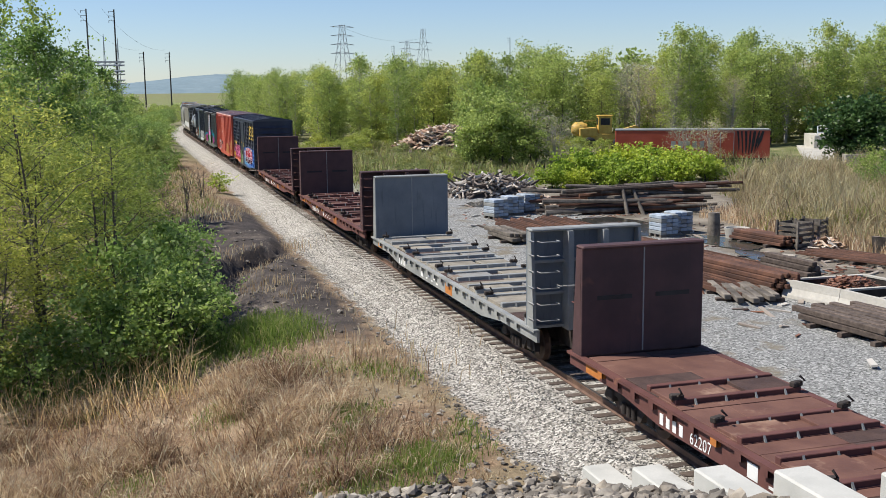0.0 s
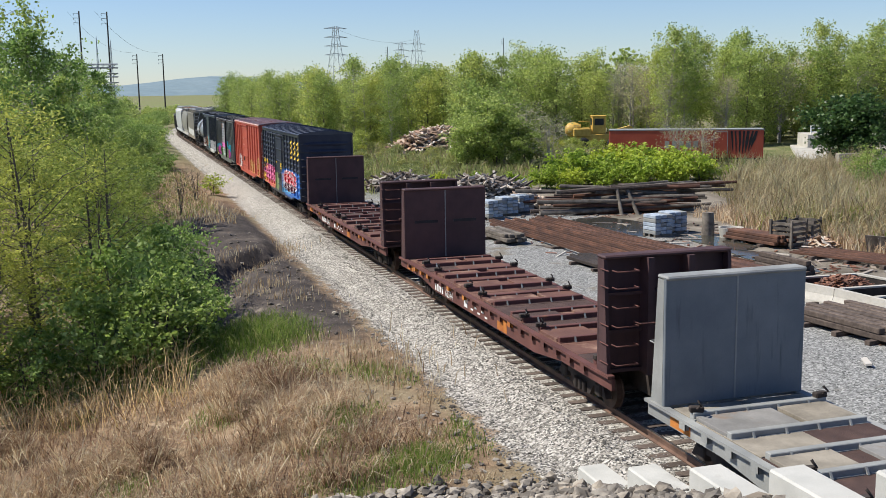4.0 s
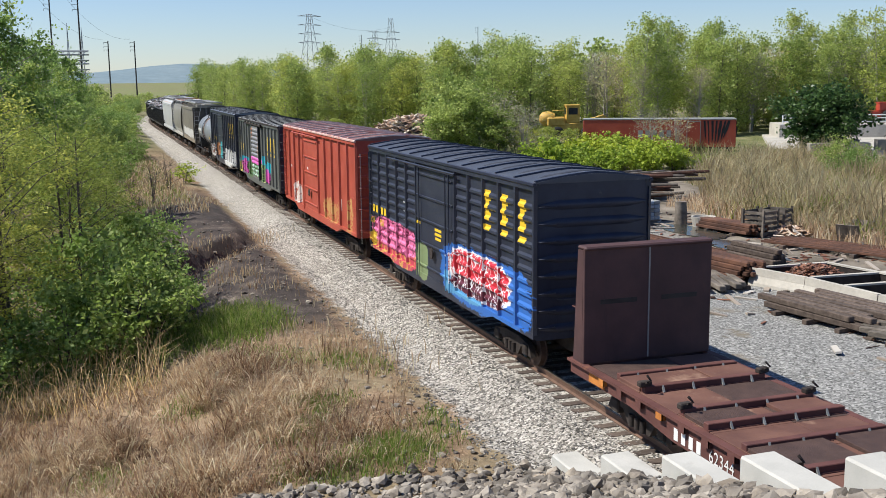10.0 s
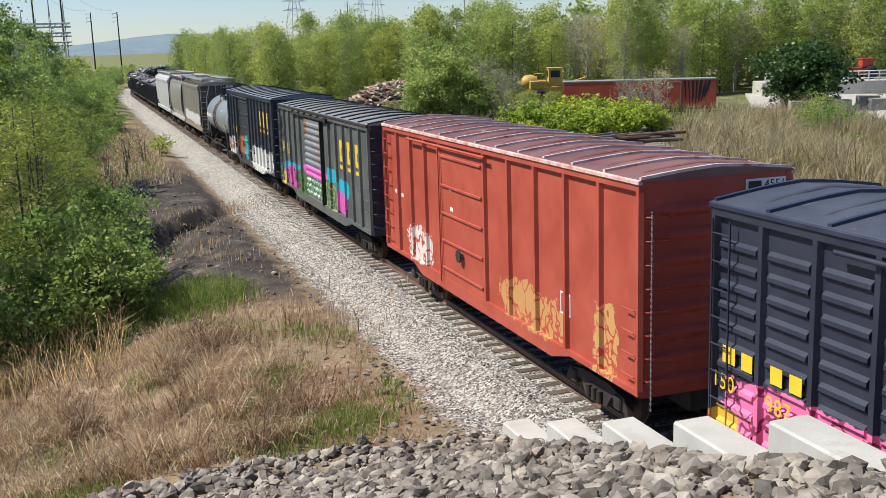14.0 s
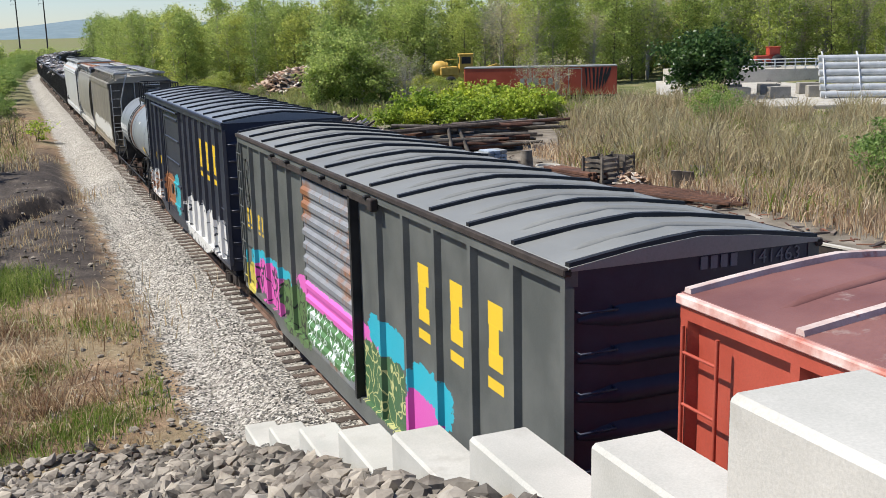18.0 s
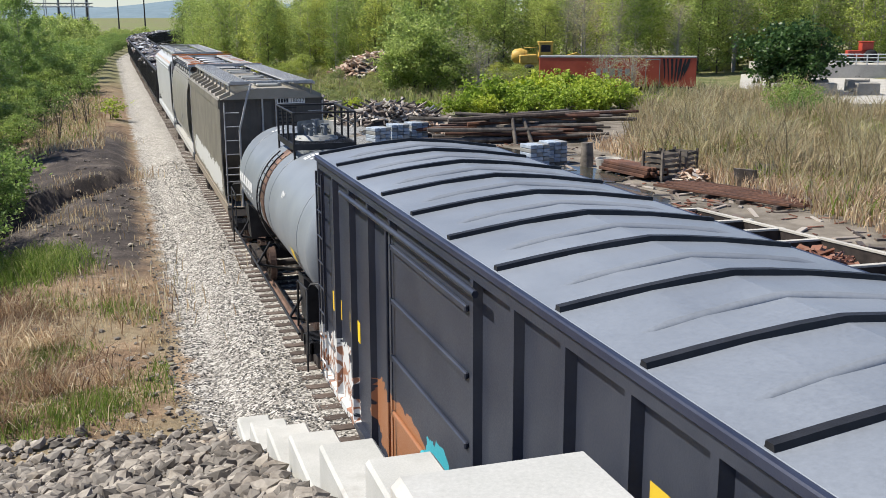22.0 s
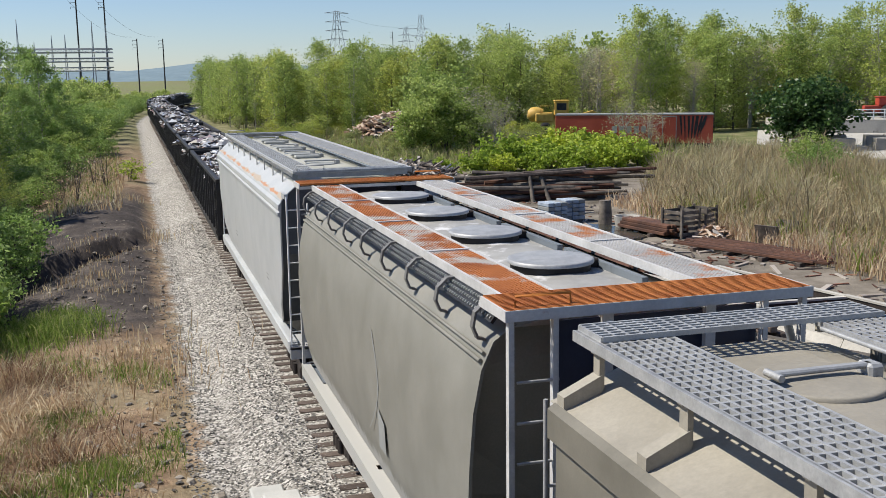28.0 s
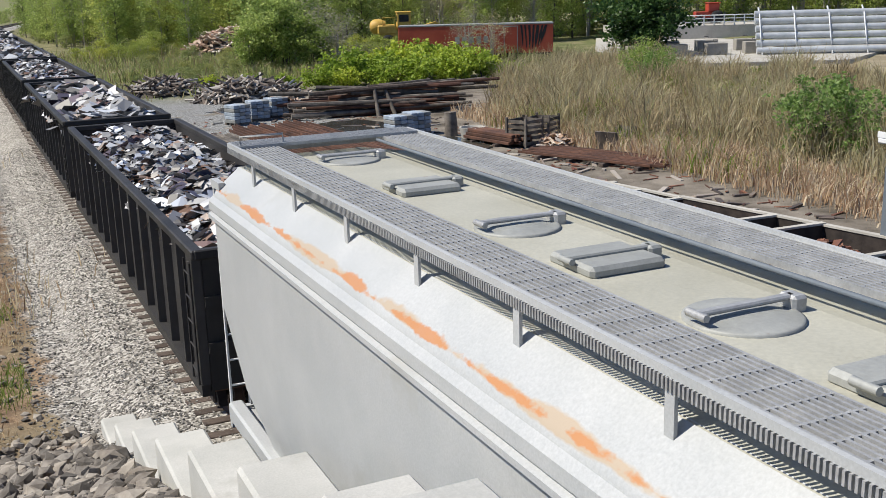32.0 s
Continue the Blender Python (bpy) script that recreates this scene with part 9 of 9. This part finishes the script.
pylon(113, 600, 45.5, 12, (0.97, 0.86, 0.75, 0.64))
pylon(219, 800, 55, 13, (0.8, 0.7))
pylon(233, 900, 50, 13, (0.97, 0.86, 0.75))
power_pole(221, 900, 46)
power_pole(330, 900, 50)


def substation():
    o = tagged(empty("substation", at_ground(-34, 430)), "tangle of grey substation gantries and masts", "substation")
    R = random.Random(3)
    for k in range(10):
        x = -24 + 5.2 * k
        yy = R.uniform(-10, 14)
        h = R.uniform(20, 33)
        part("mast", Geo().tube([(x - 0.7, yy, 0), (x, yy, h)], 0.22, 4, 0.1).tube([(x + 0.7, yy, 0), (x, yy, h)], 0.22, 4, 0.1), M_LATTICE, o)
    for z in (12, 15.5, 19):
        for yy in (-8, 6):
            g = Geo().tube([(-25, yy, z), (25, yy, z)], 0.18, 4).tube([(-25, yy, z + 1.3), (25, yy, z + 1.3)], 0.18, 4)
            for k in range(25):
                g.tube([(-25 + 2 * k, yy, z), (-24 + 2 * k, yy, z + 1.3)], 0.09, 3)
            part("gantry", g, M_LATTICE, o)


substation()
# blue-grey in place of woodland green: distance haze painted into the ridge
M_HILL = mat("hazed_hill", (0.13, 0.19, 0.22), (0.18, 0.24, 0.265), 0.012, 1.0, 0, 0, 0.05)
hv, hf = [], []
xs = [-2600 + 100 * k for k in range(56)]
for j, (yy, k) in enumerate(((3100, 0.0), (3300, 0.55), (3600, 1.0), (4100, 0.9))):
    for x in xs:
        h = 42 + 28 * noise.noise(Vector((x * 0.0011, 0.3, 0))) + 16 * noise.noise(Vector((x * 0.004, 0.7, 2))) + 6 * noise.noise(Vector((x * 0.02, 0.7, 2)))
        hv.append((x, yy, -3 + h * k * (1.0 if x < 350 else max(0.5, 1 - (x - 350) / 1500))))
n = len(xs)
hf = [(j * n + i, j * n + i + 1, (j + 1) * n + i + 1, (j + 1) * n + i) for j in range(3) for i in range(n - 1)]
hill = tagged(new("backdrop_hill", raw_mesh("backdrop_hill", hv, hf, M_HILL)), "low wooded ridge on the horizon, blue haze painted in", "hill", kind="structure")
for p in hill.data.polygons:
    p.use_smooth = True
# wires between the far poles
g = Geo()
for x0, x1, z0, z1, y0_, y1_ in ((-28.3, -0.3, 42, 29, 480, 600), (-16.9, 13.4, 42, 29, 480, 600), (113, 219, 42, 46, 600, 800)):
    pts = [(x0 + (x1 - x0) * t / 12, y0_ + (y1_ - y0_) * t / 12, z0 + (z1 - z0) * t / 12 - 5 * 4 * (t / 12) * (1 - t / 12)) for t in range(13)]
    g.tube(pts, 0.05, 3)
tagged(part("power_line", g, M_POLE), "thin sagging power wires between the poles", "wire")

# ---- motion ----
def run(t):
    """How far the train has come: a steady pace."""
    return 5.83 * t


def motions():
    times = [0, 2, 4, 6, 8, 10, 12, 14, 16, 18, 19, 20, 21, 21.5, 22, 22.5, 23, 24, 25, 26, 28, 30, 32]
    turns = [k * 0.1 for k in range(321)]
    for w, yw in WHEELS:
        walk(w, [(t, pose(0, yw, 0.42, math.degrees(run(t) / 0.43))) for t in turns])
    for ob, y0 in CARS:
        rows = []
        for t in times:
            y = y0 - run(t)
            turn = math.degrees(math.atan2(track_x(y + 15) - track_x(y), 15))
            rows.append((t, pose(track_x(y), y, 0, 0, 0, -turn)))
        walk(ob, rows)


motions()
